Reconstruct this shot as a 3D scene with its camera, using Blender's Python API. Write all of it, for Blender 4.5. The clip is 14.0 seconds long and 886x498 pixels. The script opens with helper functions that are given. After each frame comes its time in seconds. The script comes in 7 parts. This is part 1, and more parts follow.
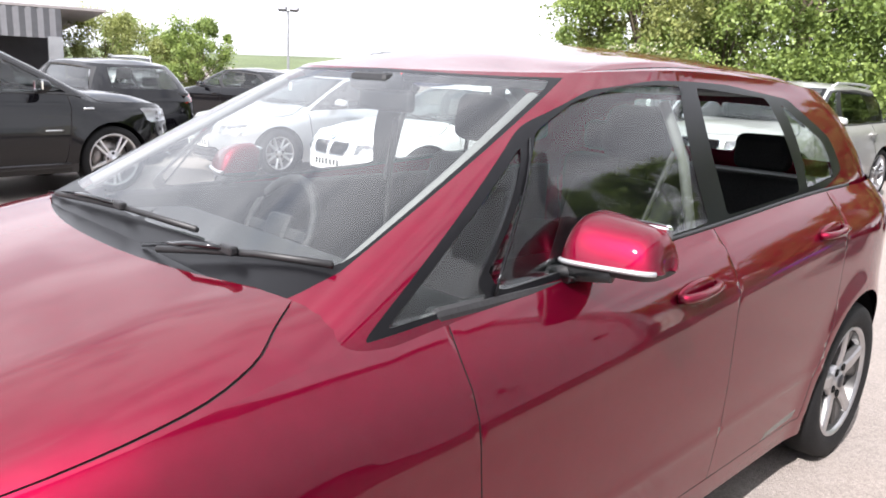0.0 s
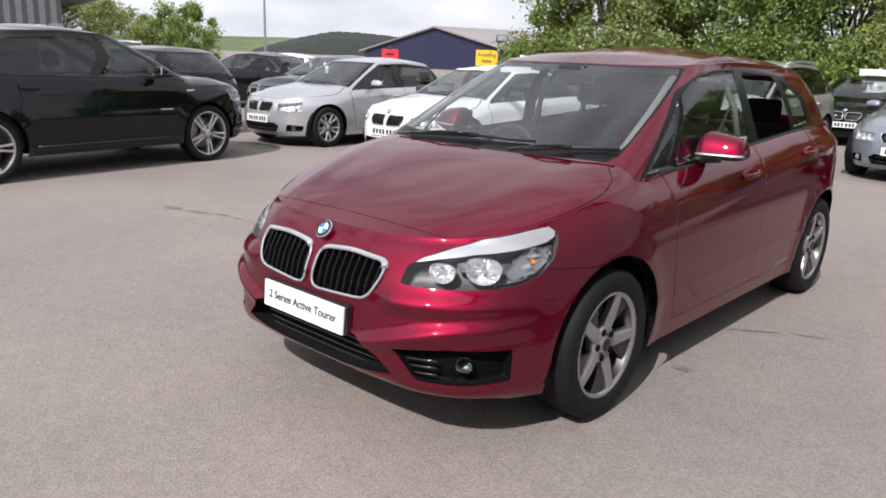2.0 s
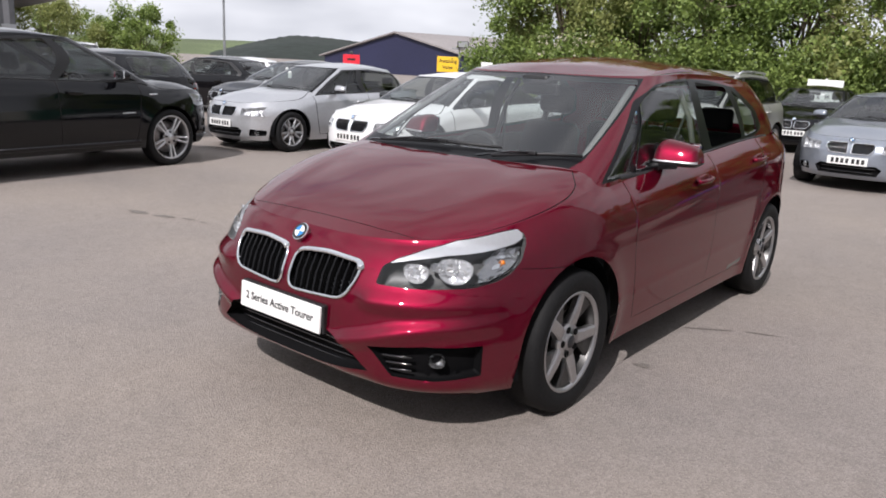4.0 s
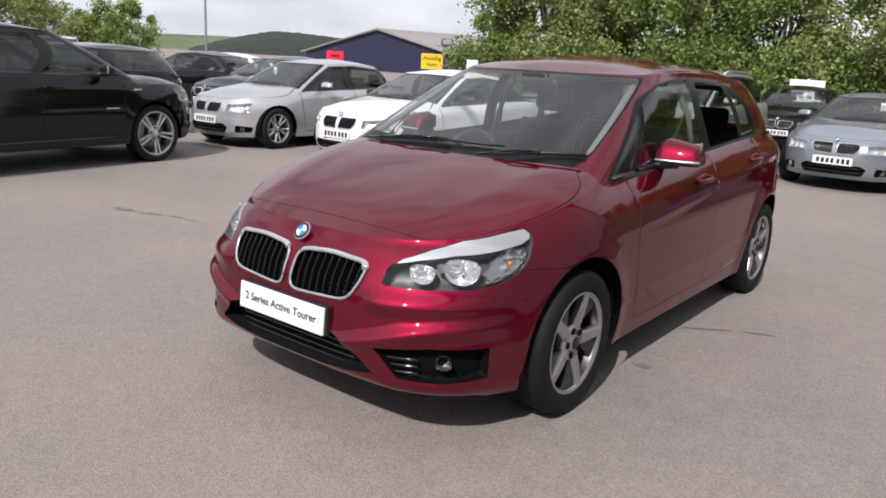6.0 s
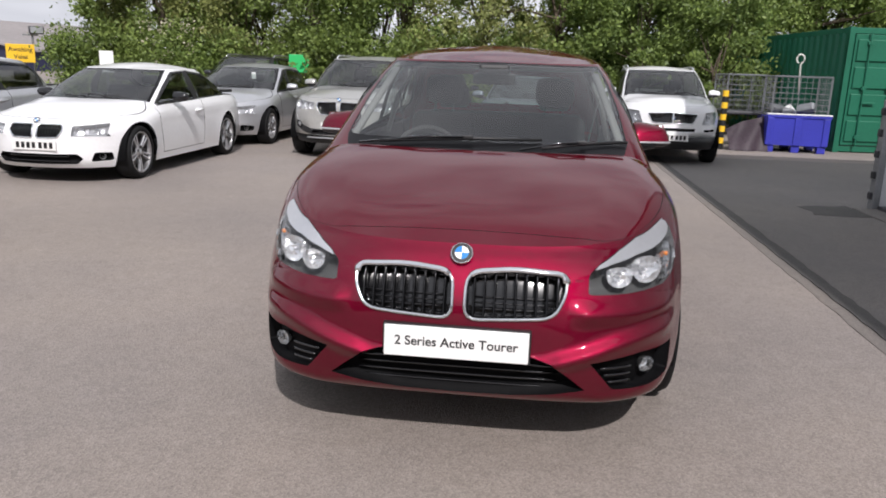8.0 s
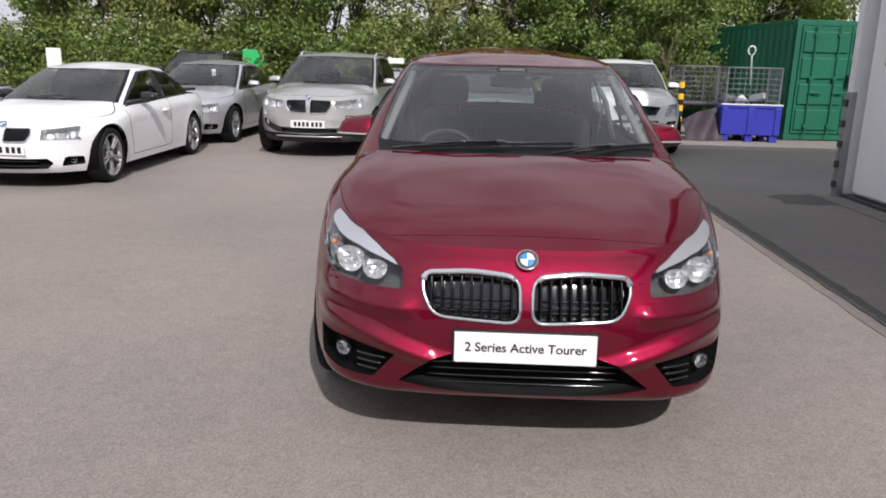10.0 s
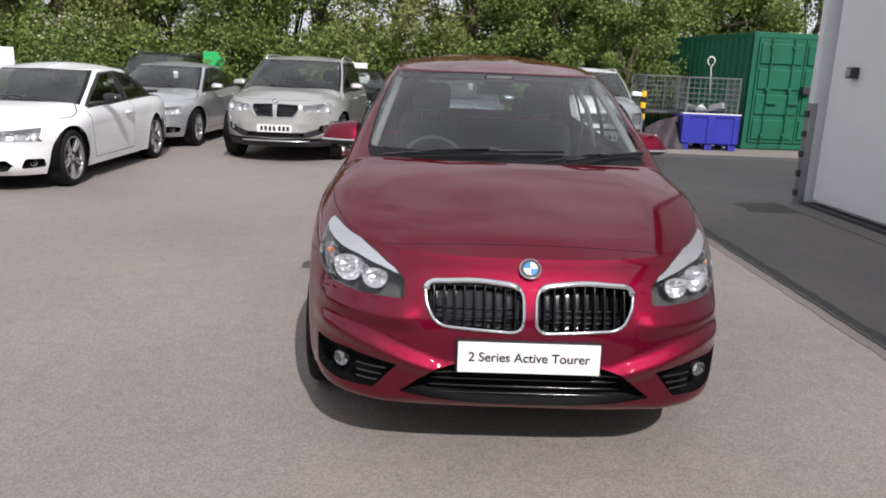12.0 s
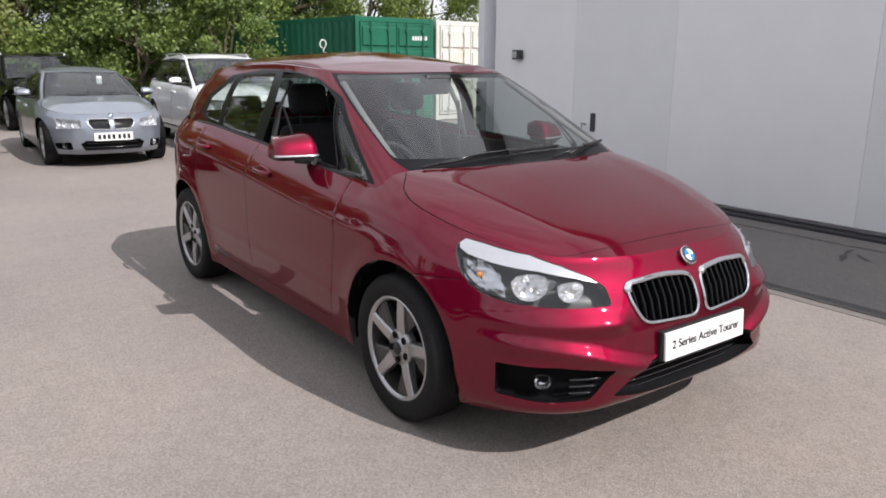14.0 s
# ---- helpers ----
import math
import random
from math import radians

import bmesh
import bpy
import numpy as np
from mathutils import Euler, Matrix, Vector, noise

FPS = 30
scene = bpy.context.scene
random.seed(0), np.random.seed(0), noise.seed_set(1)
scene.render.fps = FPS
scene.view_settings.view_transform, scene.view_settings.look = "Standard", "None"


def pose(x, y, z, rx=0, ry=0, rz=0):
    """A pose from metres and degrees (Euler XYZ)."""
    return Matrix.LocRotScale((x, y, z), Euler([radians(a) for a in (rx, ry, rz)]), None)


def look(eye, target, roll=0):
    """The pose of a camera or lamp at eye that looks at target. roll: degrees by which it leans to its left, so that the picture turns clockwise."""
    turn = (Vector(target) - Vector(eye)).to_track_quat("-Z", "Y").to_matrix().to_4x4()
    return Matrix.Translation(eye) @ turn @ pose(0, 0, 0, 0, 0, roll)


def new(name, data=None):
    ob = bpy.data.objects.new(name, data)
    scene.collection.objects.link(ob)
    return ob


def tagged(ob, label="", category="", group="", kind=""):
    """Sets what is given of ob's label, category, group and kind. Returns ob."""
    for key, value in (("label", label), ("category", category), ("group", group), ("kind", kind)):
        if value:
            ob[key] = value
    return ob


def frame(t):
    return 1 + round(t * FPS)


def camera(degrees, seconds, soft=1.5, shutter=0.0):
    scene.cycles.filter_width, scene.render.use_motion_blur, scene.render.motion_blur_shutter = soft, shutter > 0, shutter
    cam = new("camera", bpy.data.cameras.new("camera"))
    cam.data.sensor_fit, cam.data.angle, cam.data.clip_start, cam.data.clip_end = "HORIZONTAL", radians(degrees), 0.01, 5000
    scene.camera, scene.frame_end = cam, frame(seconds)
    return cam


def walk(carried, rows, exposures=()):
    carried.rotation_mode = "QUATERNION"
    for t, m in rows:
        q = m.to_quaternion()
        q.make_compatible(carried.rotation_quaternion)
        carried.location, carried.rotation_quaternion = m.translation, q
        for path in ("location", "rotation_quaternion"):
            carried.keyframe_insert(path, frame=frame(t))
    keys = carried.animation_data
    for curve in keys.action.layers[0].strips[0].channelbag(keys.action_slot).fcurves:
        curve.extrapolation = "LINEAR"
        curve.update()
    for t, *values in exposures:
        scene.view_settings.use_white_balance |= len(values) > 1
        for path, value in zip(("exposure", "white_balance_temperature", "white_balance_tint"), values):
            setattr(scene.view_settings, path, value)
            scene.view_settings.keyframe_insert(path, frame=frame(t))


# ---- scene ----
cam = camera(61.4, 14.0, 1.8)
PATH = [
    (0, (1.769, -0.474, 1.446), (0.374, 0.883, 0.996), 2.8),
    (0.5, (1.992, -1.108, 1.44), (0.612, 0.256, 0.956), 3.0),
    (1, (2.142, -1.747, 1.454), (0.785, -0.361, 0.968), 1.9),
    (1.5, (2.289, -2.257, 1.453), (0.946, -0.858, 0.961), 1.7),
    (2, (2.317, -2.64, 1.462), (1.019, -1.202, 0.965), 2.2),
    (2.5, (2.348, -2.76, 1.479), (1.119, -1.259, 0.995), 3.2),
    (3, (2.36, -2.772, 1.475), (1.141, -1.263, 0.99), 3.2),
    (5.5, (2.367, -2.762, 1.482), (1.143, -1.252, 1.014), 2.2),
    (6, (2.259, -2.789, 1.471), (1.078, -1.249, 0.988), 3.3),
    (6.5, (1.805, -2.965, 1.432), (0.867, -1.262, 0.964), 5.4),
    (7, (1.223, -3.146, 1.405), (0.563, -1.317, 0.936), 3.7),
    (7.5, (0.617, -3.302, 1.401), (0.272, -1.386, 0.943), 2.5),
    (10, (-0.219, -3.419, 1.462), (-0.284, -1.479, 0.979), 1.4),
    (10.5, (-0.22, -3.418, 1.467), (-0.284, -1.476, 0.992), 1.3),
    (11, (-0.216, -3.416, 1.469), (-0.276, -1.472, 1.001), 1.1),
    (11.5, (-0.218, -3.407, 1.465), (-0.265, -1.463, 0.999), 1.2),
    (12, (-0.383, -3.389, 1.463), (-0.335, -1.444, 0.997), 2.3),
    (12.5, (-0.822, -3.305, 1.473), (-0.464, -1.389, 1.024), 3.8),
    (13, (-1.384, -3.104, 1.481), (-0.802, -1.245, 1.026), 1.8),
    (13.5, (-2.019, -2.839, 1.503), (-1.127, -1.114, 1.024), 1.6),
    (14, (-2.501, -2.529, 1.52), (-1.349, -0.969, 1.032), 0.4),
]
walk(cam, [(t, look(eye, target, roll)) for t, eye, target, roll in PATH],
     [(t, stops, 6280, 15) for t, stops in ((0.0, 1.66), (0.5, 1.32), (1.0, 1.02), (1.5, 0.77), (2.0, 0.55), (3.0, 0.42), (5.5, 0.42), (7.5, 0.27), (11.0, 0.24), (12.5, 0.34), (14.0, 0.58))])

# ---- sky, sun ----
SUN_TO = Vector((0.30, -1.05, 1.03)).normalized()
world = bpy.data.worlds.new("sky")
scene.world = world
world.use_nodes = True
wn, wl = world.node_tree.nodes, world.node_tree.links
wn.clear()
sky = wn.new("ShaderNodeTexSky")
sky.sky_type, sky.sun_disc = "NISHITA", False
sky.sun_elevation = math.asin(SUN_TO.z)
sky.sun_rotation = math.atan2(SUN_TO.x, SUN_TO.y)
tc = wn.new("ShaderNodeTexCoord")
mp = wn.new("ShaderNodeMapping")
mp.inputs["Scale"].default_value = (1.6, 1.6, 5.0)
cn = wn.new("ShaderNodeTexNoise")
cn.inputs["Scale"].default_value, cn.inputs["Detail"].default_value = 2.2, 7.0
cr = wn.new("ShaderNodeValToRGB")
cr.color_ramp.elements[0].position, cr.color_ramp.elements[1].position = 0.18, 0.42
cn2 = wn.new("ShaderNodeTexNoise")
cn2.inputs["Scale"].default_value, cn2.inputs["Detail"].default_value = 2.4, 3.5
cc = wn.new("ShaderNodeValToRGB")
cc.color_ramp.elements[0].position, cc.color_ramp.elements[1].position = 0.35, 0.62
cc.color_ramp.elements[0].color, cc.color_ramp.elements[1].color = (5.4, 5.6, 5.9, 1), (8.3, 8.45, 8.6, 1)
mx = wn.new("ShaderNodeMix")
mx.data_type = "RGBA"
bg = wn.new("ShaderNodeBackground")
bg.inputs["Strength"].default_value = 0.085
out = wn.new("ShaderNodeOutputWorld")
wl.new(tc.outputs["Generated"], mp.inputs["Vector"])
wl.new(mp.outputs["Vector"], cn.inputs["Vector"])
wl.new(mp.outputs["Vector"], cn2.inputs["Vector"])
wl.new(cn.outputs["Fac"], cr.inputs["Fac"])
wl.new(cn2.outputs["Fac"], cc.inputs["Fac"])
wl.new(cr.outputs["Color"], mx.inputs["Factor"])
wl.new(sky.outputs["Color"], mx.inputs["A"])
wl.new(cc.outputs["Color"], mx.inputs["B"])
wl.new(mx.outputs["Result"], bg.inputs["Color"])
wl.new(bg.outputs["Background"], out.inputs["Surface"])
sun = new("sun", bpy.data.lights.new("sun", "SUN"))
sun.data.energy, sun.data.angle, sun.data.color = 3.4, radians(0.6), (1.0, 0.955, 0.90)
sun.matrix_world = look(SUN_TO * 60, (0, 0, 0))


# ---- materials ----
def material(name, colour, rough=0.5, metal=0.0, grain=0.0, scale=40.0, bump=0.0, coat=0.0, big=0.0, spec=0.5, flakes=False, mixed=None, bump_scale=None):
    m = bpy.data.materials.new(name)
    m.use_nodes = True
    n, l = m.node_tree.nodes, m.node_tree.links
    p = n["Principled BSDF"]
    p.inputs["Base Color"].default_value = (*colour, 1)
    p.inputs["Roughness"].default_value, p.inputs["Metallic"].default_value = rough, metal
    p.inputs["Coat Weight"].default_value, p.inputs["Coat Roughness"].default_value = coat, 0.03
    p.inputs["Specular IOR Level"].default_value = spec
    at = n.new("ShaderNodeTexCoord")
    colour_out = None
    if grain or big:
        fine = n.new("ShaderNodeTexNoise")
        fine.inputs["Scale"].default_value, fine.inputs["Detail"].default_value = scale, 6
        wide = n.new("ShaderNodeTexNoise")
        wide.inputs["Scale"].default_value, wide.inputs["Detail"].default_value = scale / 28, 5
        l.new(at.outputs["Object"], fine.inputs["Vector"])
        l.new(at.outputs["Object"], wide.inputs["Vector"])
        a = n.new("ShaderNodeMapRange")
        a.inputs["From Min"].default_value, a.inputs["From Max"].default_value = 0.3, 0.7
        a.inputs["To Min"].default_value, a.inputs["To Max"].default_value = 1 - grain, 1 + grain
        b = n.new("ShaderNodeMapRange")
        b.inputs["From Min"].default_value, b.inputs["From Max"].default_value = 0.3, 0.7
        b.inputs["To Min"].default_value, b.inputs["To Max"].default_value = 1 - big, 1 + big
        l.new(fine.outputs["Fac"], a.inputs["Value"])
        l.new(wide.outputs["Fac"], b.inputs["Value"])
        mu = n.new("ShaderNodeMath")
        mu.operation = "MULTIPLY"
        l.new(a.outputs["Result"], mu.inputs[0])
        l.new(b.outputs["Result"], mu.inputs[1])
        vm = n.new("ShaderNodeVectorMath")
        vm.operation = "SCALE"
        vm.inputs[0].default_value = colour
        l.new(mu.outputs["Value"], vm.inputs["Scale"])
        colour_out = vm.outputs["Vector"]
        if mixed:
            mo = n.new("ShaderNodeMix")
            mo.data_type = "RGBA"
            mo.inputs["B"].default_value = (*mixed, 1)
            rm = n.new("ShaderNodeValToRGB")
            rm.color_ramp.elements[0].position, rm.color_ramp.elements[1].position = 0.52, 0.72
            l.new(wide.outputs["Fac"], rm.inputs["Fac"])
            l.new(rm.outputs["Color"], mo.inputs["Factor"])
            l.new(colour_out, mo.inputs["A"])
            colour_out = mo.outputs["Result"]
        l.new(colour_out, p.inputs["Base Color"])
    if flakes:
        p.inputs["Coat Roughness"].default_value = 0.035
        p.inputs["Coat IOR"].default_value = 1.48
        p.inputs["Specular Tint"].default_value = (0.42, 0.035, 0.12, 1)
        fl = n.new("ShaderNodeTexVoronoi")
        fl.inputs["Scale"].default_value = 900
        l.new(at.outputs["Object"], fl.inputs["Vector"])
        bf = n.new("ShaderNodeBump")
        bf.inputs["Strength"].default_value, bf.inputs["Distance"].default_value = 0.10, 0.0006
        l.new(fl.outputs["Color"], bf.inputs["Height"])
        l.new(bf.outputs["Normal"], p.inputs["Normal"])
    if bump:
        bn = n.new("ShaderNodeTexNoise")
        bn.inputs["Scale"].default_value, bn.inputs["Detail"].default_value = bump_scale or scale, 5
        l.new(at.outputs["Object"], bn.inputs["Vector"])
        bb = n.new("ShaderNodeBump")
        bb.inputs["Strength"].default_value, bb.inputs["Distance"].default_value = bump, 0.01
        l.new(bn.outputs["Fac"], bb.inputs["Height"])
        l.new(bb.outputs["Normal"], p.inputs["Normal"])
    return m


def glass(name, tint, gloss=0.05):
    """Clear sheet: light passes, and the sheen grows towards grazing angles on either side."""
    m = bpy.data.materials.new(name)
    m.use_nodes = True
    n, l = m.node_tree.nodes, m.node_tree.links
    n.clear()
    o = n.new("ShaderNodeOutputMaterial")
    mixer = n.new("ShaderNodeMixShader")
    lw = n.new("ShaderNodeLayerWeight")
    lw.inputs["Blend"].default_value = 0.5
    pw = n.new("ShaderNodeMath")
    pw.operation = "POWER"
    pw.inputs[1].default_value = 4.0
    ml = n.new("ShaderNodeMath")
    ml.operation = "MULTIPLY_ADD"
    ml.inputs[1].default_value, ml.inputs[2].default_value = 0.95 - gloss, gloss
    ml.use_clamp = True
    tr = n.new("ShaderNodeBsdfTransparent")
    tr.inputs["Color"].default_value = (*tint, 1)
    gl = n.new("ShaderNodeBsdfGlossy")
    gl.inputs["Roughness"].default_value = 0.01
    l.new(lw.outputs["Facing"], pw.inputs[0])
    l.new(pw.outputs["Value"], ml.inputs[0])
    l.new(ml.outputs["Value"], mixer.inputs["Fac"])
    l.new(tr.outputs["BSDF"], mixer.inputs[1])
    l.new(gl.outputs["BSDF"], mixer.inputs[2])
    l.new(mixer.outputs["Shader"], o.inputs["Surface"])
    return m


RED = material("red_metallic_paint", (0.172, 0.0015, 0.0205), 0.52, 0.93, 0.05, 30, coat=1.0, big=0.03, flakes=True)
BLACKPAINT = material("black_metallic_paint", (0.003, 0.003, 0.004), 0.07, 0.0, 0.1, 30, spec=0.42, coat=0.0, big=0.1)
DARKPAINT = material("dark_grey_paint", (0.022, 0.024, 0.028), 0.3, 0.4, 0.1, 30, coat=1.0, big=0.1)
SILVERPAINT = material("silver_paint", (0.50, 0.51, 0.53), 0.35, 0.6, 0.05, 30, coat=0.8, big=0.06)
CHAMPAGNE = material("beige_silver_paint", (0.49, 0.485, 0.46), 0.35, 0.6, 0.05, 30, coat=0.8, big=0.06)
WHITEPAINT = material("white_paint", (0.82, 0.825, 0.83), 0.35, 0.0, 0.03, 30, coat=0.8, big=0.05)
BLUEPAINT = material("pale_blue_paint", (0.275, 0.302, 0.348), 0.33, 0.6, 0.05, 30, coat=0.9, big=0.06)
FRAMEBLACK = material("satin_black_frame", (0.006, 0.006, 0.007), 0.3, 0, 0.1, 30, big=0.1, spec=0.16)
BLACK = material("black_plastic", (0.014, 0.014, 0.015), 0.5, 0, 0.2, 60, bump=0.05, big=0.15)
GLOSSBLACK = material("gloss_black_trim", (0.006, 0.006, 0.007), 0.12, 0, 0.1, 30, coat=0.6, big=0.1)
SEAM = material("shut_line_dark", (0.010, 0.006, 0.007), 0.7, 0, 0.2, 80, big=0.1)
CHROME = material("chrome", (0.82, 0.83, 0.85), 0.08, 1.0, 0.03, 60, big=0.05)
SATIN = material("satin_silver", (0.62, 0.63, 0.65), 0.3, 0.8, 0.05, 60, big=0.08)
ALLOY = material("alloy_grey", (0.42, 0.415, 0.42), 0.30, 0.85, 0.06, 70, big=0.1)
# alloy darkened for webs and barrel: shade between the spokes is in the colour
WEBSHADE = material("shaded_alloy_web", (0.075, 0.074, 0.073), 0.36, 0.75, 0.06, 70, big=0.1)
ALLOYDARK = material("dark_alloy", (0.05, 0.05, 0.055), 0.35, 0.7, 0.1, 70, big=0.1)
RUBBER = material("tyre_rubber", (0.010, 0.010, 0.0105), 0.7, 0, 0.25, 90, bump=0.15, big=0.2, spec=0.2)
DISC = material("brake_disc_steel", (0.28, 0.26, 0.25), 0.4, 0.9, 0.15, 90, big=0.15)
CLOTH = material("dark_seat_cloth", (0.018, 0.018, 0.020), 0.9, 0, 0.3, 120, bump=0.2, big=0.2)
DASH = material("dash_plastic", (0.022, 0.022, 0.023), 0.6, 0, 0.2, 100, bump=0.1, big=0.15)
PALETRIM = material("pale_pillar_trim", (0.21, 0.21, 0.205), 0.7, 0, 0.05, 60, big=0.06)
SCREEN = glass("windscreen_glass", (0.70, 0.75, 0.73), 0.11)
SIDEGLASS = glass("side_glass", (0.74, 0.79, 0.77), 0.07)
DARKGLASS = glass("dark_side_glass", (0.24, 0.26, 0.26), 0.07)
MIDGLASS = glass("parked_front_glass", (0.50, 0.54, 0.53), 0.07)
LENS = glass("clear_lamp_cover", (0.93, 0.94, 0.95), 0.04)
LAMPIN = material("lamp_housing_dark", (0.085, 0.087, 0.086), 0.45, 0.1, 0.1, 60, big=0.1)
FACET = material("faceted_chrome_reflector", (0.86, 0.865, 0.87), 0.16, 0.85, 0.03, 90, big=0.05)
RADIATOR = material("radiator_metal", (0.028, 0.028, 0.030), 0.35, 0.7, 0.2, 200, big=0.2)
FACETDIM = material("clear_lamp_facets", (0.60, 0.61, 0.62), 0.12, 0.92, 0.1, 120, big=0.15)
LAMPMID = material("lamp_housing_grey", (0.52, 0.52, 0.53), 0.3, 0.5, 0.1, 60, big=0.15)
# near-black: the shade inside openings, arches and bolt holes is in the colour
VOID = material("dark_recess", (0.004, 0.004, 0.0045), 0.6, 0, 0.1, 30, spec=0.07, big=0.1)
DARKCHROME = material("dark_chrome", (0.028, 0.028, 0.030), 0.20, 0.85, 0.08, 60, big=0.1)
REFLECTOR = material("lamp_reflector", (0.90, 0.91, 0.92), 0.28, 0.9, 0.05, 90, big=0.1)
BROW = material("lamp_silver_brow", (0.60, 0.61, 0.63), 0.32, 0.75, 0.03, 60, coat=0.6, big=0.04)
AMBER = material("amber_lens", (0.75, 0.22, 0.02), 0.2, 0, 0.05, 60, coat=0.5, big=0.05)
REDLENS = material("red_lens", (0.40, 0.008, 0.012), 0.15, 0, 0.05, 60, coat=0.6, big=0.05)
PLATEWHITE = material("plate_white", (0.82, 0.82, 0.80), 0.35, 0, 0.02, 60, big=0.03)
INK = material("plate_ink", (0.012, 0.012, 0.013), 0.5, 0, 0.1, 60, big=0.05)
BADGEBLUE = material("badge_blue", (0.03, 0.22, 0.55), 0.25, 0, 0.05, 60, coat=0.5, big=0.05)
PAPER = material("paper_white", (0.75, 0.78, 0.76), 0.8, 0, 0.05, 60, big=0.05)


# ---- mesh helpers ----
def ease(keys, t):
    """A smooth curve through (place, value) keys."""
    if t <= keys[0][0]:
        return keys[0][1]
    if t >= keys[-1][0]:
        return keys[-1][1]
    for i in range(len(keys) - 1):
        if t <= keys[i + 1][0]:
            break
    (t0, a), (t1, b) = keys[i], keys[i + 1]
    h = t1 - t0
    d = (b - a) / h
    m0 = m1 = d
    if i > 0:
        e = (a - keys[i - 1][1]) / (t0 - keys[i - 1][0])
        m0 = 0.0 if e * d <= 0 else 2 * e * d / (e + d)
    if i < len(keys) - 2:
        e = (keys[i + 2][1] - b) / (keys[i + 2][0] - t1)
        m1 = 0.0 if e * d <= 0 else 2 * e * d / (e + d)
    s = (t - t0) / h
    return (a * (2 * s**3 - 3 * s**2 + 1) + b * (3 * s**2 - 2 * s**3) + h * m0 * (s**3 - 2 * s**2 + s) + h * m1 * (s**3 - s**2))


def mesh_of(name, verts, faces, mat, smooth=True):
    me = bpy.data.meshes.new(name)
    me.from_pydata([tuple(v) for v in verts], [], faces)
    me.materials.append(mat)
    if smooth:
        me.shade_smooth()
    me.update()
    return me


def put(name, me, parent=None, label="", m=None):
    ob = new(name, me)
    if parent is not None:
        ob.parent = parent
    if m is not None:
        ob.matrix_basis = m
    if label:
        ob["label"] = label
    return ob


def part(name, bm, mat, parent=None, label="", smooth=False):
    me = bpy.data.meshes.new(name)
    bm.to_mesh(me)
    bm.free()
    me.materials.append(mat)
    if smooth:
        me.shade_smooth()
    return put(name, me, parent, label)


def box_bm(lo, hi, bevel=0.0, bm=None, m=None, seg=2):
    bm = bm or bmesh.new()
    lo, hi = Vector(lo), Vector(hi)
    mat = Matrix.LocRotScale((lo + hi) / 2, None, hi - lo)
    g = bmesh.ops.create_cube(bm, size=1.0, matrix=(m or Matrix()) @ mat)
    if bevel:
        es = list({e for v in g["verts"] for e in v.link_edges})
        bmesh.ops.bevel(bm, geom=es, offset=bevel, segments=seg, affect="EDGES", profile=0.5)
    return bm


def cyl_bm(p, q, r, r2=None, n=16, bm=None, caps=True):
    bm = bm or bmesh.new()
    p, q = Vector(p), Vector(q)
    d = q - p
    m = Matrix.Translation((p + q) / 2) @ d.to_track_quat("Z", "Y").to_matrix().to_4x4()
    bmesh.ops.create_cone(bm, cap_ends=caps, segments=n, radius1=r, radius2=r if r2 is None else r2, depth=d.length, matrix=m)
    return bm


def lathe(profile, n=32, axis="x"):
    """Verts and faces of a profile of (along, radius) turned round an axis."""
    vs, fs = [], []
    k = len(profile)
    for i in range(n):
        a = 2 * math.pi * i / n
        for (h, r) in profile:
            c, s = r * math.cos(a), r * math.sin(a)
            vs.append((h, c, s) if axis == "x" else ((c, h, s) if axis == "y" else (c, s, h)))
    for i in range(n):
        j = (i + 1) % n
        for q in range(k - 1):
            fs.append((i * k + q, i * k + q + 1, j * k + q + 1, j * k + q))
    return vs, fs


def tube(points, r, closed=False, n=8, flat=1.0, out=None):
    """Verts and faces of a round bar along points."""
    vs, fs = [], []
    pts = [Vector(p) for p in points]
    k = len(pts)
    for i, p in enumerate(pts):
        a = pts[(i - 1) % k] if closed or i > 0 else pts[i]
        b = pts[(i + 1) % k] if closed or i < k - 1 else pts[i]
        d = (b - a).normalized()
        ref = out if out is not None else (Vector((0, 0, 1)) if abs(d.z) < 0.9 else Vector((1, 0, 0)))
        s = d.cross(ref).normalized()
        t = s.cross(d).normalized()
        for j in range(n):
            w = 2 * math.pi * j / n
            vs.append(p + s * (r * math.cos(w)) + t * (r * flat * math.sin(w)))
    for i in range(k if closed else k - 1):
        i2 = (i + 1) % k
        for j in range(n):
            j2 = (j + 1) % n
            fs.append((i * n + j, i * n + j2, i2 * n + j2, i2 * n + j))
    if not closed:
        fs.append(tuple(range(n - 1, -1, -1)))
        fs.append(tuple((k - 1) * n + j for j in range(n)))
    return vs, fs


def round_poly(points, r, n=4):
    """A polygon with rounded corners."""
    out = []
    k = len(points)
    for i in range(k):
        a, p, b = (Vector(points[(i + d) % k]) for d in (-1, 0, 1))
        ra = min(r, (a - p).length * 0.45, (b - p).length * 0.45)
        s, e = p + (a - p).normalized() * ra, p + (b - p).normalized() * ra
        for j in range(n + 1):
            t = j / n
            out.append(tuple((1 - t) ** 2 * s + 2 * t * (1 - t) * p + t * t * e))
    return out


def dense(points, step, closed=True):
    out = []
    k = len(points)
    for i in range(k if closed else k - 1):
        a, b = Vector(points[i]), Vector(points[(i + 1) % k])
        n = max(1, int((b - a).length / step))
        out += [tuple(a + (b - a) * (j / n)) for j in range(n)]
    if not closed:
        out.append(tuple(points[-1]))
    return out


from mathutils.geometry import delaunay_2d_cdt

# ---- cars: a body shell is two stacked towers of plan outlines (lower body, glasshouse), a bonnet and a roof ----
VH = 0.8


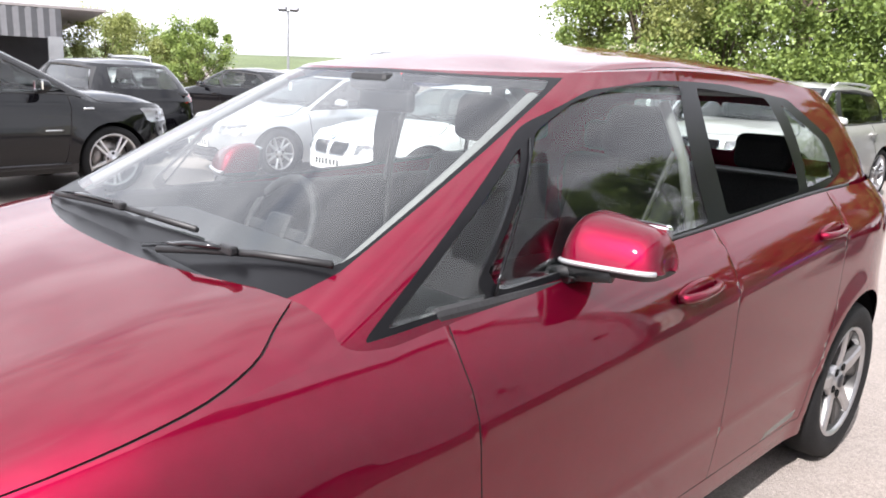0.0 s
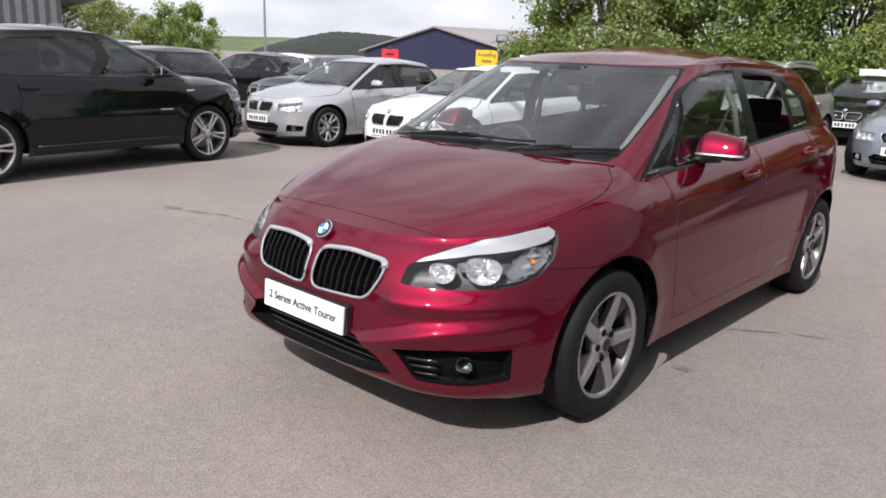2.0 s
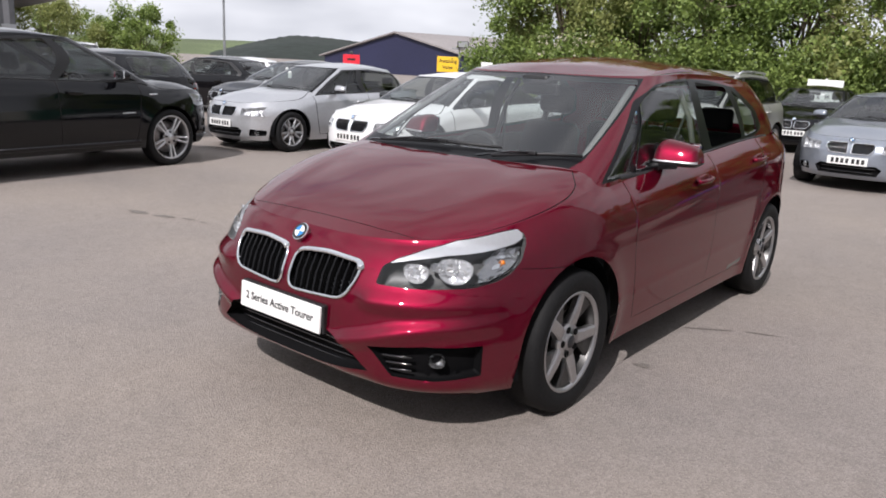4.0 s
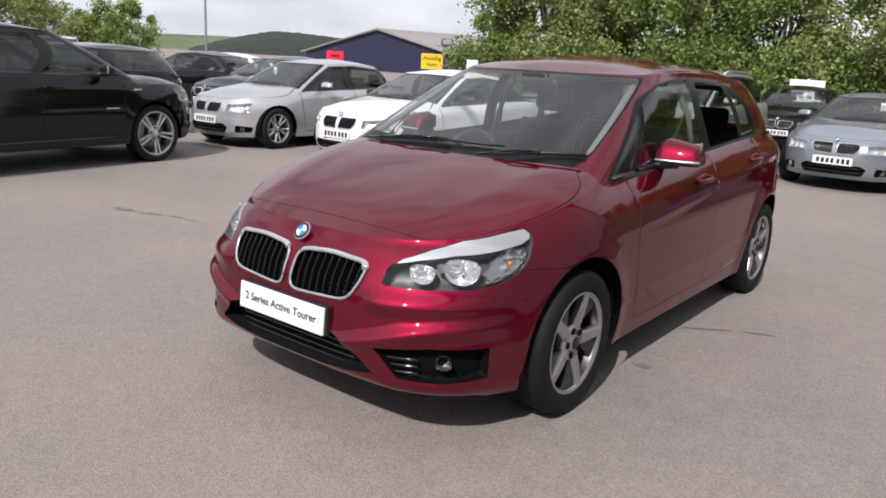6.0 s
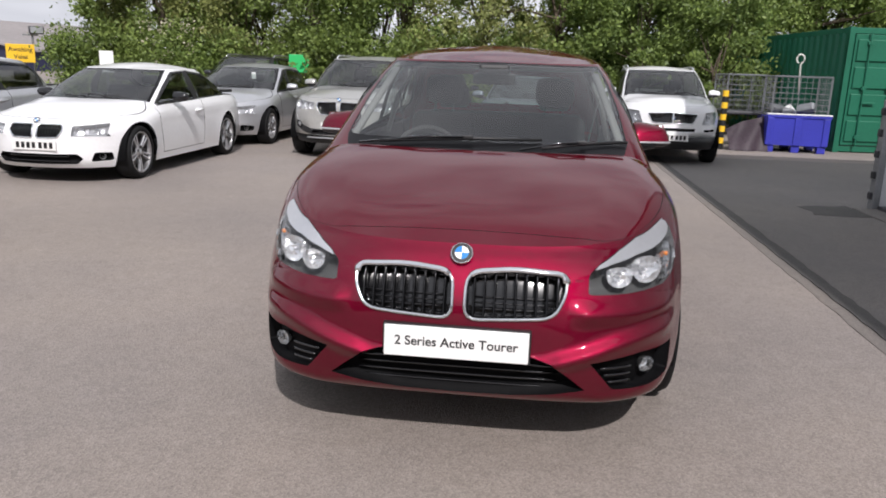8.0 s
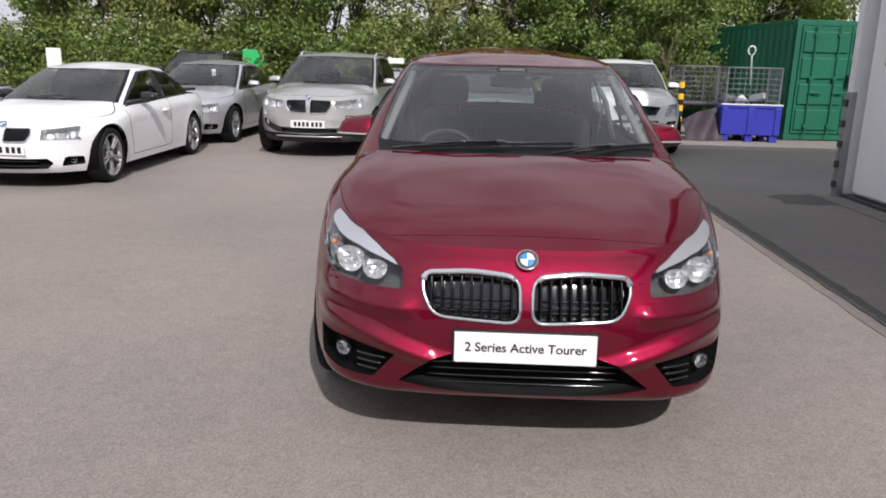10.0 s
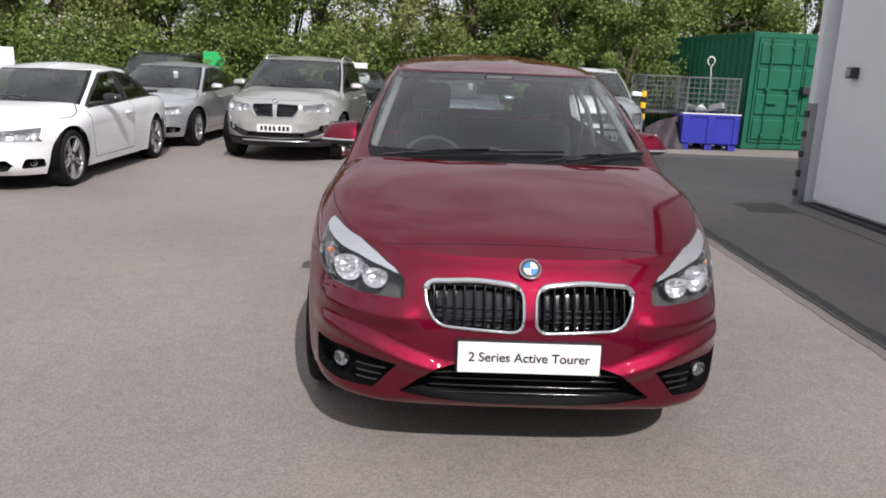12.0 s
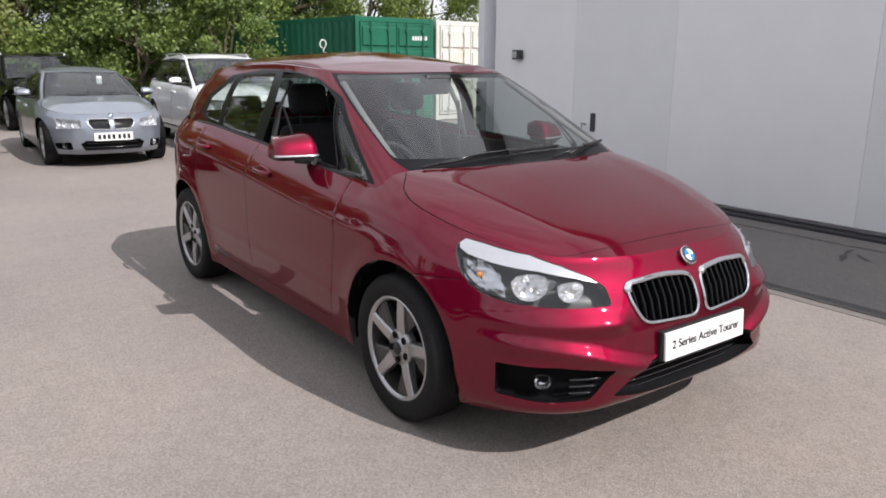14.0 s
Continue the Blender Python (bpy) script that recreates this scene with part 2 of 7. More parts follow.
class Shell:
    def __init__(self, S):
        self.S = S
        self.UF, self.UR = 1.7, 1.5
        self.US = S["ymr"] - S["ymf"]
        self.U = self.UF + self.US + self.UR
        self.z0 = S["z0"]
        self.zb = S["zb"]
        self.rimc, self.roofc = {}, {}

    def ring(self, u, w, yf, yr, ymf, ymr, nf, nr):
        if u <= self.UF:
            th = u / self.UF * math.pi / 2
            s, c = math.sin(th), max(0.0, math.cos(th))
            r = (s**nf + c**nf) ** (-1 / nf)
            return w * r * s, ymf - (ymf - yf) * r * c
        if u <= self.UF + self.US:
            return w, ymf + (ymr - ymf) * (u - self.UF) / self.US
        th = min(1.0, (u - self.UF - self.US) / self.UR) * math.pi / 2
        s, c = math.sin(th), max(0.0, math.cos(th))
        r = (s**nr + c**nr) ** (-1 / nr)
        return w * r * c, ymr + (yr - ymr) * r * s

    def lowz(self, u, z, f=0.0):
        S = self.S
        w = S["hw"] * ease(S["side"], z) - S["sh"] * max(0.0, (f - 0.8) / 0.2) ** 2
        x, y = self.ring(u, w, ease(S["nose"], z), ease(S["tail"], z), S["ymf"], S["ymr"], ease(S["nfz"], z) if "nfz" in S else S["nf"], S["nr"])
        if x > 0.55:
            k = min(1.0, (x - 0.55) / 0.2)
            for ay in (0.0, S["wb"]):
                d = math.hypot(y - ay, z - S["tr"])
                x += k * S["flare"] * math.exp(-(((d - S["ra"]) / 0.07) ** 2))
            if S["crease"]:
                zc = ease(S["crease"], y)
                e = z - zc
                if "lean" in S:
                    on_ = min(1.0, max(0.0, (y + 0.10) / 0.45))
                    x -= on_ * k * (S["lean"] * 0.016 * math.log1p(math.exp(min(30.0, e / 0.016))) - 0.004 * math.exp(-((e / 0.03) ** 2)))
                    x += on_ * k * 0.005 * math.exp(-abs(z - 0.455 - 0.02 * (y - 1.0)) / 0.02)
                else:
                    x += k * 0.010 * math.tanh(e / 0.018) * math.exp(-abs(e) / 0.10) * min(1.0, max(0.0, (y - 0.35) / 0.3))
        for (keys, up, down, amp, x0, x1) in S.get("ridges", ()):
            if y < -0.40 and x > x0:
                e = z - ease(keys, x)
                t = math.sqrt((e / (up if e > 0 else down)) ** 2 + 0.006)
                if t < 1.6:
                    k = 1 - t
                    h = 0.5 * (k + math.sqrt(k * k + 0.01)) * min(1.0, (x - x0) / (x1 - x0)) * min(1.0, (-0.40 - y) / 0.20) * min(1.0, max(0.0, (0.87 - x) / 0.12))
                    a, c = 0.35 * (x / w) ** 4, 1.0
                    q = amp * h / max(1e-6, math.hypot(a, c))
                    x, y = x + a * q, y - c * q
        for (zc, dz, x0, x1, amp) in S.get("folds", ()):
            if y < 0.1:
                g = min(1.0, max(0.0, (x - x0) / 0.08)) * min(1.0, max(0.0, (x1 - x) / 0.10))
                e = (z - zc - 0.02 * x) / dz
                y -= amp * g * math.tanh(e * 2) * math.exp(-abs(e))
        return Vector((x, y, z))

    def rim(self, u):
        k = round(u, 4)
        if k not in self.rimc:
            self.rimc[k] = ease(self.S["rim"], self.ring(u, self.S["hw"], self.S["nose"][-1][1], self.S["tail"][2][1], self.S["ymf"], self.S["ymr"], self.S["nf"], self.S["nr"])[1])
        return self.rimc[k]

    def low(self, u, v):
        f = v / VH
        return self.lowz(u, self.z0 + (self.rim(u) - self.z0) * f, f)

    def upz(self, u, z):
        S = self.S
        yf, yr = ease(S["screen"], z), ease(S["back"], z)
        x, y = self.ring(u, ease(S["glassw"], z), yf, yr, yf + S["lf"], yr - S["lr"], S["gnf"], S["gnr"])
        if y > S["gtaper"]:
            x *= 1 - 0.05 * ((y - S["gtaper"]) / 1.2) ** 2
        return Vector((x, y, z))

    def roof(self, u):
        k = round(u, 4)
        if k not in self.roofc:
            y = self.ring(u, 0.6, self.S["screen"][-1][1], self.S["back"][-1][1], self.S["screen"][-1][1] + self.S["lf"], self.S["back"][-1][1] - self.S["lr"], self.S["gnf"], self.S["gnr"])[1]
            self.roofc[k] = ease(self.S["rooz"], y)
        return self.roofc[k]

    def up(self, u, v):
        return self.upz(u, self.zb + (self.roof(u) - self.zb) * v / VH)

    def uv(self, which, kind, a, z):
        """Surface place of a point given from the front (x, z), the side (y, z) or the rear (x, z)."""
        fn = self.lowz if which == "low" else self.upz
        lo, hi = (0.0, self.UF + self.US * 0.5) if kind == "f" else ((0.0, self.U) if kind == "s" else (self.UF + self.US * 0.5, self.U))
        for _ in range(26):
            mid = (lo + hi) / 2
            p = fn(mid, z)
            over = (p.x > a) if kind == "f" else ((p.y > a) if kind == "s" else (p.x < a))
            lo, hi = (lo, mid) if over else (mid, hi)
        u = (lo + hi) / 2
        base, top = (self.z0, self.rim(u)) if which == "low" else (self.zb, self.roof(u))
        return (u, min(VH, max(0.0, VH * (z - base) / (top - base))))

    def poly(self, which, pts, step=0.04, r=0.0):
        q = [self.uv(which, *p) for p in pts]
        if r:
            q = round_poly(q, r)
        return dense(q, step)


def strip(line, w):
    """A narrow band along a line on the surface."""
    a, b = [], []
    n = len(line)
    for i, p in enumerate(line):
        d = (Vector(line[min(i + 1, n - 1)]) - Vector(line[max(i - 1, 0)])).normalized()
        s = Vector((-d.y, d.x)) * w / 2
        a.append(tuple(Vector(p) + s))
        b.append(tuple(Vector(p) - s))
    return a + b[::-1]


def patch(fn, umax, vmax, step, regions):
    """The surface fn over a rectangle, cut along the outlines of its regions: name -> verts, faces. A region with depth is sunk, with walls round it."""
    nu, nv = max(2, round(umax / step)), max(2, round(vmax / step))
    rect = dense([(0, 0), (umax, 0), (umax, vmax), (0, vmax)], step)
    polys = [rect] + [[(min(umax, max(0, p[0])), min(vmax, max(0, p[1]))) for p in r[1]] for r in regions]
    verts, faces = [], []
    for p in polys:
        clean = []
        for q in p:
            if not clean or (Vector(q) - Vector(clean[-1])).length > 1e-4:
                clean.append(q)
        if (Vector(clean[0]) - Vector(clean[-1])).length < 1e-4:
            clean.pop()
        if sum(a[0] * b[1] - b[0] * a[1] for a, b in zip(clean, clean[1:] + clean[:1])) < 0:
            clean.reverse()
        faces.append(list(range(len(verts), len(verts) + len(clean))))
        verts += clean
    edge = np.array(verts)
    us, vs = np.meshgrid(np.arange(1, nu) * umax / nu, np.arange(1, nv) * vmax / nv)
    grid = np.stack([us.ravel(), vs.ravel()], 1)
    near = np.zeros(len(grid), bool)
    for i in range(0, len(edge), 200):
        near |= (np.abs(grid[:, None] - edge[None, i:i + 200]).max(-1) < step * 0.35).any(1)
    verts += [tuple(g) for g in grid[~near]]
    ov, _, of, _, _, ids = delaunay_2d_cdt([Vector(v) for v in verts], [], faces, 0, 1e-6)
    h = 1e-3
    places = [fn(*v) for v in ov]
    out = {}
    names = [None] + [(r[0], r[2] if len(r) > 2 else 0.0) for r in regions]
    groups = {}
    for f, i in zip(of, ids):
        if 0 not in i:
            continue
        groups.setdefault(max(i), []).append(f)
    for gid, fl in groups.items():
        name, depth = ("body", 0.0) if gid == 0 else names[gid]
        if name is None:
            continue
        vs_, fs_ = out.setdefault(name, ([], []))
        idx = {}
        for f in fl:
            for k in f:
                if k not in idx:
                    idx[k] = len(vs_)
                    p = places[k]
                    if depth:
                        u, v = ov[k]
                        u, v = min(umax - h, max(h, u)), min(vmax - h, max(h, v))
                        nrm = (fn(u + h, v) - fn(u - h, v)).cross(fn(u, v + h) - fn(u, v - h)).normalized()
                        p = p - nrm * depth
                    vs_.append(p)
            fs_.append(tuple(idx[k] for k in f))
        if depth:
            count = {}
            for f in fl:
                for a, b in ((f[0], f[1]), (f[1], f[2]), (f[2], f[0])):
                    count[(a, b)] = 1
            for (a, b) in list(count):
                if (b, a) not in count:
                    k = len(vs_)
                    vs_ += [places[a], places[b]]
                    fs_.append((idx[a], k, k + 1, idx[b]))
    return out


def coons(c0, c1, d0, d1, crown=2.0):
    """A patch between four edges; heights fall off from the middle line as a crown."""
    a, b, c, d = c0(0), c0(1), c1(0), c1(1)

    def fn(q, p):
        k = max(0.0, q) ** crown
        A, B, C, D = c0(q), c1(q), d0(p), d1(p)
        v = A * (1 - p) + B * p + C * (1 - q) + D * q - (a * (1 - p) * (1 - q) + b * (1 - p) * q + c * p * (1 - q) + d * p * q)
        v.z = A.z * (1 - p) + B.z * p + C.z * (1 - k) + D.z * k - (a.z * (1 - p) * (1 - k) + b.z * (1 - p) * k + c.z * p * (1 - k) + d.z * p * k)
        return v
    return fn


def both(vf):
    """Both halves as one."""
    v, f = vf
    f = [g for g in f if max(abs(v[k].x) for k in g) > 1e-3]
    n = len(v)
    return v + [Vector((-p.x, p.y, p.z)) for p in v], f + [tuple(n + k for k in g[::-1]) for g in f]


def pieces(vf):
    """A mesh split into its unconnected pieces."""
    v, f = vf
    at = list(range(len(v)))

    def root(i):
        while at[i] != i:
            at[i] = at[at[i]]
            i = at[i]
        return i
    keys = {}
    for i, p in enumerate(v):
        j = keys.setdefault((round(p[0], 4), round(p[1], 4), round(p[2], 4)), i)
        at[root(i)] = root(j)
    for g in f:
        for k in g[1:]:
            at[root(k)] = root(g[0])
    out = {}
    for g in f:
        out.setdefault(root(g[0]), []).append(g)
    res = []
    for fs in out.values():
        ids = sorted({k for g in fs for k in g})
        new_id = {k: i for i, k in enumerate(ids)}
        res.append(([v[k] for k in ids], [tuple(new_id[k] for k in g) for g in fs]))
    return res


def other(vf):
    v, f = vf
    return [Vector((-p.x, p.y, p.z)) for p in v], [g[::-1] for g in f]


PLATEBAR = {}


def plate(parent, at, turn, w, h, mat, chars, yellow=False):
    """A plate with plain bars for its characters."""
    ob = part("number_plate", box_bm((-w / 2, -0.006, -h / 2), (w / 2, 0.006, h / 2), 0.003), mat, parent, "white number plate with dark bars")
    ob.matrix_basis = Matrix.Translation(at) @ turn
    x = -w * 0.40
    one = PLATEBAR.setdefault((w, h), None)
    if one is None:
        one = bpy.data.meshes.new("plate_bar")
        tmp = box_bm((0, -0.0085, -h * 0.30), (w * 0.075, -0.0065, h * 0.30))
        tmp.to_mesh(one)
        tmp.free()
        one.materials.append(INK)
        PLATEBAR[(w, h)] = one
    for i in range(chars):
        put("plate_bar", one, ob, "", Matrix.Translation((x, 0, 0)))
        x += w * (0.80 - 0.075) / (chars - 1) + (w * 0.03 if i == 3 else 0)
    return ob


WHEELS = {}


def wheel(kind, r, w):
    """Meshes of a wheel about its hub, outer face towards +x."""
    key = (kind, r, w)
    if key in WHEELS:
        return WHEELS[key]
    rr = r * (0.77 if kind == "pair" else 0.70)
    h = w / 2
    prof = [(-h * 0.86, rr * 0.985), (-h * 0.97, rr * 1.08), (-h, r * 0.86), (-h * 0.93, r * 0.955), (-h * 0.74, r * 0.992), (-h * 0.3, r), (h * 0.3, r), (h * 0.74, r * 0.992),
            (h * 0.93, r * 0.955), (h, r * 0.86), (h * 0.97, rr * 1.08), (h * 0.86, rr * 0.985)]
    tyre = mesh_of("tyre", *lathe(prof, 48), RUBBER)
    lip = [(-h * 0.80, rr * 0.90), (-h * 0.86, rr), (-h * 0.3, rr * 0.84), (h * 0.55, rr * 0.90), (h * 0.80, rr * 0.93), (h * 0.90, rr * 0.965), (h * 0.92, rr * 1.0), (h * 0.84, rr * 1.02)]
    rim = mesh_of("rim", *lathe(lip[4:], 48), ALLOY)
    barrel = mesh_of("rim_barrel", *lathe(lip[:5], 48), WEBSHADE if kind == "hero" else ALLOY)
    hx = h * 0.80
    if kind == "hero":
        sets = [("spokes", [(0.0, 0.0, 0.066, 0.050, 0.16)], 0.0, ALLOY), ("spoke_web", [(-0.06, -0.36, 0.040, 0.115, 0.34)], 0.012, WEBSHADE)]
    elif kind == "thin":
        sets = [("spokes", [(-0.10, -0.24, 0.036, 0.024, 0.2), (0.10, 0.24, 0.036, 0.024, 0.2)], 0.0, SATIN)]
    else:
        sets = [("spokes", [(-0.24, -0.13, 0.024, 0.020, 0.2), (0.24, 0.13, 0.024, 0.020, 0.2)], 0.0, SATIN)]
    arms_of = []
    for nm, arms, back_, mat in sets:
        bm = bmesh.new()
        for i in range(5):
            base = 2 * math.pi * i / 5 + math.pi / 2
            for k_, (a0, a1, w0, w1, r0) in enumerate(arms):
                i0, i1 = base + a0, base + a1
                sink = back_ * (1 + 0.7 * k_)
                p = Vector((hx - 0.012 - sink, math.cos(i0) * rr * r0, math.sin(i0) * rr * r0))
                q = Vector((hx + 0.006 - sink, math.cos(i1) * rr * 0.97, math.sin(i1) * rr * 0.97))
                d = (q - p).normalized()
                s = d.cross(Vector((1, 0, 0))).normalized()
                vs = []
                for (pt, ww, dep) in ((p, w0, 0.045), (p.lerp(q, 0.5) + Vector((0.004, 0, 0)), (w0 + w1) / 2, 0.035), (q, w1, 0.03)):
                    for (sx, dx) in ((-0.5, -dep), (-0.5, -0.006), (-0.34, 0.0), (0.34, 0.0), (0.5, -0.006), (0.5, -dep)):
                        vs.append(bm.verts.new(pt + s * (sx * ww * rr / 0.23) + Vector((dx, 0, 0))))
                for k in range(2):
                    for j in range(5):
                        bm.faces.new((vs[k * 6 + j], vs[k * 6 + j + 1], vs[k * 6 + 6 + j + 1], vs[k * 6 + 6 + j]))
        bmesh.ops.recalc_face_normals(bm, faces=bm.faces)
        me = bpy.data.meshes.new(nm)
        bm.to_mesh(me)
        bm.free()
        me.materials.append(mat)
        arms_of.append((nm, me))
    hub = mesh_of("hub", *lathe([(hx - 0.05, rr * 0.37), (hx - 0.014, rr * 0.36), (hx - 0.006, rr * 0.32), (hx - 0.010, rr * 0.17), (hx - 0.004, rr * 0.15), (hx + 0.002, rr * 0.10), (hx + 0.002, 0.001)], 24), ALLOY)
    cap = mesh_of("hub_cap", *lathe([(hx + 0.003, rr * 0.13), (hx + 0.007, rr * 0.11), (hx + 0.008, 0.001)], 16), ALLOYDARK if kind == "hero" else SATIN)
    disc = mesh_of("brake_disc", *lathe([(-0.005, rr * 0.30), (-0.005, rr * 0.72), (-0.02, rr * 0.72), (-0.02, rr * 0.30)], 32), DISC)
    back = -h * (0.92 if kind == "hero" else 0.50)
    dark = mesh_of("wheel_back", *lathe([(back, rr * 0.90), (back, 0.001)], 24), BLACK)
    bolts = []
    one = bpy.data.meshes.new("wheel_bolt")
    tmp = cyl_bm((0, 0, 0), (0.006, 0, 0), 0.0155, n=12)
    tmp.to_mesh(one)
    tmp.free()
    one.materials.append(VOID if kind == "hero" else ALLOYDARK)
    for i in range(5):
        a = 2 * math.pi * (i + 0.5) / 5 + math.pi / 2
        bolts.append((one, Matrix.Translation((hx - 0.008, math.cos(a) * rr * 0.255, math.sin(a) * rr * 0.255))))
    WHEELS[key] = (tyre, rim, barrel, arms_of, hub, cap, disc, dark, bolts)
    return WHEELS[key]


def add_wheels(car, S, kind):
    for sx in (1, -1):
        for ay in (0.0, S["wb"]):
            tyre, rim, barrel, arms_of, hub, cap, disc, dark, bolts = wheel(kind, S["tr"], S["tw"])
            m = pose(sx * (S["hw"] - S["tw"] / 2 - S["tin"]), ay, S["tr"], (-18 if sx > 0 else 7) + (25 if ay else 0) if kind == "hero" else random.uniform(0, 70), 0, 0)
            if sx < 0:
                m = m @ Matrix.Rotation(math.pi, 4, "Z")
            w = put("wheel", None, car, "", m)
            put("tyre", tyre, w, "black rubber tyre")
            put("rim", rim, w, "grey alloy rim")
            for nm, me in (("rim_barrel", barrel), *arms_of, ("hub", hub), ("hub_cap", cap), ("brake_disc", disc), ("wheel_back", dark)):
                put(nm, me, w)
            for me, mm in bolts:
                put("wheel_bolt", me, w, "", mm)


def wedge_mirror(car, S, paint, at, sx):
    """A wedge-shaped door mirror: painted cap over a silver-edged strip, black foot and arm."""
    x0, x1, y, zb = at[0] - 0.098, at[0] + 0.128, at[1], at[2] - 0.040
    ns, nt = 20, 22

    def sect(s, th, low=False):
        end = (1 - abs(2 * s - 1) ** 7) ** (1 / 2.6)
        h = (0.112 - 0.036 * s**1.4) if not low else -0.026
        d = 0.105 - 0.045 * s**1.6
        c, w = math.cos(th), math.sin(th)
        e = (abs(c) ** 2.7 + abs(w) ** 2.7) ** (-1 / 2.7)
        yy = -d * c * e if c > 0 else -0.055 * c * e
        lean = 0.22 * w * e * d if not low else 0.0
        return Vector(((x0 + (x1 - x0) * s - 0.012 * w * e * s) * sx, y + yy * (0.35 + 0.65 * end) + lean + 0.02 * s, zb + h * w * e * end))
    for nm, low, mat, lab in (("mirror_cap", False, paint, "painted wedge-shaped mirror cap"), ("mirror_base", True, BLACK, "black lower mirror shell")):
        vs, fs = [], []
        for i in range(ns + 1):
            s = 0.5 - 0.5 * math.cos(math.pi * i / ns)
            vs += [sect(s, math.pi * j / nt, low) for j in range(nt + 1)]
        for i in range(ns):
            for j in range(nt):
                a = i * (nt + 1) + j
                fs.append((a, a + nt + 1, a + nt + 2, a + 1) if (sx > 0) != low else (a, a + 1, a + nt + 2, a + nt + 1))
        put(nm, mesh_of(nm, vs, fs, mat), car, lab)
    gm = box_bm((-0.095, 0.0, 0.0), (0.095, 0.004, 0.085), 0.01)
    g_ = part("mirror_glass", gm, CHROME, car)
    g_.matrix_basis = Matrix.Translation((at[0] * sx, y + 0.058, zb + 0.008))
    v, f = tube([(S["armx"] * sx, y - 0.10, zb - 0.030), ((x0 + 0.03) * sx, y - 0.075, zb - 0.026), ((x0 + 0.12) * sx, y - 0.04, zb - 0.016)], 0.040, n=10, flat=0.5)
    put("mirror_arm", mesh_of("mirror_arm", v, f, BLACK), car)
    pts = [sect(s, 0.0) + Vector((0, -0.001, 0.002)) for s in np.linspace(0.06, 0.97, 22)]
    v, f = tube(pts, 0.0062, n=8)
    put("mirror_indicator", mesh_of("mirror_indicator", v, f, BROW), car, "clear indicator strip with silver edge")


def mirror_unit(car, S, paint, at, sx):
    """A door mirror: painted cap, black lower shell, arm and glass."""
    x, y, z = at

    def blob():
        bm = bmesh.new()
        bmesh.ops.create_uvsphere(bm, u_segments=28, v_segments=18, radius=1.0)
        for v in bm.verts:
            c = v.co
            e = 2 / 3.2
            for i in range(3):
                c[i] = math.copysign(abs(c[i]) ** e, c[i])
            ln = max(abs(c.x) ** 3.2 + abs(c.y) ** 3.2 + abs(c.z) ** 3.2, 1e-6) ** (1 / 3.2)
            c /= ln
            fx = (c.x + 1) / 2
            c.z *= 1 - 0.28 * fx ** 2
            if c.y < 0:
                c.y *= 1 - 0.35 * fx - 0.15 * abs(c.z)
            else:
                c.y *= 0.55
            if c.z > 0:
                c.y *= 1 - 0.25 * c.z
        return bm
    L, D, Hh = 0.105, 0.085, 0.066
    m = Matrix.Translation((x * sx, y, z)) @ Matrix.Diagonal((L * sx, D, Hh, 1))
    bm = blob()
    low = [f for f in bm.faces if f.calc_center_median().z < -0.36]
    bm2 = bm.copy()
    bmesh.ops.delete(bm, geom=low, context="FACES")
    bmesh.ops.transform(bm, matrix=m, verts=bm.verts)
    if sx < 0:
        bmesh.ops.reverse_faces(bm, faces=bm.faces)
    part("mirror_cap", bm, paint, car, "painted door mirror cap", True)
    bmesh.ops.delete(bm2, geom=[f for f in bm2.faces if f.calc_center_median().z > -0.28], context="FACES")
    bmesh.ops.transform(bm2, matrix=m @ Matrix.Diagonal((0.985, 0.985, 1.0, 1)), verts=bm2.verts)
    if sx < 0:
        bmesh.ops.reverse_faces(bm2, faces=bm2.faces)
    part("mirror_base", bm2, BLACK, car, "black lower mirror shell", True)
    glass_bm = box_bm((x * sx - L * 0.8, y + D * 0.50, z - Hh * 0.6), (x * sx + L * 0.8, y + D * 0.54, z + Hh * 0.75), 0.01)
    part("mirror_glass", glass_bm, CHROME, car)
    inner = S["armx"]
    v, f = tube([(inner * sx, y, z - Hh * 0.98), ((x - L * 0.5) * sx, y - 0.02, z - Hh * 0.92), (x * sx, y - 0.01, z - Hh * 0.86)], 0.030, n=10, flat=0.55)
    put("mirror_arm", mesh_of("mirror_arm", v, f, BLACK), car)


def seat(car, x, y, z, back=0.62, mat=None, head=True):
    mat = mat or CLOTH
    bm = box_bm((-0.24, -0.26, -0.09), (0.24, 0.26, 0.07), 0.06, seg=3)
    s = part("seat_cushion", bm, mat, car, "", True)
    s.matrix_basis = pose(x, y, z, 4)
    bm = box_bm((-0.23, -0.07, 0.0), (0.23, 0.07, back), 0.06, seg=3)
    for v in bm.verts:
        v.co.x *= 1 - 0.22 * max(0, v.co.z / back - 0.5)
    s = part("seat_backrest", bm, mat, car, "", True)
    s.matrix_basis = pose(x, y + 0.24, z + 0.02, -16)
    if head:
        bm = box_bm((-0.125, -0.055, 0.0), (0.125, 0.055, 0.19), 0.05, seg=3)
        cyl_bm((-0.06, 0, -0.07), (-0.06, 0, 0.03), 0.008, n=8, bm=bm)
        cyl_bm((0.06, 0, -0.07), (0.06, 0, 0.03), 0.008, n=8, bm=bm)
        s = part("headrest", bm, mat, car, "", True)
        s.matrix_basis = pose(x, y + 0.24 + math.sin(radians(16)) * (back + 0.05), z + 0.03 + (back + 0.05) * 0.96, -10)


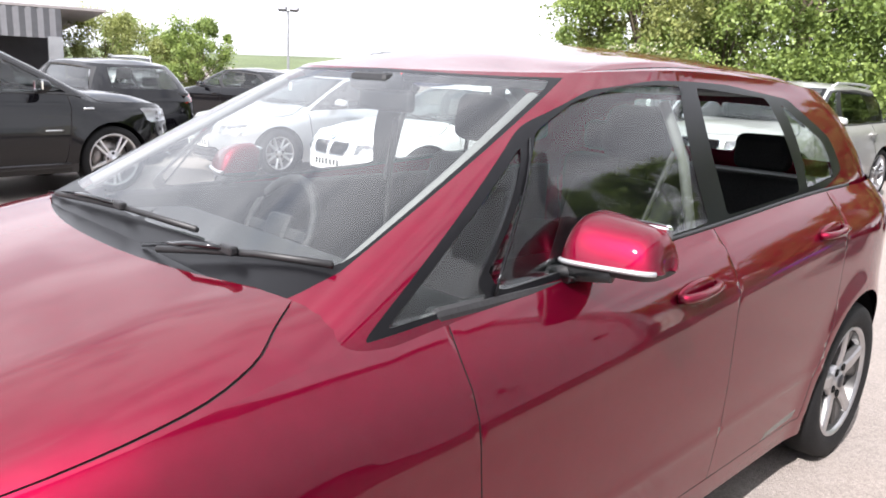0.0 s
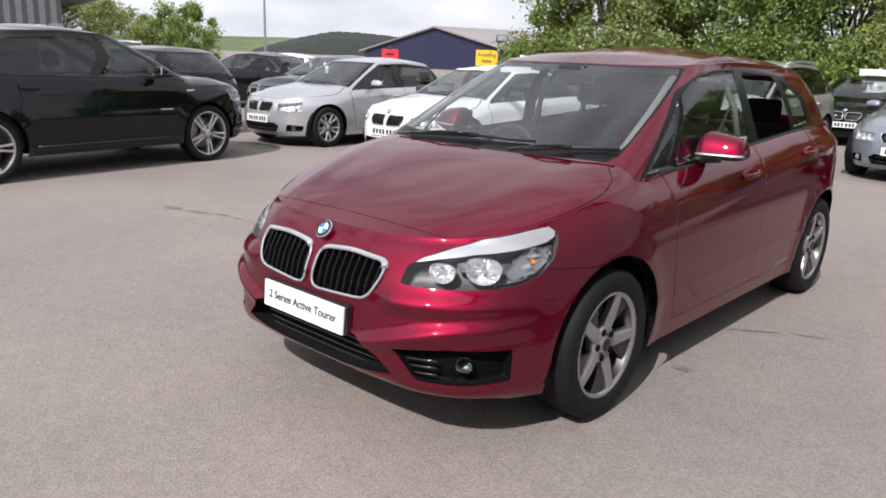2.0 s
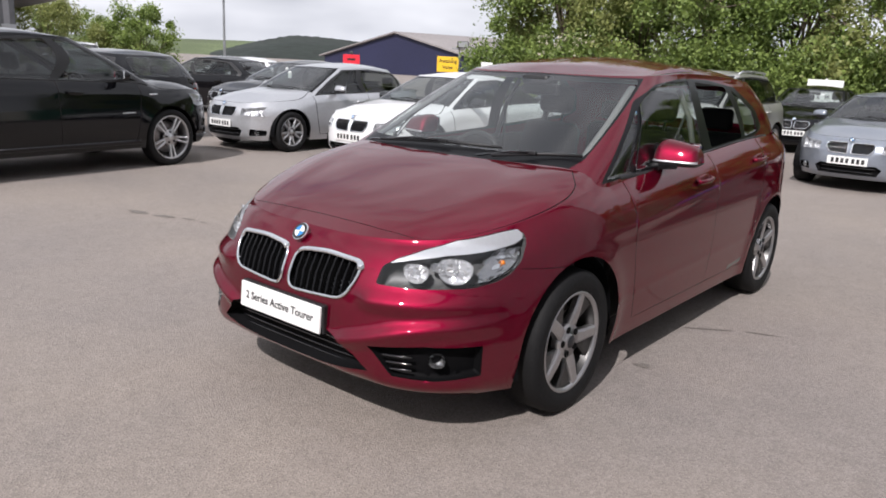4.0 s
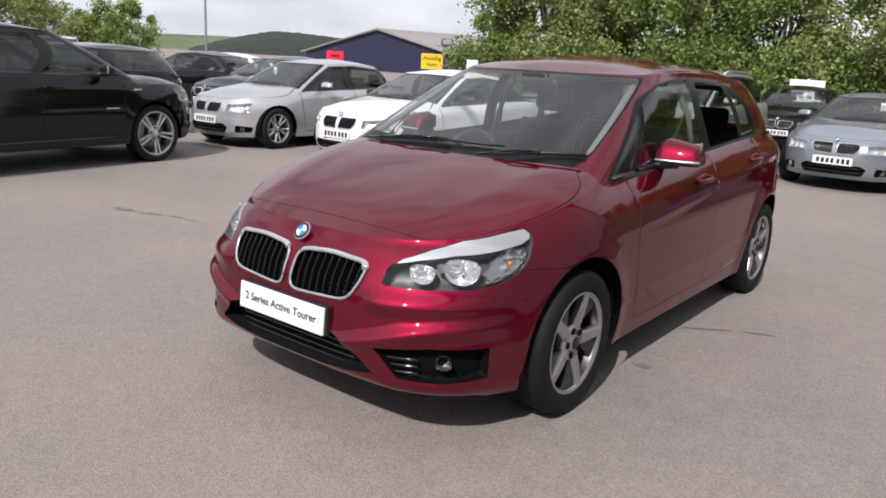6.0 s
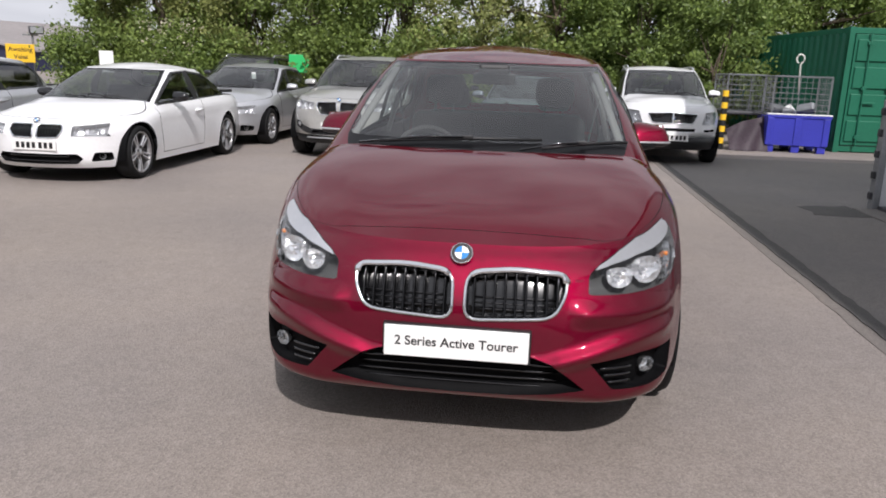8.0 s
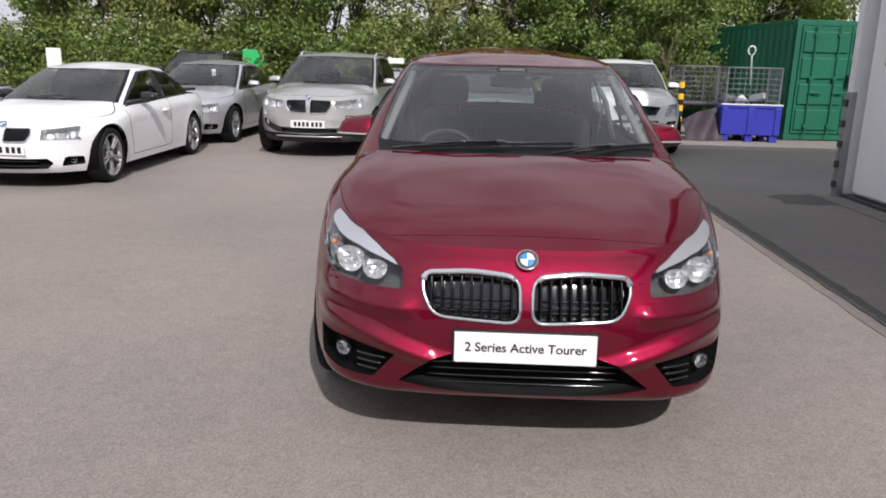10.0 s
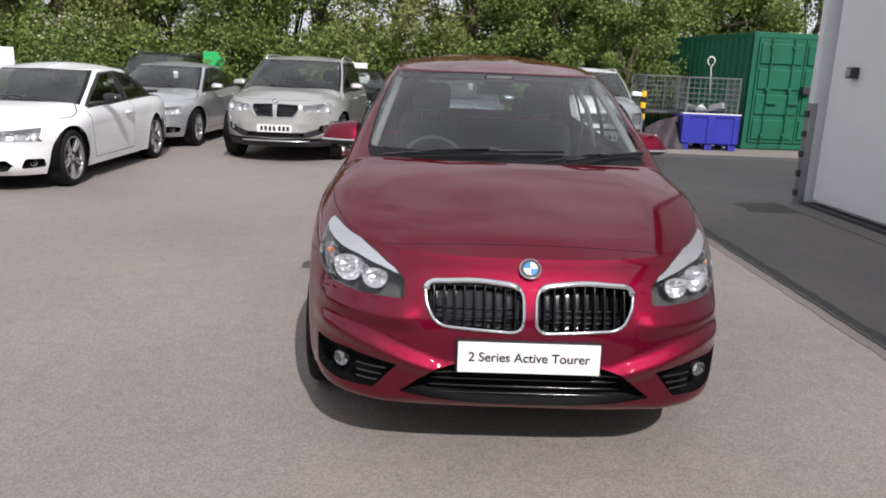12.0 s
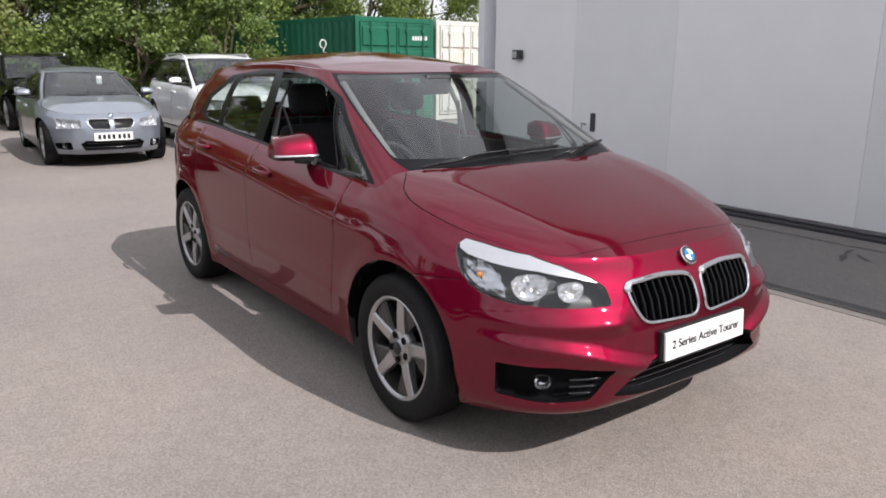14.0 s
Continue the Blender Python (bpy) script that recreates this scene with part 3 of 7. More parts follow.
def reflector(parent, at, way, r, seed, shield=True):
    """A squarish faceted reflector with a dark bulb shield."""
    rng = np.random.default_rng(seed)
    vs, fs, n = [], [], 14
    for k, (d, q) in enumerate(((0.0, 1.0), (0.010, 0.96), (0.026, 0.82), (0.038, 0.54), (0.043, 0.18))):
        for i in range(n):
            a = 2 * math.pi * (i + 0.5 * (k % 2)) / n
            e = (abs(math.cos(a)) ** 2.5 + abs(math.sin(a)) ** 2.5) ** (-1 / 2.5)
            z = r * q * e * math.sin(a) * (0.74 if shield else 0.9)
            j = rng.uniform(-0.0065, 0.0065) * min(1.0, r / 0.04) if k else 0.0
            vs.append((r * q * e * math.cos(a) * (1 + 0.22 * math.sin(a) * shield), d + j, z))
    for k in range(4):
        for i in range(n):
            a, b = k * n + i, k * n + (i + 1) % n
            c, d = a + n, b + n
            fs += [(a, c, b), (b, c, d)] if k % 2 == 0 else [(a, c, d), (a, d, b)]
    fs.append(tuple(4 * n + i for i in range(n)))
    q = Vector(way).to_track_quat("-Y", "Z").to_matrix().to_4x4()
    ob = put("lamp_reflector", mesh_of("lamp_reflector", vs, fs, FACET if shield else FACETDIM, False), parent, "bright squarish faceted reflector", Matrix.Translation(at) @ q)
    if not shield:
        return ob
    v, f = lathe([(0.0, 0.001), (0.004, r * 0.10), (0.02, r * 0.14), (0.030, r * 0.14)], 14, "y")
    put("bulb_shield", mesh_of("bulb_shield", [Vector((p[0], p[1] + 0.004, p[2])) for p in v], f, SATIN), ob)
    return ob


def lamp_bowl(parent, at, way, r, mat=None, ring=None):
    v, f = lathe([(0.0, r), (-0.01, r * 0.98), (-0.035, r * 0.72), (-0.05, r * 0.35), (-0.052, 0.001)], 24, "y")
    me = mesh_of("lamp_bowl", [Vector((p[0], -p[1], p[2])) for p in v], [g[::-1] for g in f], mat or REFLECTOR)
    q = Vector(way).to_track_quat("-Y", "Z").to_matrix().to_4x4()
    ob = put("lamp_bowl", me, parent, "bright round reflector", Matrix.Translation(at) @ q)
    bm = bmesh.new()
    bmesh.ops.create_uvsphere(bm, u_segments=12, v_segments=8, radius=r * 0.17)
    b = part("bulb", bm, REFLECTOR, ob, "", True)
    b.location = (0, 0.022, 0)
    v, f = lathe([(0.0, r * 1.0), (-0.006, r * 1.05), (0.004, r * 1.10), (0.010, r * 1.04)], 24, "y")
    put("lamp_ring", mesh_of("lamp_ring", v, f, ring or CHROME), ob)


def build_car(name, S, paint, m, label, category="car", hero=False, wheels="thin", step=0.06, plate_mat=None, chars=7, dashx=0.36):
    sh = Shell(S)
    car = new(name)
    tagged(car, label, category)
    z0, wb, ra, tr = S["z0"], S["wb"], S["ra"], S["tr"]
    pv = lambda pts, which="low", st=0.05, r=0.0: sh.poly(which, pts, st, r)

    def arch(ay):
        pts = []
        for i in range(25):
            a = math.pi * i / 24
            z = max(z0, tr + ra * math.sin(a) * S["archk"])
            pts.append(("s", ay + ra * math.cos(a), z))
        pts = [("s", ay + ra * 0.985, z0)] + pts + [("s", ay - ra * 0.985, z0)]
        return [sh.uv("low", *p) for p in pts]

    def seam_line(pts, which="low"):
        return strip(dense([sh.uv(which, *p) for p in pts], 0.05, False), S["seam"])
    regs = []
    f0, f1, f2 = S["doors"]
    zs = z0 + 0.085
    bz = lambda y: ease(S["rim"], y)
    if hero:
        regs.append(("front_bumper", pv([("f", 0.0, z0), ("s", -ra * 1.0, z0), ("s", -ra * 0.99, 0.42), ("s", -0.36, 0.60), ("f", 0.70, 0.64), ("f", 0.45, 0.70), ("f", 0.0, 0.77)])))
        regs.append(("rear_bumper", pv([("s", wb + ra, z0), ("r", 0.0, z0), ("r", 0.0, 0.62), ("s", wb + ra + 0.08, 0.62)])))
    regs.append(("front_door", pv([("s", f0 + 0.06, zs), ("s", f1, zs), ("s", f1, bz(f1) + 0.02), ("s", f0 - 0.02, bz(f0) + 0.02), ("s", f0 - 0.02, 0.93), ("s", f0, 0.65)])))
    if f2:
        regs.append(("rear_door", pv([("s", f1, zs), ("s", wb - ra - 0.05, zs), ("s", wb - ra - 0.03, 0.45), ("s", wb - 0.30, 0.66), ("s", f2 - 0.04, 0.84), ("s", f2, bz(f2) + 0.02), ("s", f1, bz(f1) + 0.02)])))
        rear_edge = [("s", f2 - 0.02, bz(f2)), ("s", f2 - 0.04, 0.84), ("s", wb - 0.30, 0.66), ("s", wb - ra - 0.03, 0.45), ("s", wb - ra - 0.05, zs)]
    else:
        rear_edge = None
    regs.append(("sill", pv([("s", ra + 0.06, z0), ("s", wb - ra - 0.06, z0), ("s", wb - ra - 0.06, zs - 0.03), ("s", ra + 0.06, zs - 0.03)])))
    # shut lines
    cl = S.get("clad")
    if cl:
        regs.insert(0, ("lower_cladding", [(0, 0), (sh.U, 0), (sh.U, cl[1]), (sh.UF, cl[1]), (sh.UF * 0.9, cl[0]), (0, cl[0])]))
    regs.append(("shut_line1", seam_line([("s", f0 - 0.02, bz(f0)), ("s", f0 - 0.03, 0.93), ("s", f0, 0.65), ("s", f0 + 0.05, 0.42), ("s", f0 + 0.09, zs)]), 0.006))
    regs.append(("shut_line2", seam_line([("s", f1, bz(f1)), ("s", f1, 0.6), ("s", f1, zs)]), 0.006))
    if rear_edge:
        regs.append(("shut_line3", seam_line(rear_edge), 0.006))
    regs.append(("shut_line4", seam_line([("s", f0 + 0.09, zs), ("s", f1, zs), ((("s", wb - ra - 0.05, zs)) if f2 else ("s", f1 + 0.01, zs))]), 0.006))
    if hero:
        regs.append(("shut_line5", seam_line([("s", -0.365, 0.712), ("s", -0.25, 0.702), ("s", -0.12, 0.690)]), 0.004))
        regs.append(("shut_line6", seam_line([("s", 2.95, 1.0), ("s", 3.0, 0.75), ("s", wb + ra + 0.05, 0.62), ("s", wb + ra * 0.96, 0.48)]), 0.006))
        regs.append(("side_marker", pv([("s", 1.93, 0.300), ("s", 2.18, 0.315), ("s", 2.19, 0.345), ("s", 1.95, 0.325)], st=0.03)))
    if S.get("band"):
        regs.append(("bumper_band", pv(S["band"], st=0.06)))
    # front openings
    regs.append(("lamp_cover", pv(S["lamp"], st=0.03, r=0.018)))
    regs.append(("lamp_brow", pv(S["brow"], st=0.03)))
    kid = pv(S["kidney"], st=0.025, r=0.065 if hero else 0.035)
    regs.append(("grille_back", kid, 0.05))
    intake = pv(S["intake"], st=0.04)
    regs.append(("intake_back", intake, 0.06 if hero else 0.05))
    fog = pv(S["fog"], st=0.03, r=0.012 if hero else 0.03)
    regs.append(("fog_recess", fog, 0.05 if hero else 0.04))
    regs.append(("tail_lamp", pv(S["tlamp"], st=0.05, r=0.03)))
    regs.append((None, arch(0.0)))
    regs.append((None, arch(wb)))
    got = patch(sh.low, sh.U, VH, 0.015 if hero else step, regs)
    names = {"body": ("body_side", paint), "front_bumper": ("front_bumper", paint), "rear_bumper": ("rear_bumper", paint), "front_door": ("front_door", paint), "rear_door": ("rear_door", paint),
             "sill": ("sill", S.get("sillmat") or paint), "shut_line": ("shut_line", SEAM), "lamp_cover": ("lamp_cover", LENS), "lamp_brow": ("lamp_brow", BROW if hero else LENS), "grille_back": ("grille_back", GLOSSBLACK),
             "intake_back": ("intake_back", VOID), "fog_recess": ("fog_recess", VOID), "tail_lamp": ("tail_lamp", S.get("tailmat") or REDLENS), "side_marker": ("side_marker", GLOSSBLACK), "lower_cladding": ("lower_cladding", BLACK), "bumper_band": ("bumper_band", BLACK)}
    centre = {"bumper_band", "front_bumper", "rear_bumper", "intake_back", "body", "lower_cladding"}
    made = {}
    for k, vf in got.items():
        nm, mat = names[k] if not k.startswith("shut_line") else ("shut_line", SEAM)
        if k == "body" and not hero:
            for piece in pieces(both(vf)):
                made[k] = put(nm, mesh_of(nm, *piece, mat), car)
        elif k in centre:
            made[k] = put(nm, mesh_of(nm, *both(vf), mat), car)
        else:
            made[k] = put(nm, mesh_of(nm, *vf, mat), car)
            made[k + "_r"] = put(nm, mesh_of(nm, *other(vf), mat), car)
    for k in ("lamp_cover", "lamp_cover_r"):
        made[k].visible_shadow = not hero
    # lamp housings, set back behind their covers
    lampbase = patch(sh.low, sh.U, VH, 0.08, [("housing", pv(S["lamp"], st=0.04, r=0.018), 0.07)])["housing"]
    for vf in (lampbase, other(lampbase)):
        put("lamp_housing", mesh_of("lamp_housing", *vf, LAMPIN if hero else S.get("lampmat", LAMPIN)), car)

    if hero:
        fv, ff = patch(sh.low, sh.U, VH, 0.022, [("facets", pv(S["facets"], st=0.02, r=0.01), 0.028)])["facets"]
        rng = np.random.default_rng(3)
        fv = [Vector(p) + Vector(rng.uniform(-0.0055, 0.0055, 3)) for p in fv]
        for vf in ((fv, ff), other((fv, ff))):
            put("indicator_reflector", mesh_of("indicator_reflector", *vf, FACETDIM, False), car, "clear faceted outer reflector")

    def on(kind, a, z, sink=0.0, which="low"):
        u, v = sh.uv(which, kind, a, z)
        fn = sh.low if which == "low" else sh.up
        p = fn(u, v)
        h = 1e-3
        n = (fn(u + h, v) - fn(max(0, u - h), v)).cross(fn(u, min(VH, v + h)) - fn(u, v - h)).normalized()
        return p - n * sink, n
    for sx in (1, -1):
        for i, (kind, a, z, r, mat) in enumerate(S["bowls"]):
            p, n = on(kind, a, z, 0.016 if hero else 0.05)
            if hero:
                reflector(car, (p.x * sx, p.y, p.z), (n.x * sx * 0.55, n.y, n.z * 0.2), r, i)
                continue
            lamp_bowl(car, (p.x * sx, p.y, p.z), (n.x * sx * 0.4, n.y, n.z * 0.2), r, mat)
        p, n = on(*S["foglamp"][:3], 0.017 if hero else 0.015)
        if hero:
            reflector(car, (p.x * sx, p.y, p.z), (n.x * sx * 0.5, n.y, n.z * 0.2), S["foglamp"][3] * 0.72, 9, False)
        else:
            lamp_bowl(car, (p.x * sx, p.y, p.z), (n.x * sx * 0.5, n.y, n.z * 0.2), S["foglamp"][3], None, GLOSSBLACK)
        # grille surround and bars
        ring = [sh.low(*q) for q in kid]
        ring = [Vector((p.x * sx, p.y - 0.006, p.z)) for p in ring]
        v, f = tube(ring, 0.0066 if hero else 0.009, True, 8, out=Vector((0, -1, 0)))
        gs = put("grille_surround", mesh_of("grille_surround", v, f, CHROME), car, "chrome grille surround")
        if hero:
            zt = max(p.z for p in ring)
            top = sorted((p for p in ring if p.z > zt - 0.040), key=lambda p: p.x * sx)
            v, f = tube([p + Vector((0, 0.001, -0.001)) for p in top], 0.0160, n=10, flat=0.7)
            put("grille_hood", mesh_of("grille_hood", v, f, CHROME), gs)
            for z in (0.590, 0.610, 0.630):
                pts = [(x * sx, sh.low(*sh.uv("low", "f", x, z)).y + 0.036, z) for x in np.linspace(0.055, 0.345, 8)]
                v, f = tube(pts, 0.0034, n=6)
                put("radiator_bar", mesh_of("radiator_bar", v, f, RADIATOR), car)
            rim = [sh.low(*q) for q in pv(S["lamp"], st=0.03, r=0.018)]
            v, f = tube([Vector((p.x * sx, p.y, p.z)) for p in rim], 0.0030, True, 6)
            arm = [on(*q, 0.012)[0] for q in S["lamparm"]]
            v, f = tube([Vector((p.x * sx, p.y, p.z)) for p in arm], 0.0050, n=8)
            bp = on("s", -0.43, 0.745, 0.020)[0]
            bm = bmesh.new()
            bmesh.ops.create_uvsphere(bm, u_segments=12, v_segments=8, radius=0.0095)
            part("indicator_bulb", bm, AMBER, car, "small amber bulb", True).location = (bp.x * sx, bp.y, bp.z)
            put("light_guide", mesh_of("light_guide", v, f, FACET), car, "bright clear light guide")
            put("lamp_seal", mesh_of("lamp_seal", v, f, GLOSSBLACK), car, "thin black lamp seal")
        xs = [p.x * sx for p in ring]
        x0, x1 = min(xs) + 0.012, max(xs) - 0.012
        n = S["bars"]
        for i in range(n):
            x = x0 + (x1 - x0) * (i + 0.5) / n
            zz = [ring[j].z + (ring[(j + 1) % len(ring)].z - ring[j].z) * (x - xs[j]) / (xs[(j + 1) % len(ring)] - xs[j]) for j in range(len(ring)) if (xs[j] - x) * (xs[(j + 1) % len(ring)] - x) < 0]
            if len(zz) < 2:
                continue
            lo, hi = min(zz), max(zz)
            vs, fs = [], []
            for z in (lo, (lo + hi) / 2, hi):
                p = sh.low(*sh.uv("low", "f", x, z))
                for dx, dy in ((-0.005, 0.045), (-0.004, 0.004), (0.0, -0.001), (0.004, 0.004), (0.005, 0.045)):
                    vs.append(((x + dx) * sx, p.y + dy, z))
            for k in range(2):
                for j in range(4):
                    fs.append((k * 5 + j, k * 5 + j + 1, k * 5 + 6 + j, k * 5 + 5 + j) if sx > 0 else (k * 5 + j, k * 5 + 5 + j, k * 5 + 6 + j, k * 5 + j + 1))
            put("grille_bar", mesh_of("grille_bar", vs, fs, DARKCHROME if hero else GLOSSBLACK), car)
    for i in range(S["slats"]):
        z = S["slatz"][0] + (S["slatz"][1] - S["slatz"][0]) * i / max(1, S["slats"] - 1)
        xm = S["slatx"]
        pts = [(x, sh.low(*sh.uv("low", "f", abs(x) + 1e-3, z)).y + (0.045 if hero else 0.025), z) for x in np.linspace(-xm, xm, 15)]
        v, f = tube(pts, 0.0052 if hero else 0.009, n=6)
        put("intake_bar", mesh_of("intake_bar", v, f, GLOSSBLACK), car)
    # bonnet
    yr_ = S["cowl"]
    uc = sh.uv("low", "f", S["hoodx"], 0.75)[0]
    uw = sh.uv("low", "s", S["cowlside"], 0.95)[0]
    P0, P1 = sh.low(0, VH), sh.low(uw, VH)
    c0 = lambda q: sh.low(q * uc, VH)
    d1 = lambda p: sh.low(uc + p * (uw - uc), VH)
    zc = S["cowlz"]
    c1 = lambda q: Vector((P1.x * q, yr_ + (P1.y - yr_) * q**2.2, zc + (P1.z - zc) * q ** S.get("corner", 8)))
    hz = [(P0.y, P0.z)] + S["hood"] + [(yr_, zc)]
    d0 = lambda p: Vector((0, P0.y + (yr_ - P0.y) * p, ease(hz, P0.y + (yr_ - P0.y) * p)))
    cap = coons(c0, c1, d0, d1)
    LW, LL = 0.8, 1.1

    def hoodfn(a, b):
        q, p = a / LW, b / LL
        v = cap(q, p)
        v.z += S["ridge"] * math.exp(-(((q - 0.62 - 0.10 * p) / 0.10) ** 2)) * math.sin(math.pi * min(1, max(0, p)))
        return v
    sh.bonnet = hoodfn
    hs = S["hoodseam"]
    line = [(0.0, hs * LL), (0.3 * LW, hs * LL * 0.97), (0.6 * LW, hs * LL * 0.65), (0.8 * LW, hs * LL * 0.16), (0.93 * LW, hs * LL * 0.10), (0.982 * LW, 0.13 * LL), (0.990 * LW, 0.4 * LL), (0.986 * LW, 0.61 * LL), (0.957 * LW, 0.77 * LL), (0.895 * LW, 0.89 * LL), (0.835 * LW, 1.0 * LL)]
    sm = [(ease([(i, p[0]) for i, p in enumerate(line)], t / 4), ease([(i, p[1]) for i, p in enumerate(line)], t / 4)) for t in range(4 * (len(line) - 1) + 1)]
    hreg = [("bonnet", sm + [(0.0, LL)]), ("shut_line", strip(sm, S["seam"] * 1.2), 0.005)]
    hg = patch(hoodfn, LW, LL, step, hreg)
    put("bonnet", mesh_of("bonnet", *both(hg["bonnet"]), paint), car, "smooth painted bonnet")
    put("front_wing", mesh_of("front_wing", *both(hg["body"]), paint), car)
    put("shut_line", mesh_of("shut_line", *both(hg["shut_line"]), SEAM), car)
    # glasshouse
    ur = []
    ur.append(("window_frame", pv(S["dlo_out"], "up", 0.05, 0.04)))
    panes = S["panes"]
    for i, (pn, pts, r) in enumerate(panes):
        ur.append((pn, pv(pts, "up", 0.04, r), 0.006))
    ur.append(("screen_edge", pv(S["ws_out"], "up", 0.05)))
    ur.append(("windscreen", pv(S["ws_in"], "up", 0.05, 0.05)))
    ur.append(("rear_window", pv(S["rear_in"], "up", 0.06, 0.05)))
    ug = patch(sh.up, sh.U, VH, step, ur)
    if "body" in ug:
        put("glasshouse_frame", mesh_of("glasshouse_frame", *both(ug["body"]), paint), car, "painted pillars and roof rails")
    for vf in (ug["window_frame"], other(ug["window_frame"])):
        put("window_frame", mesh_of("window_frame", *vf, FRAMEBLACK if hero else BLACK), car, "black window frame")
    put("screen_edge", mesh_of("screen_edge", *both(ug["screen_edge"]), FRAMEBLACK), car)
    w_ = put("windscreen", mesh_of("windscreen", *both(ug["windscreen"]), SCREEN if hero else S.get("screenmat", SCREEN)), car, "clear laminated windscreen")
    w_.visible_shadow = not hero
    r_ = put("rear_window", mesh_of("rear_window", *both(ug["rear_window"]), SIDEGLASS), car)
    r_.visible_shadow = not hero
    for i, (pn, pts, r) in enumerate(panes):
        for sx, vf in ((1, ug[pn]), (-1, other(ug[pn]))):
            if (pn, sx) in S.get("open", ()):
                continue
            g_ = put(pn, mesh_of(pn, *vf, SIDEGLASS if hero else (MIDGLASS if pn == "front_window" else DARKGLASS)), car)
    # roof
    ua = sh.UF * 0.66
    ub = sh.U - sh.UR * 0.62
    rd = S["rooc"]
    y0r, y1r = sh.up(0, VH).y, sh.up(sh.U, VH).y
    rz = [(y0r, sh.up(0, VH).z)] + rd + [(y1r, sh.up(sh.U, VH).z)]
    rc = coons(lambda q: sh.up(q * ua, VH), lambda q: sh.up(sh.U - q * (sh.U - ub), VH),
               lambda p: Vector((0, y0r + (y1r - y0r) * p, ease(rz, y0r + (y1r - y0r) * p))), lambda p: sh.up(ua + p * (ub - ua), VH))
    rg = patch(lambda a, b: rc(a / 0.6, b / 2.0), 0.6, 2.0, step, [("shut_line", strip([(0.535, 0.02), (0.535, 1.0), (0.535, 1.95)], S["seam"] * 2.0), 0.004)] if hero else [])
    put("roof", mesh_of("roof", *both(rg["body"]), S.get("roofmat") or paint), car, "painted roof panel")
    if "shut_line" in rg:
        for vf in (rg["shut_line"], other(rg["shut_line"])):
            put("roof_joint", mesh_of("roof_joint", *vf, SEAM), car)
    if S.get("rails"):
        for sx in (1, -1):
            y0_, y1_ = S["rails"]
            pts = []
            for k in range(12):
                y_ = y0_ + (y1_ - y0_) * k / 11
                q_ = sh.up(sh.uv("up", "s", y_, sh.S["rooz"][1][1] - 0.01)[0], VH)
                pts.append((q_.x * 0.95 * sx, y_, q_.z + (0.012 if k in (0, 11) else 0.055)))
            v, f = tube(pts, 0.016, n=8)
            put("roof_rail", mesh_of("roof_rail", v, f, SATIN), car, "slim silver roof rail")
    if S.get("skid"):
        pts = [(x, sh.low(*sh.uv("low", "f", abs(x) + 1e-3, S["skid"])).y - 0.006, S["skid"]) for x in np.linspace(-0.50, 0.50, 17)]
        v, f = tube(pts, 0.024, n=8, flat=0.5)
        put("skid_strip", mesh_of("skid_strip", v, f, SATIN), car, "silver strip along the bumper foot")
    # boot lid of a saloon or coupe
    if S.get("boot"):
        by, bzz = S["boot"]
        us = sh.uv("low", "s", by + 0.25, bz(by))[0]
        ue = sh.uv("low", "r", S["hoodx"], 0.9)[0]
        Q1 = sh.low(us, VH)
        e0 = lambda q: sh.low(sh.U - q * (sh.U - ue), VH)
        e1 = lambda q: Vector((Q1.x * q, by + (Q1.y - by) * q**2, bzz + (Q1.z - bzz) * q**3))
        B0 = sh.low(sh.U, VH)
        g0 = lambda p: Vector((0, B0.y + (by - B0.y) * p, B0.z + (bzz - B0.z) * math.sin(p * math.pi / 2)))
        g1 = lambda p: sh.low(ue + p * (us - ue), VH)
        bc = coons(e0, e1, g0, g1)
        vf = patch(lambda a, b: bc(1 - a / 0.8, b / 0.8), 0.8, 0.8, step * 1.3, [])["body"]
        vf = (vf[0], [g for g in vf[1]])
        put("boot_lid", mesh_of("boot_lid", *both(vf), paint), car)
    # belt trim under the windows
    pts = [sh.low(sh.UF * 0.86 + (sh.UF * 0.14 + sh.US + sh.UR * S["beltend"]) * i / 40, VH) for i in range(41)]
    pts = [p for p in pts if S["tri"] < p.y < S["trimend"]]
    for sx in (1, -1):
        v, f = tube([Vector((p.x * sx - 0.004 * sx, p.y, p.z + 0.003)) for p in pts], 0.007 if hero else 0.010, n=8)
        put("belt_trim", mesh_of("belt_trim", v, f, S.get("beltmat", BLACK)), car, "window line trim")
    # wheel arch liners, floor
    for sx in (1, -1):
        for ay in (0.0, wb):
            vs, fs = [], []
            for i in range(17):
                a = math.pi * (i / 16 * 1.12 - 0.06)
                for x in (S["hw"] - 0.012 - S.get("linerin", 0.02), S["hw"] - 0.30):
                    vs.append((x * sx, ay + (ra + 0.004) * math.cos(a), tr + (ra + 0.004) * S["archk"] * math.sin(a)))
            for i in range(16):
                fs.append((2 * i, 2 * i + 2, 2 * i + 3, 2 * i + 1))
            c = len(vs)
            vs.append(((S["hw"] - 0.30) * sx, ay, tr))
            for i in range(16):
                fs.append((2 * i + 1, 2 * i + 3, c))
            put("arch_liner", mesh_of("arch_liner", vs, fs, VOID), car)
    part("underbody", box_bm((-S["hw"] * 0.60, S["nose"][1][1] + 0.22, z0 - 0.015), (S["hw"] * 0.60, S["tail"][1][1] - 0.12, z0 + 0.04), 0.02), BLACK, car)
    # cabin
    sb = S["seatz"]
    part("cabin_floor", box_bm((-S["hw"] * 0.80, S["cowl"] + 0.1, z0 + 0.05), (S["hw"] * 0.80, wb + 0.2, z0 + 0.08)), DASH, car)
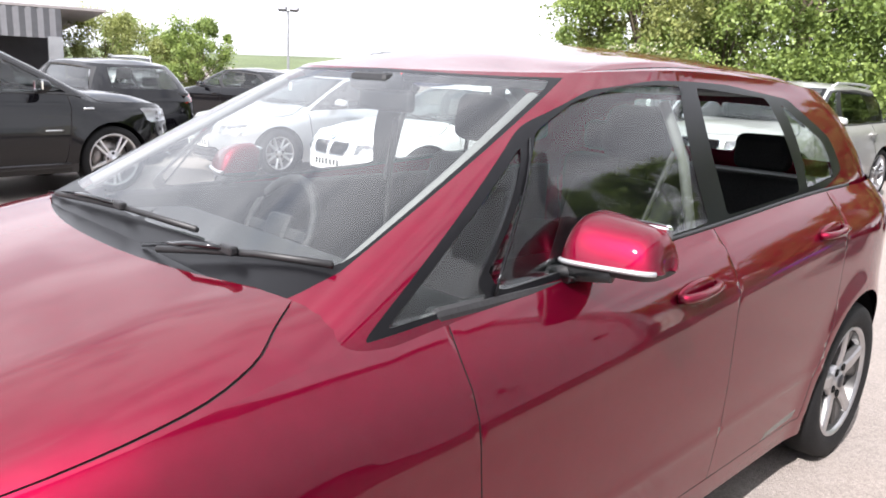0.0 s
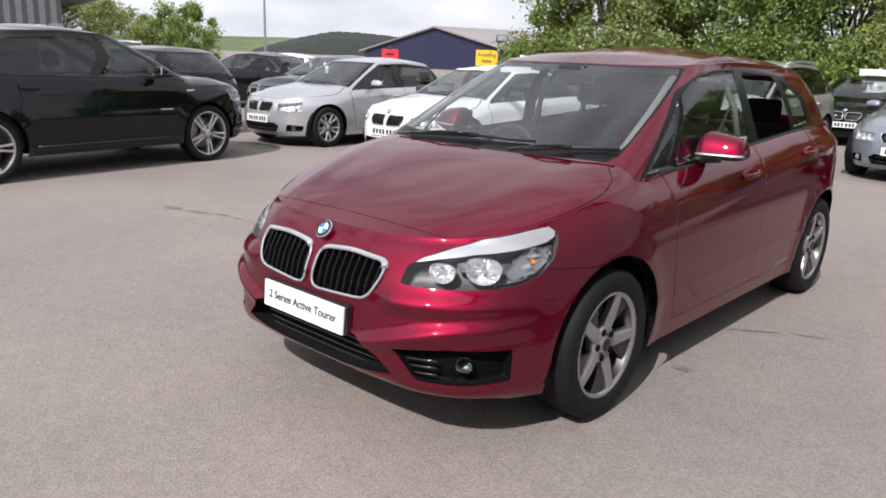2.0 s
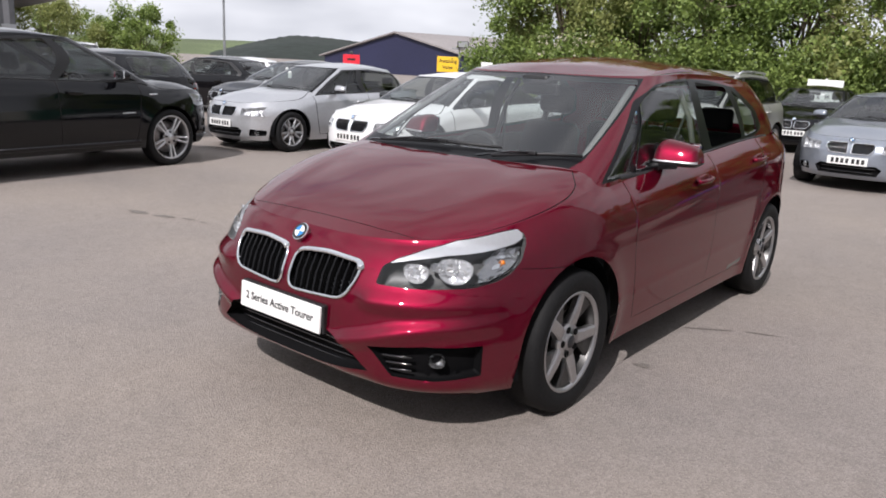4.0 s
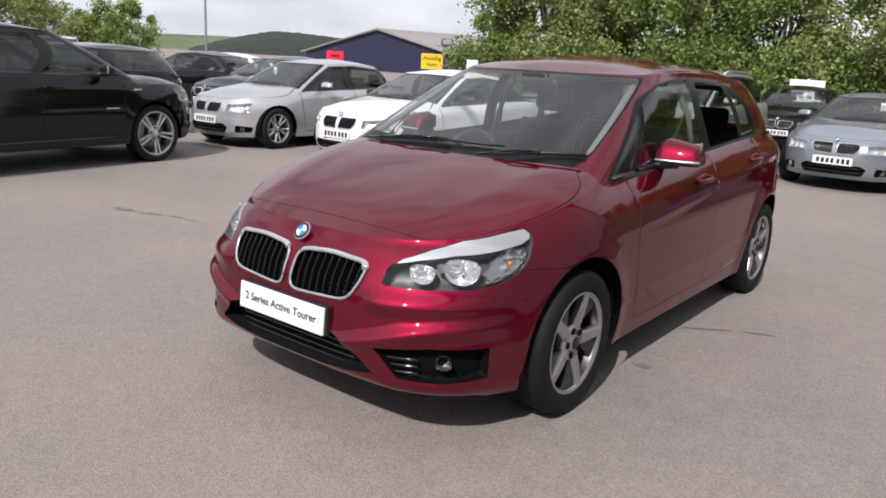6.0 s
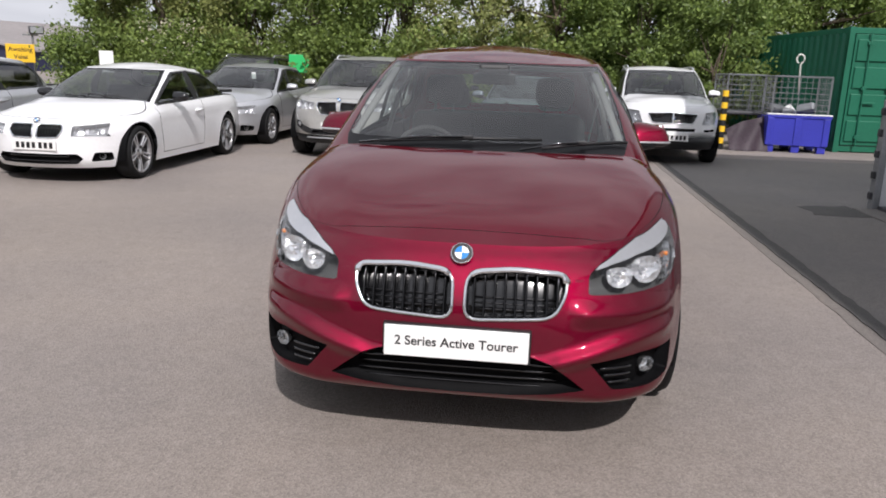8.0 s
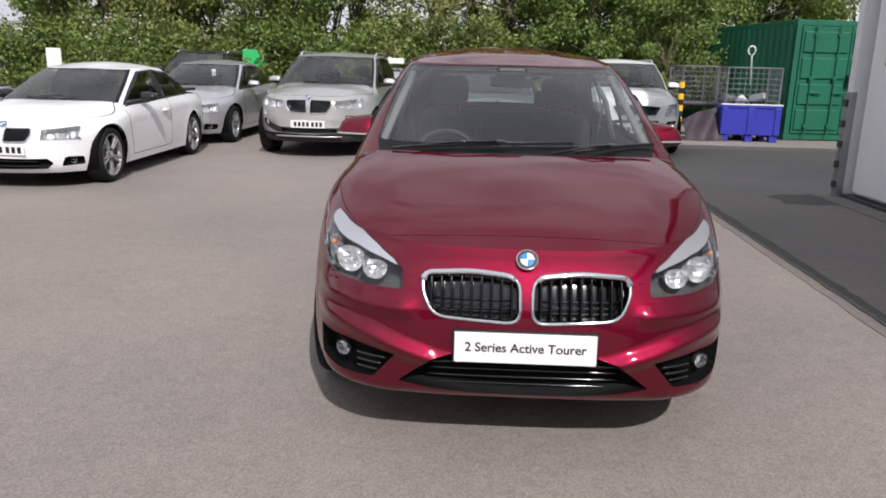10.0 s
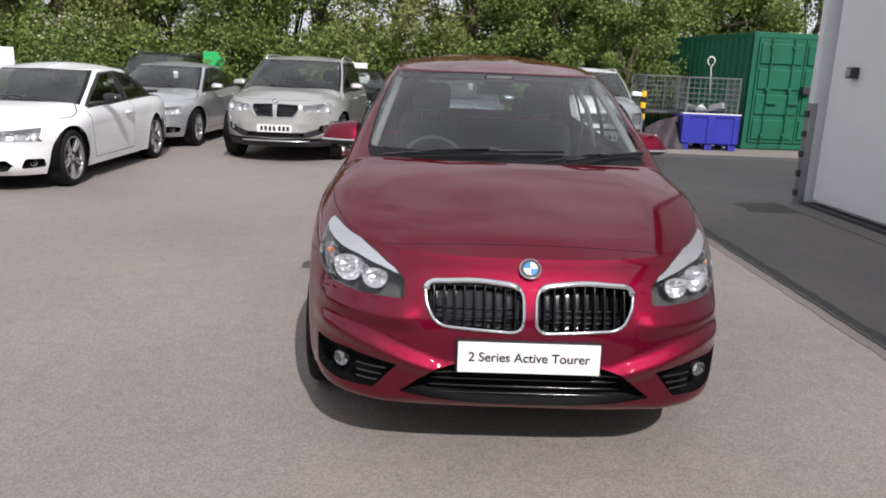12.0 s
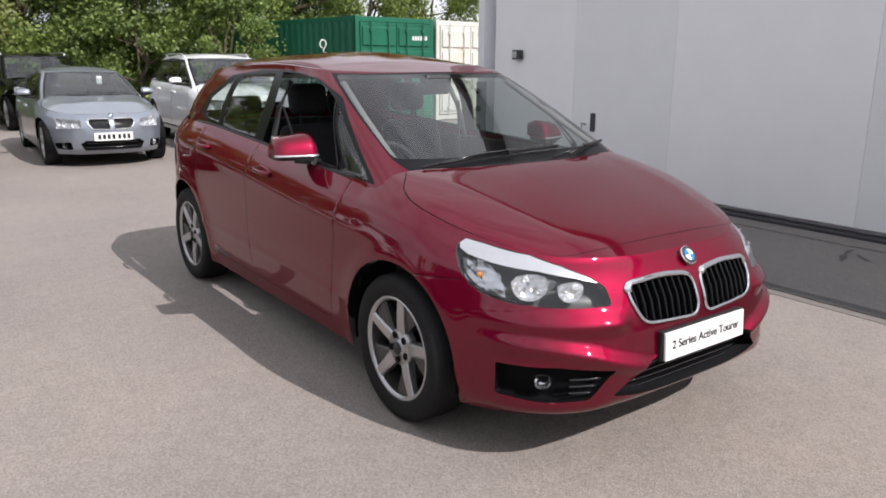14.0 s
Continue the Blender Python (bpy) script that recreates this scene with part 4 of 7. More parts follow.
    bm = box_bm((-S["hw"] * 0.83, S["cowl"] + 0.12, 0.62), (S["hw"] * 0.83, S["cowl"] + 0.62, S["cowlz"] - 0.06), 0.07, seg=3)
    for v in bm.verts:
        if v.co.z > 0.8:
            v.co.z -= 0.05 * (v.co.y - S["cowl"] - 0.1)
    part("dashboard", bm, DASH, car, "dark moulded dashboard", True)
    part("bulkhead", box_bm((-S["hw"] * 0.80, S["cowl"] - 0.08, z0 + 0.05), (S["hw"] * 0.80, S["cowl"] + 0.14, S["cowlz"] - 0.10)), BLACK, car)
    for sx in (-1, 1):
        part("door_card", box_bm((sx * S["hw"] * 0.87 - 0.02, S["cowl"] + 0.35, z0 + 0.08), (sx * S["hw"] * 0.87 + 0.02, wb + 0.1, bz(wb / 2) - 0.03), 0.015), DASH, car)
        seat(car, sx * 0.37, S["seaty"], sb)
    part("rear_bench", box_bm((-0.62, wb - 0.45, sb - 0.08), (0.62, wb + 0.05, sb + 0.06), 0.05, seg=3), CLOTH, car, "", True)
    part("rear_backrest", box_bm((-0.62, wb + 0.0, sb), (0.62, wb + 0.16, sb + 0.58), 0.05, seg=3), CLOTH, car, "", True)
    for x in (-0.4, 0.4):
        part("headrest", box_bm((x - 0.12, wb + 0.03, sb + 0.60), (x + 0.12, wb + 0.12, sb + 0.75), 0.035, seg=3), CLOTH, car, "", True)
    part("load_shelf", box_bm((-0.6, wb + 0.16, sb + 0.50), (0.6, S["tail"][2][1] - 0.12, sb + 0.54)), DASH, car)
    v, f = tube([(math.cos(a) * 0.185, 0, math.sin(a) * 0.185) for a in np.linspace(0, 2 * math.pi, 28, endpoint=False)], 0.016, True, 8)
    st = put("steering_wheel", mesh_of("steering_wheel", v, f, DASH), car, "dark leather steering wheel", pose(-dashx, S["cowl"] + 0.72, S["cowlz"] - 0.13, -25))
    bm = box_bm((-0.17, -0.012, -0.02), (0.17, 0.012, 0.02), 0.008)
    box_bm((-0.07, -0.02, -0.07), (0.07, 0.02, 0.06), 0.02, bm=bm)
    box_bm((-0.02, -0.012, -0.17), (0.02, 0.012, 0.0), 0.008, bm=bm)
    part("steering_hub", bm, DASH, st)
    # inner mirror
    mz = S["rooz"][0][1] - 0.05
    my = ease(S["screen"], mz) + 0.10
    part("inner_mirror", box_bm((-0.12, my, mz - 0.075), (0.12, my + 0.03, mz - 0.01), 0.012), BLACK, car)
    # handles
    for sx in (1, -1):
        for (hy, hzz) in S["handles"]:
            u, v = sh.uv("low", "s", hy, hzz)
            p = sh.low(u, v)
            bm = bmesh.new()
            bmesh.ops.create_uvsphere(bm, u_segments=16, v_segments=10, radius=1)
            bmesh.ops.transform(bm, matrix=pose(p.x * sx - 0.004 * sx, hy, hzz, 4) @ Matrix.Diagonal((0.012, 0.105, 0.034, 1)), verts=bm.verts)
            part("handle_cup", bm, S.get("cupmat", paint), car, "", True)
            v_, f_ = tube([((p.x + dx) * sx, hy + dy, hzz + 0.004 + dy * 0.05) for dy, dx in ((-0.105, 0.0), (-0.085, 0.022), (-0.03, 0.031), (0.03, 0.031), (0.085, 0.022), (0.105, 0.0))], 0.013, n=8)
            put("door_handle", mesh_of("door_handle", v_, f_, paint), car)
        if hero:
            wedge_mirror(car, S, paint, S["mirror"], sx)
        else:
            mirror_unit(car, S, S.get("mirmat") or paint, S["mirror"], sx)
    add_wheels(car, S, wheels)
    # badge, plates, wipers
    by_, bz_, bt_ = S["badge"]
    rb = 0.041
    v, f = lathe([(0.0, 0.001), (0.0, rb), (0.006, rb * 0.98), (0.008, rb * 0.92), (0.006, rb * 0.86)], 28, "y")
    badge = put("badge", mesh_of("badge", [Vector((p[0], -p[1], p[2])) for p in v], [g[::-1] for g in f], CHROME), car, "small round metal badge", pose(0, by_, bz_, bt_))
    v, f = lathe([(0.0086, rb * 0.90), (0.0090, rb * 0.60)], 28, "y")
    put("badge_ring", mesh_of("badge_ring", [Vector((p[0], -p[1], p[2])) for p in v], [g[::-1] for g in f], INK), badge)
    for k in range(4):
        vs = [(0, -0.0100, 0)] + [(math.cos(a) * rb * 0.62, -0.0094, math.sin(a) * rb * 0.62) for a in np.linspace(k * math.pi / 2, (k + 1) * math.pi / 2, 8)]
        put("badge_quarter", mesh_of("badge_quarter", vs, [(0, i, i + 1) for i in range(1, 8)], BADGEBLUE if k % 2 else PLATEWHITE), badge)
    if not hero:
        plate(car, (0, S["platey"], S["platez"]), Matrix(), 0.52, 0.111, PLATEWHITE, chars)
    for (px, py, tx, ty) in S["wipers"]:
        def scr(x, y):
            lo, hi = S["zb"], S["rooz"][0][1]
            for _ in range(24):
                mid = (lo + hi) / 2
                u = sh.uv("up", "f", abs(x) + 1e-3, mid)[0]
                if sh.upz(u, mid).y > y:
                    hi = mid
                else:
                    lo = mid
            return Vector((x, y, (lo + hi) / 2))
        a, b = Vector((px, py, S["cowlz"] + 0.012)), scr(tx, ty) + Vector((0, -0.012, 0.022))
        mid = a.lerp(b, 0.5) + Vector((0, -0.01, 0.03))
        v, f = tube([a, a.lerp(mid, 0.5) + Vector((0, 0, 0.01)), mid, mid.lerp(b, 0.5)], 0.008, n=6)
        wp = put("wiper", mesh_of("wiper", v, f, BLACK), car, "black windscreen wiper")
        v, f = tube([scr(px + (tx - px) * t, py + (ty - py) * t) + Vector((0, -0.007, 0.012)) for t in (0.30, 0.5, 0.7, 0.85, 1.0, 1.12)], 0.007, n=6)
        put("wiper_blade", mesh_of("wiper_blade", v, f, BLACK), wp)
    for (cx, cz, cw) in S.get("cards", ()):
        u = sh.uv("up", "f", abs(cx), cz)[0]
        q = sh.upz(u, cz)
        part("price_card", box_bm((cx - cw, q.y + 0.05, cz - 0.07), (cx + cw, q.y + 0.056, cz + 0.05), 0.002), PAPER, car, "pale paper card behind the windscreen")
    # black scuttle
    pts0 = [Vector((P1.x * 0.83 * q, yr_ + (P1.y - yr_) * abs(q * 0.83) ** 2.2 - 0.012, zc + (P1.z - zc) * abs(q * 0.83) ** S.get("corner", 8) - 0.006)) for q in np.linspace(-1, 1, 25)]
    vs, fs = [], []
    for p in pts0:
        vs += [p, p + Vector((0, 0.16, 0.012))]
    for i in range(24):
        fs.append((2 * i, 2 * i + 2, 2 * i + 3, 2 * i + 1))
    put("scuttle", mesh_of("scuttle", vs, fs, FRAMEBLACK), car, "black plastic scuttle panel")
    car.matrix_basis = m
    return car, sh, on


# ---- body shapes ----
def hero_shape():
    S = dict(wb=2.67, hw=0.90, tr=0.325, tw=0.215, tin=0.006, ra=0.388, archk=1.0, z0=0.212, zb=0.93, ymf=0.40, ymr=2.45, nf=3.1, nr=3.2, sh=0.065, flare=0.012, seam=0.0034, lf=0.42, lr=0.5, gnf=4.2, gnr=3.2, gtaper=1.9,
             linerin=0.03, armx=0.80)
    S["nfz"] = [(0.2, 4.3), (0.5, 3.6), (0.66, 3.2), (0.86, 2.9)]
    S["nose"] = [(0.212, -0.735), (0.250, -0.822), (0.295, -0.862), (0.34, -0.873), (0.42, -0.880), (0.52, -0.876), (0.60, -0.866), (0.70, -0.825), (0.76, -0.782), (0.80, -0.742)]
    S["tail"] = [(0.20, 3.34), (0.35, 3.44), (0.60, 3.45), (0.80, 3.42), (1.0, 3.39), (1.12, 3.36)]
    S["side"] = [(0.20, 0.952), (0.30, 0.972), (0.45, 0.990), (0.62, 1.0), (0.80, 1.0), (1.0, 0.994), (1.12, 0.985)]
    S["lean"] = 0.20
    S["rim"] = [(-0.80, 0.795), (-0.55, 0.825), (-0.32, 0.875), (0.0, 0.945), (0.30, 0.985), (0.52, 1.002), (1.5, 1.055), (2.5, 1.11), (3.4, 1.12)]
    S["crease"] = [(0.0, 0.775), (0.4, 0.79), (1.0, 0.835), (1.6, 0.89), (2.3, 0.955), (3.2, 1.03)]
    S["ridges"] = [([(0.0, 0.593), (1.0, 0.593)], 0.050, 0.050, 0.026, 0.385, 0.45),
                   ([(0.0, 0.405), (0.30, 0.407), (0.375, 0.425), (0.48, 0.455), (0.575, 0.485), (0.66, 0.503), (0.72, 0.511), (0.85, 0.515)], 0.042, 0.052, 0.034, 0.20, 0.36),
                   ([(0.0, 0.262), (1.0, 0.262)], 0.045, 0.05, 0.012, 0.42, 0.52)]
    S["screen"] = [(0.93, -0.06), (1.07, 0.21), (1.25, 0.55), (1.40, 0.84), (1.47, 0.985)]
    S["back"] = [(0.93, 3.38), (1.12, 3.34), (1.30, 3.20), (1.47, 2.98)]
    S["glassw"] = [(0.93, 0.822), (1.05, 0.785), (1.25, 0.722), (1.40, 0.655), (1.475, 0.605)]
    S["rooz"] = [(0.98, 1.462), (1.2, 1.476), (1.7, 1.496), (2.3, 1.484), (3.0, 1.435)]
    S["rooc"] = [(1.25, 1.526), (1.75, 1.576), (2.4, 1.564)]
    S["hood"] = [(-0.60, 0.868), (-0.30, 0.958), (0.0, 1.032)]
    S.update(cowl=0.105, cowlz=1.050, cowlside=0.30, hoodx=0.70, ridge=0.006, hoodseam=0.085, doors=(0.51, 1.555, 2.42), beltend=0.30, tri=0.37, corner=16, trimend=2.66, seatz=0.52, seaty=1.35)
    LAMPTOP = [("s", -0.325, 0.860), ("s", -0.40, 0.848), ("f", 0.677, 0.820), ("f", 0.588, 0.787), ("f", 0.50, 0.750)]
    S["lamp"] = [("f", 0.452, 0.655), ("f", 0.60, 0.651), ("f", 0.70, 0.655), ("s", -0.575, 0.656), ("s", -0.475, 0.675), ("s", -0.41, 0.702), ("s", -0.362, 0.742), ("s", -0.328, 0.79), ("s", -0.303, 0.838), *LAMPTOP, ("f", 0.454, 0.718)]
    S["facets"] = [("f", 0.752, 0.666), ("s", -0.47, 0.684), ("s", -0.41, 0.712), ("s", -0.370, 0.748), ("s", -0.345, 0.795), ("s", -0.43, 0.790), ("f", 0.745, 0.752), ("f", 0.748, 0.70)]
    S["lamparm"] = [("f", 0.735, 0.664), ("s", -0.50, 0.677), ("s", -0.43, 0.700), ("s", -0.378, 0.738), ("s", -0.345, 0.785)]
    S["brow"] = [("f", 0.480, 0.731), ("f", 0.55, 0.747), ("f", 0.655, 0.768), ("s", -0.455, 0.786), ("s", -0.36, 0.806), ("s", -0.322, 0.824), ("s", -0.312, 0.842), *[(k, a, z - 0.003) for k, a, z in LAMPTOP]]
    S["kidney"] = [("f", 0.021, 0.560), ("f", 0.335, 0.578), ("f", 0.375, 0.66), ("f", 0.375, 0.722), ("f", 0.20, 0.735), ("f", 0.024, 0.719)]
    S["intake"] = [("f", 0.0, 0.272), ("f", 0.20, 0.277), ("f", 0.34, 0.292), ("f", 0.462, 0.313), ("f", 0.40, 0.365), ("f", 0.335, 0.420), ("f", 0.26, 0.44), ("f", 0.0, 0.44)]
    S["fog"] = [("f", 0.470, 0.422), ("f", 0.560, 0.312), ("f", 0.70, 0.302), ("f", 0.797, 0.310), ("f", 0.799, 0.434), ("f", 0.66, 0.442)]
    S["foglamp"] = ("f", 0.704, 0.378, 0.044)
    S["bowls"] = [("f", 0.576, 0.708, 0.051, None), ("f", 0.688, 0.719, 0.068, None), ("f", 0.632, 0.733, 0.024, None)]
    S["tlamp"] = [("s", 3.05, 0.95), ("r", 0.55, 0.88), ("r", 0.55, 1.04), ("s", 2.95, 1.07)]
    S["bars"], S["slats"], S["slatz"], S["slatx"] = 9, 4, (0.305, 0.395), 0.36
    S["dlo_out"] = [("s", 0.28, 0.985), ("s", 0.52, 1.0), ("s", 1.5, 1.05), ("s", 2.5, 1.108), ("s", 2.70, 1.16), ("s", 2.62, 1.29), ("s", 2.32, 1.425), ("s", 1.9, 1.462), ("s", 1.45, 1.462), ("s", 1.12, 1.43), ("s", 0.85, 1.345)]
    S["panes"] = [("quarter_light_front", [("s", 0.340, 1.001), ("s", 0.605, 1.013), ("s", 0.812, 1.302)], 0.02),
                  ("front_window", [("s", 0.645, 1.020), ("s", 1.555, 1.070), ("s", 1.58, 1.454), ("s", 1.25, 1.441), ("s", 1.05, 1.404), ("s", 0.872, 1.332)], 0.03),
                  ("rear_door_window", [("s", 1.675, 1.081), ("s", 2.235, 1.111), ("s", 2.135, 1.425), ("s", 1.675, 1.448)], 0.03),
                  ("quarter_light_rear", [("s", 2.30, 1.12), ("s", 2.60, 1.145), ("s", 2.54, 1.275), ("s", 2.24, 1.41)], 0.03)]
    S["open"] = {("front_window", -1), ("rear_door_window", 1)}
    S["ws_out"] = [("f", 0.0, 1.00), ("f", 0.62, 1.00), ("f", 0.668, 1.055), ("f", 0.684, 1.085), ("f", 0.578, 1.457), ("f", 0.0, 1.461)]
    S["ws_in"] = [("f", 0.0, 1.078), ("f", 0.677, 1.090), ("f", 0.571, 1.450), ("f", 0.0, 1.452)]
    S["rear_in"] = [("r", 0.0, 1.14), ("r", 0.52, 1.14), ("r", 0.46, 1.38), ("r", 0.0, 1.39)]
    S["handles"] = [(1.335, 0.925), (2.26, 0.985)]
    S["mirror"] = (0.868, 0.945, 1.097)
    S["badge"] = (-0.788, 0.775, -38)
    S["wipers"] = []
    return S


def car_shape(L=4.5, W=1.8, H=1.42, wb=2.76, fo=0.78, hz=0.72, belt=0.90, cowl=0.36, ws_top=1.25, roof_end=2.6, back_base=3.1, tr=0.325, z0=0.20, boot=True, ground=0.0, tw=0.225, doors=(0.50, 1.75, 0), nf=2.7, box=0.0, screenmat=None):
    """A saloon, coupe, hatchback or off-roader from its main sizes."""
    R = L - fo
    hw = W / 2
    zb = belt - 0.08
    rz = H - 0.07
    ra = tr + 0.045
    S = dict(wb=wb, hw=hw, tr=tr, tw=tw, tin=0.015, ra=ra, archk=1.0, z0=z0, zb=zb, ymf=0.42, ymr=wb - 0.2, nf=nf, nr=3.4, sh=0.06, flare=0.012, seam=0.009, lf=0.45, lr=0.5, gnf=4.2, gnr=3.4, gtaper=wb * 0.7, armx=hw - 0.1)
    S["nose"] = [(z0, -fo + 0.08), (z0 + 0.08, -fo + 0.01), (0.42, -fo), (0.56, -fo + 0.015), (hz - 0.07, -fo + 0.05), (hz, -fo + 0.12)]
    S["tail"] = [(z0, R - 0.10), (0.40, R), (0.65, R - 0.01), (0.85, R - 0.05), (belt + 0.1, R - 0.10)]
    S["side"] = [(z0, 0.95), (0.40, 0.99), (0.65, 1.0), (0.85, 0.985), (belt + 0.1, 0.95)]
    S["rim"] = [(-fo + 0.1, hz), (-0.4, hz + 0.045), (0.1, belt - 0.10), (cowl + 0.25, belt - 0.01), (wb * 0.5, belt + 0.01), (wb, belt + 0.05), (R, belt + (0.02 if boot else 0.08))]
    S["crease"] = [(0.3, belt - 0.16), (R, belt - 0.08)]
    S["folds"] = [(0.52, 0.05, 0.30, 1.0, 0.015)]
    z1 = belt + 0.02
    S["screen"] = [(zb, cowl - 0.18), (z1, cowl), ((z1 + rz) / 2, (cowl + ws_top) / 2 - 0.02), (rz, ws_top)]
    S["back"] = [(zb, back_base + 0.06), (z1, back_base), ((z1 + rz) / 2, (back_base + roof_end) / 2 + 0.05), (rz, roof_end)]
    S["glassw"] = [(zb, hw - 0.075), (belt, hw - 0.11), ((belt + rz) / 2, hw - 0.18 + box * 0.5), (rz, hw - 0.29 + box)]
    S["rooz"] = [(ws_top, rz - 0.012), ((ws_top + roof_end) / 2, rz + 0.005), (roof_end, rz - 0.02)]
    S["rooc"] = [(ws_top + 0.35, H - 0.018), ((ws_top + roof_end) / 2, H), (roof_end - 0.3, H - 0.02)]
    yn = -fo + 0.12
    S["hood"] = [(yn + 0.25, hz + 0.075), ((yn + cowl) / 2, (hz + belt + 0.045) / 2 + 0.055)]
    S.update(cowl=cowl, cowlz=belt + 0.045, cowlside=cowl + 0.16, hoodx=hw * 0.74, ridge=0.010, hoodseam=0.05, doors=doors, beltend=0.05 if boot else 0.35, tri=cowl + 0.1, seatz=z0 + 0.26, seaty=cowl + 1.15)
    lz = hz - 0.10
    S["lamp"] = [("f", 0.40, lz - 0.065), ("f", hw - 0.16, lz - 0.075), ("s", -0.46, lz - 0.03), ("s", -0.40, lz + 0.06), ("f", hw - 0.18, lz + 0.075), ("f", 0.40, lz + 0.045)]
    S["brow"] = [("f", 0.41, lz + 0.030), ("f", hw - 0.18, lz + 0.055), ("f", hw - 0.18, lz + 0.07), ("f", 0.41, lz + 0.042)]
    k = 1.2
    S["kidney"] = [("f", 0.022, lz - 0.075 * k), ("f", 0.26, lz - 0.07 * k), ("f", 0.315, lz + 0.0), ("f", 0.30, lz + 0.06), ("f", 0.03, lz + 0.06)]
    S["intake"] = [("f", 0.0, z0 + 0.06), ("f", 0.38, z0 + 0.06), ("f", 0.43, z0 + 0.15), ("f", 0.36, z0 + 0.20), ("f", 0.0, z0 + 0.20)]
    S["fog"] = [("f", 0.52, z0 + 0.07), ("f", 0.70, z0 + 0.08), ("f", 0.72, z0 + 0.16), ("f", 0.54, z0 + 0.18)]
    S["foglamp"] = ("f", 0.62, z0 + 0.125, 0.038)
    S["bowls"] = [("f", 0.49, lz - 0.005, 0.045, None), ("f", 0.61, lz - 0.005, 0.048, None)]
    S["tlamp"] = [("s", R - 0.25, 0.72), ("r", 0.5, 0.70), ("r", 0.5, 0.86), ("s", R - 0.30, 0.86)]
    S["bars"], S["slats"], S["slatz"], S["slatx"] = 8, 2, (z0 + 0.10, z0 + 0.16), 0.36
    y0, y1 = cowl + 0.22, (back_base - 0.28 if boot else back_base - 0.45)
    top = rz - 0.03
    S["trimend"] = y1 + 0.06
    S["dlo_out"] = [("s", y0 - 0.06, belt - 0.01), ("s", y1 + 0.04, belt + 0.045), ("s", y1 + 0.06, belt + 0.10), ("s", roof_end - 0.02, top - 0.04), ("s", (ws_top + roof_end) / 2, top + 0.01), ("s", ws_top + 0.10, top - 0.015), ("s", (y0 + ws_top) / 2 + 0.02, (belt + top) / 2 + 0.01)]
    d1 = doors[1]
    zz = lambda y: belt + 0.012 + 0.03 * (y - y0) / (y1 - y0)
    S["panes"] = [("front_window", [("s", y0 + 0.04, belt + 0.012), ("s", d1 - 0.05, zz(d1)), ("s", d1 - 0.08, top - 0.01), ("s", ws_top + 0.12, top - 0.04), ("s", (y0 + ws_top) / 2 + 0.09, (belt + top) / 2 + 0.0)], 0.03),
                  ("rear_side_window", [("s", d1 + 0.05, zz(d1)), ("s", y1 - 0.03, zz(y1) + 0.005), ("s", y1 - 0.02, belt + 0.10), ("s", roof_end - 0.10, top - 0.06), ("s", d1 + 0.03, top - 0.01)], 0.04)]
    S["ws_out"] = [("f", 0.0, zb + 0.05), ("f", hw - 0.13, zb + 0.05), ("f", hw - 0.16, belt + 0.02), ("f", hw - 0.325 + box, rz - 0.02), ("f", 0.0, rz - 0.014)]
    S["ws_in"] = [("f", 0.0, belt + 0.03), ("f", hw - 0.19, belt + 0.03), ("f", hw - 0.355 + box, rz - 0.035), ("f", 0.0, rz - 0.03)]
    S["rear_in"] = [("r", 0.0, belt + 0.10), ("r", 0.5, belt + 0.10), ("r", 0.44, rz - 0.07), ("r", 0.0, rz - 0.06)]
    S["handles"] = [(d1 - 0.20, belt - 0.12)] + ([(doors[2] - 0.12, belt - 0.10)] if doors[2] else [])
    S["mirror"] = (hw + 0.055, cowl + 0.58, belt + 0.085)
    S["badge"] = (-fo + 0.085, hz + 0.0, -40)
    S["platey"], S["platez"] = -fo - 0.012, z0 + 0.25
    S["wipers"] = [(0.30, cowl + 0.03, -0.30, cowl + 0.09), (0.52, cowl + 0.05, 0.05, cowl + 0.06)]
    S["boot"] = (back_base - 0.03, belt + 0.075) if boot else None
    S["lampmat"] = LAMPMID
    S["cards"] = []
    if tr > 0.35:
        S["kidney"] = [("f", 0.022, lz - 0.135), ("f", 0.28, lz - 0.125), ("f", 0.345, lz - 0.02), ("f", 0.35, lz + 0.06), ("f", 0.03, lz + 0.068)]
        S["lamp"] = [("f", 0.40, lz - 0.05), ("f", hw - 0.14, lz - 0.075), ("s", -0.46, lz - 0.04), ("s", -0.38, lz + 0.085), ("f", hw - 0.18, lz + 0.085), ("f", 0.40, lz + 0.05)]
        S["band"] = [("f", 0.0, z0 + 0.13), ("f", 0.50, z0 + 0.14), ("f", 0.72, z0 + 0.22), ("f", 0.70, z0 + 0.30), ("f", 0.44, z0 + 0.22), ("f", 0.0, z0 + 0.22)]
        S["intake"] = [("f", 0.0, z0 + 0.15), ("f", 0.44, z0 + 0.16), ("f", 0.42, z0 + 0.20), ("f", 0.0, z0 + 0.20)]
        S["slatz"] = (z0 + 0.165, z0 + 0.185)
        S["fog"] = [("f", 0.62, z0 + 0.22), ("f", 0.76, z0 + 0.23), ("f", 0.76, z0 + 0.33), ("f", 0.64, z0 + 0.32)]
        S["foglamp"] = ("f", 0.70, z0 + 0.275, 0.042)
        S["platez"] = z0 + 0.27
        S["skid"] = z0 + 0.085
        S["rails"] = (ws_top + 0.25, roof_end - 0.1)
        S["clad"] = (0.14, 0.10)
    if screenmat:
        S["screenmat"] = screenmat
    return S


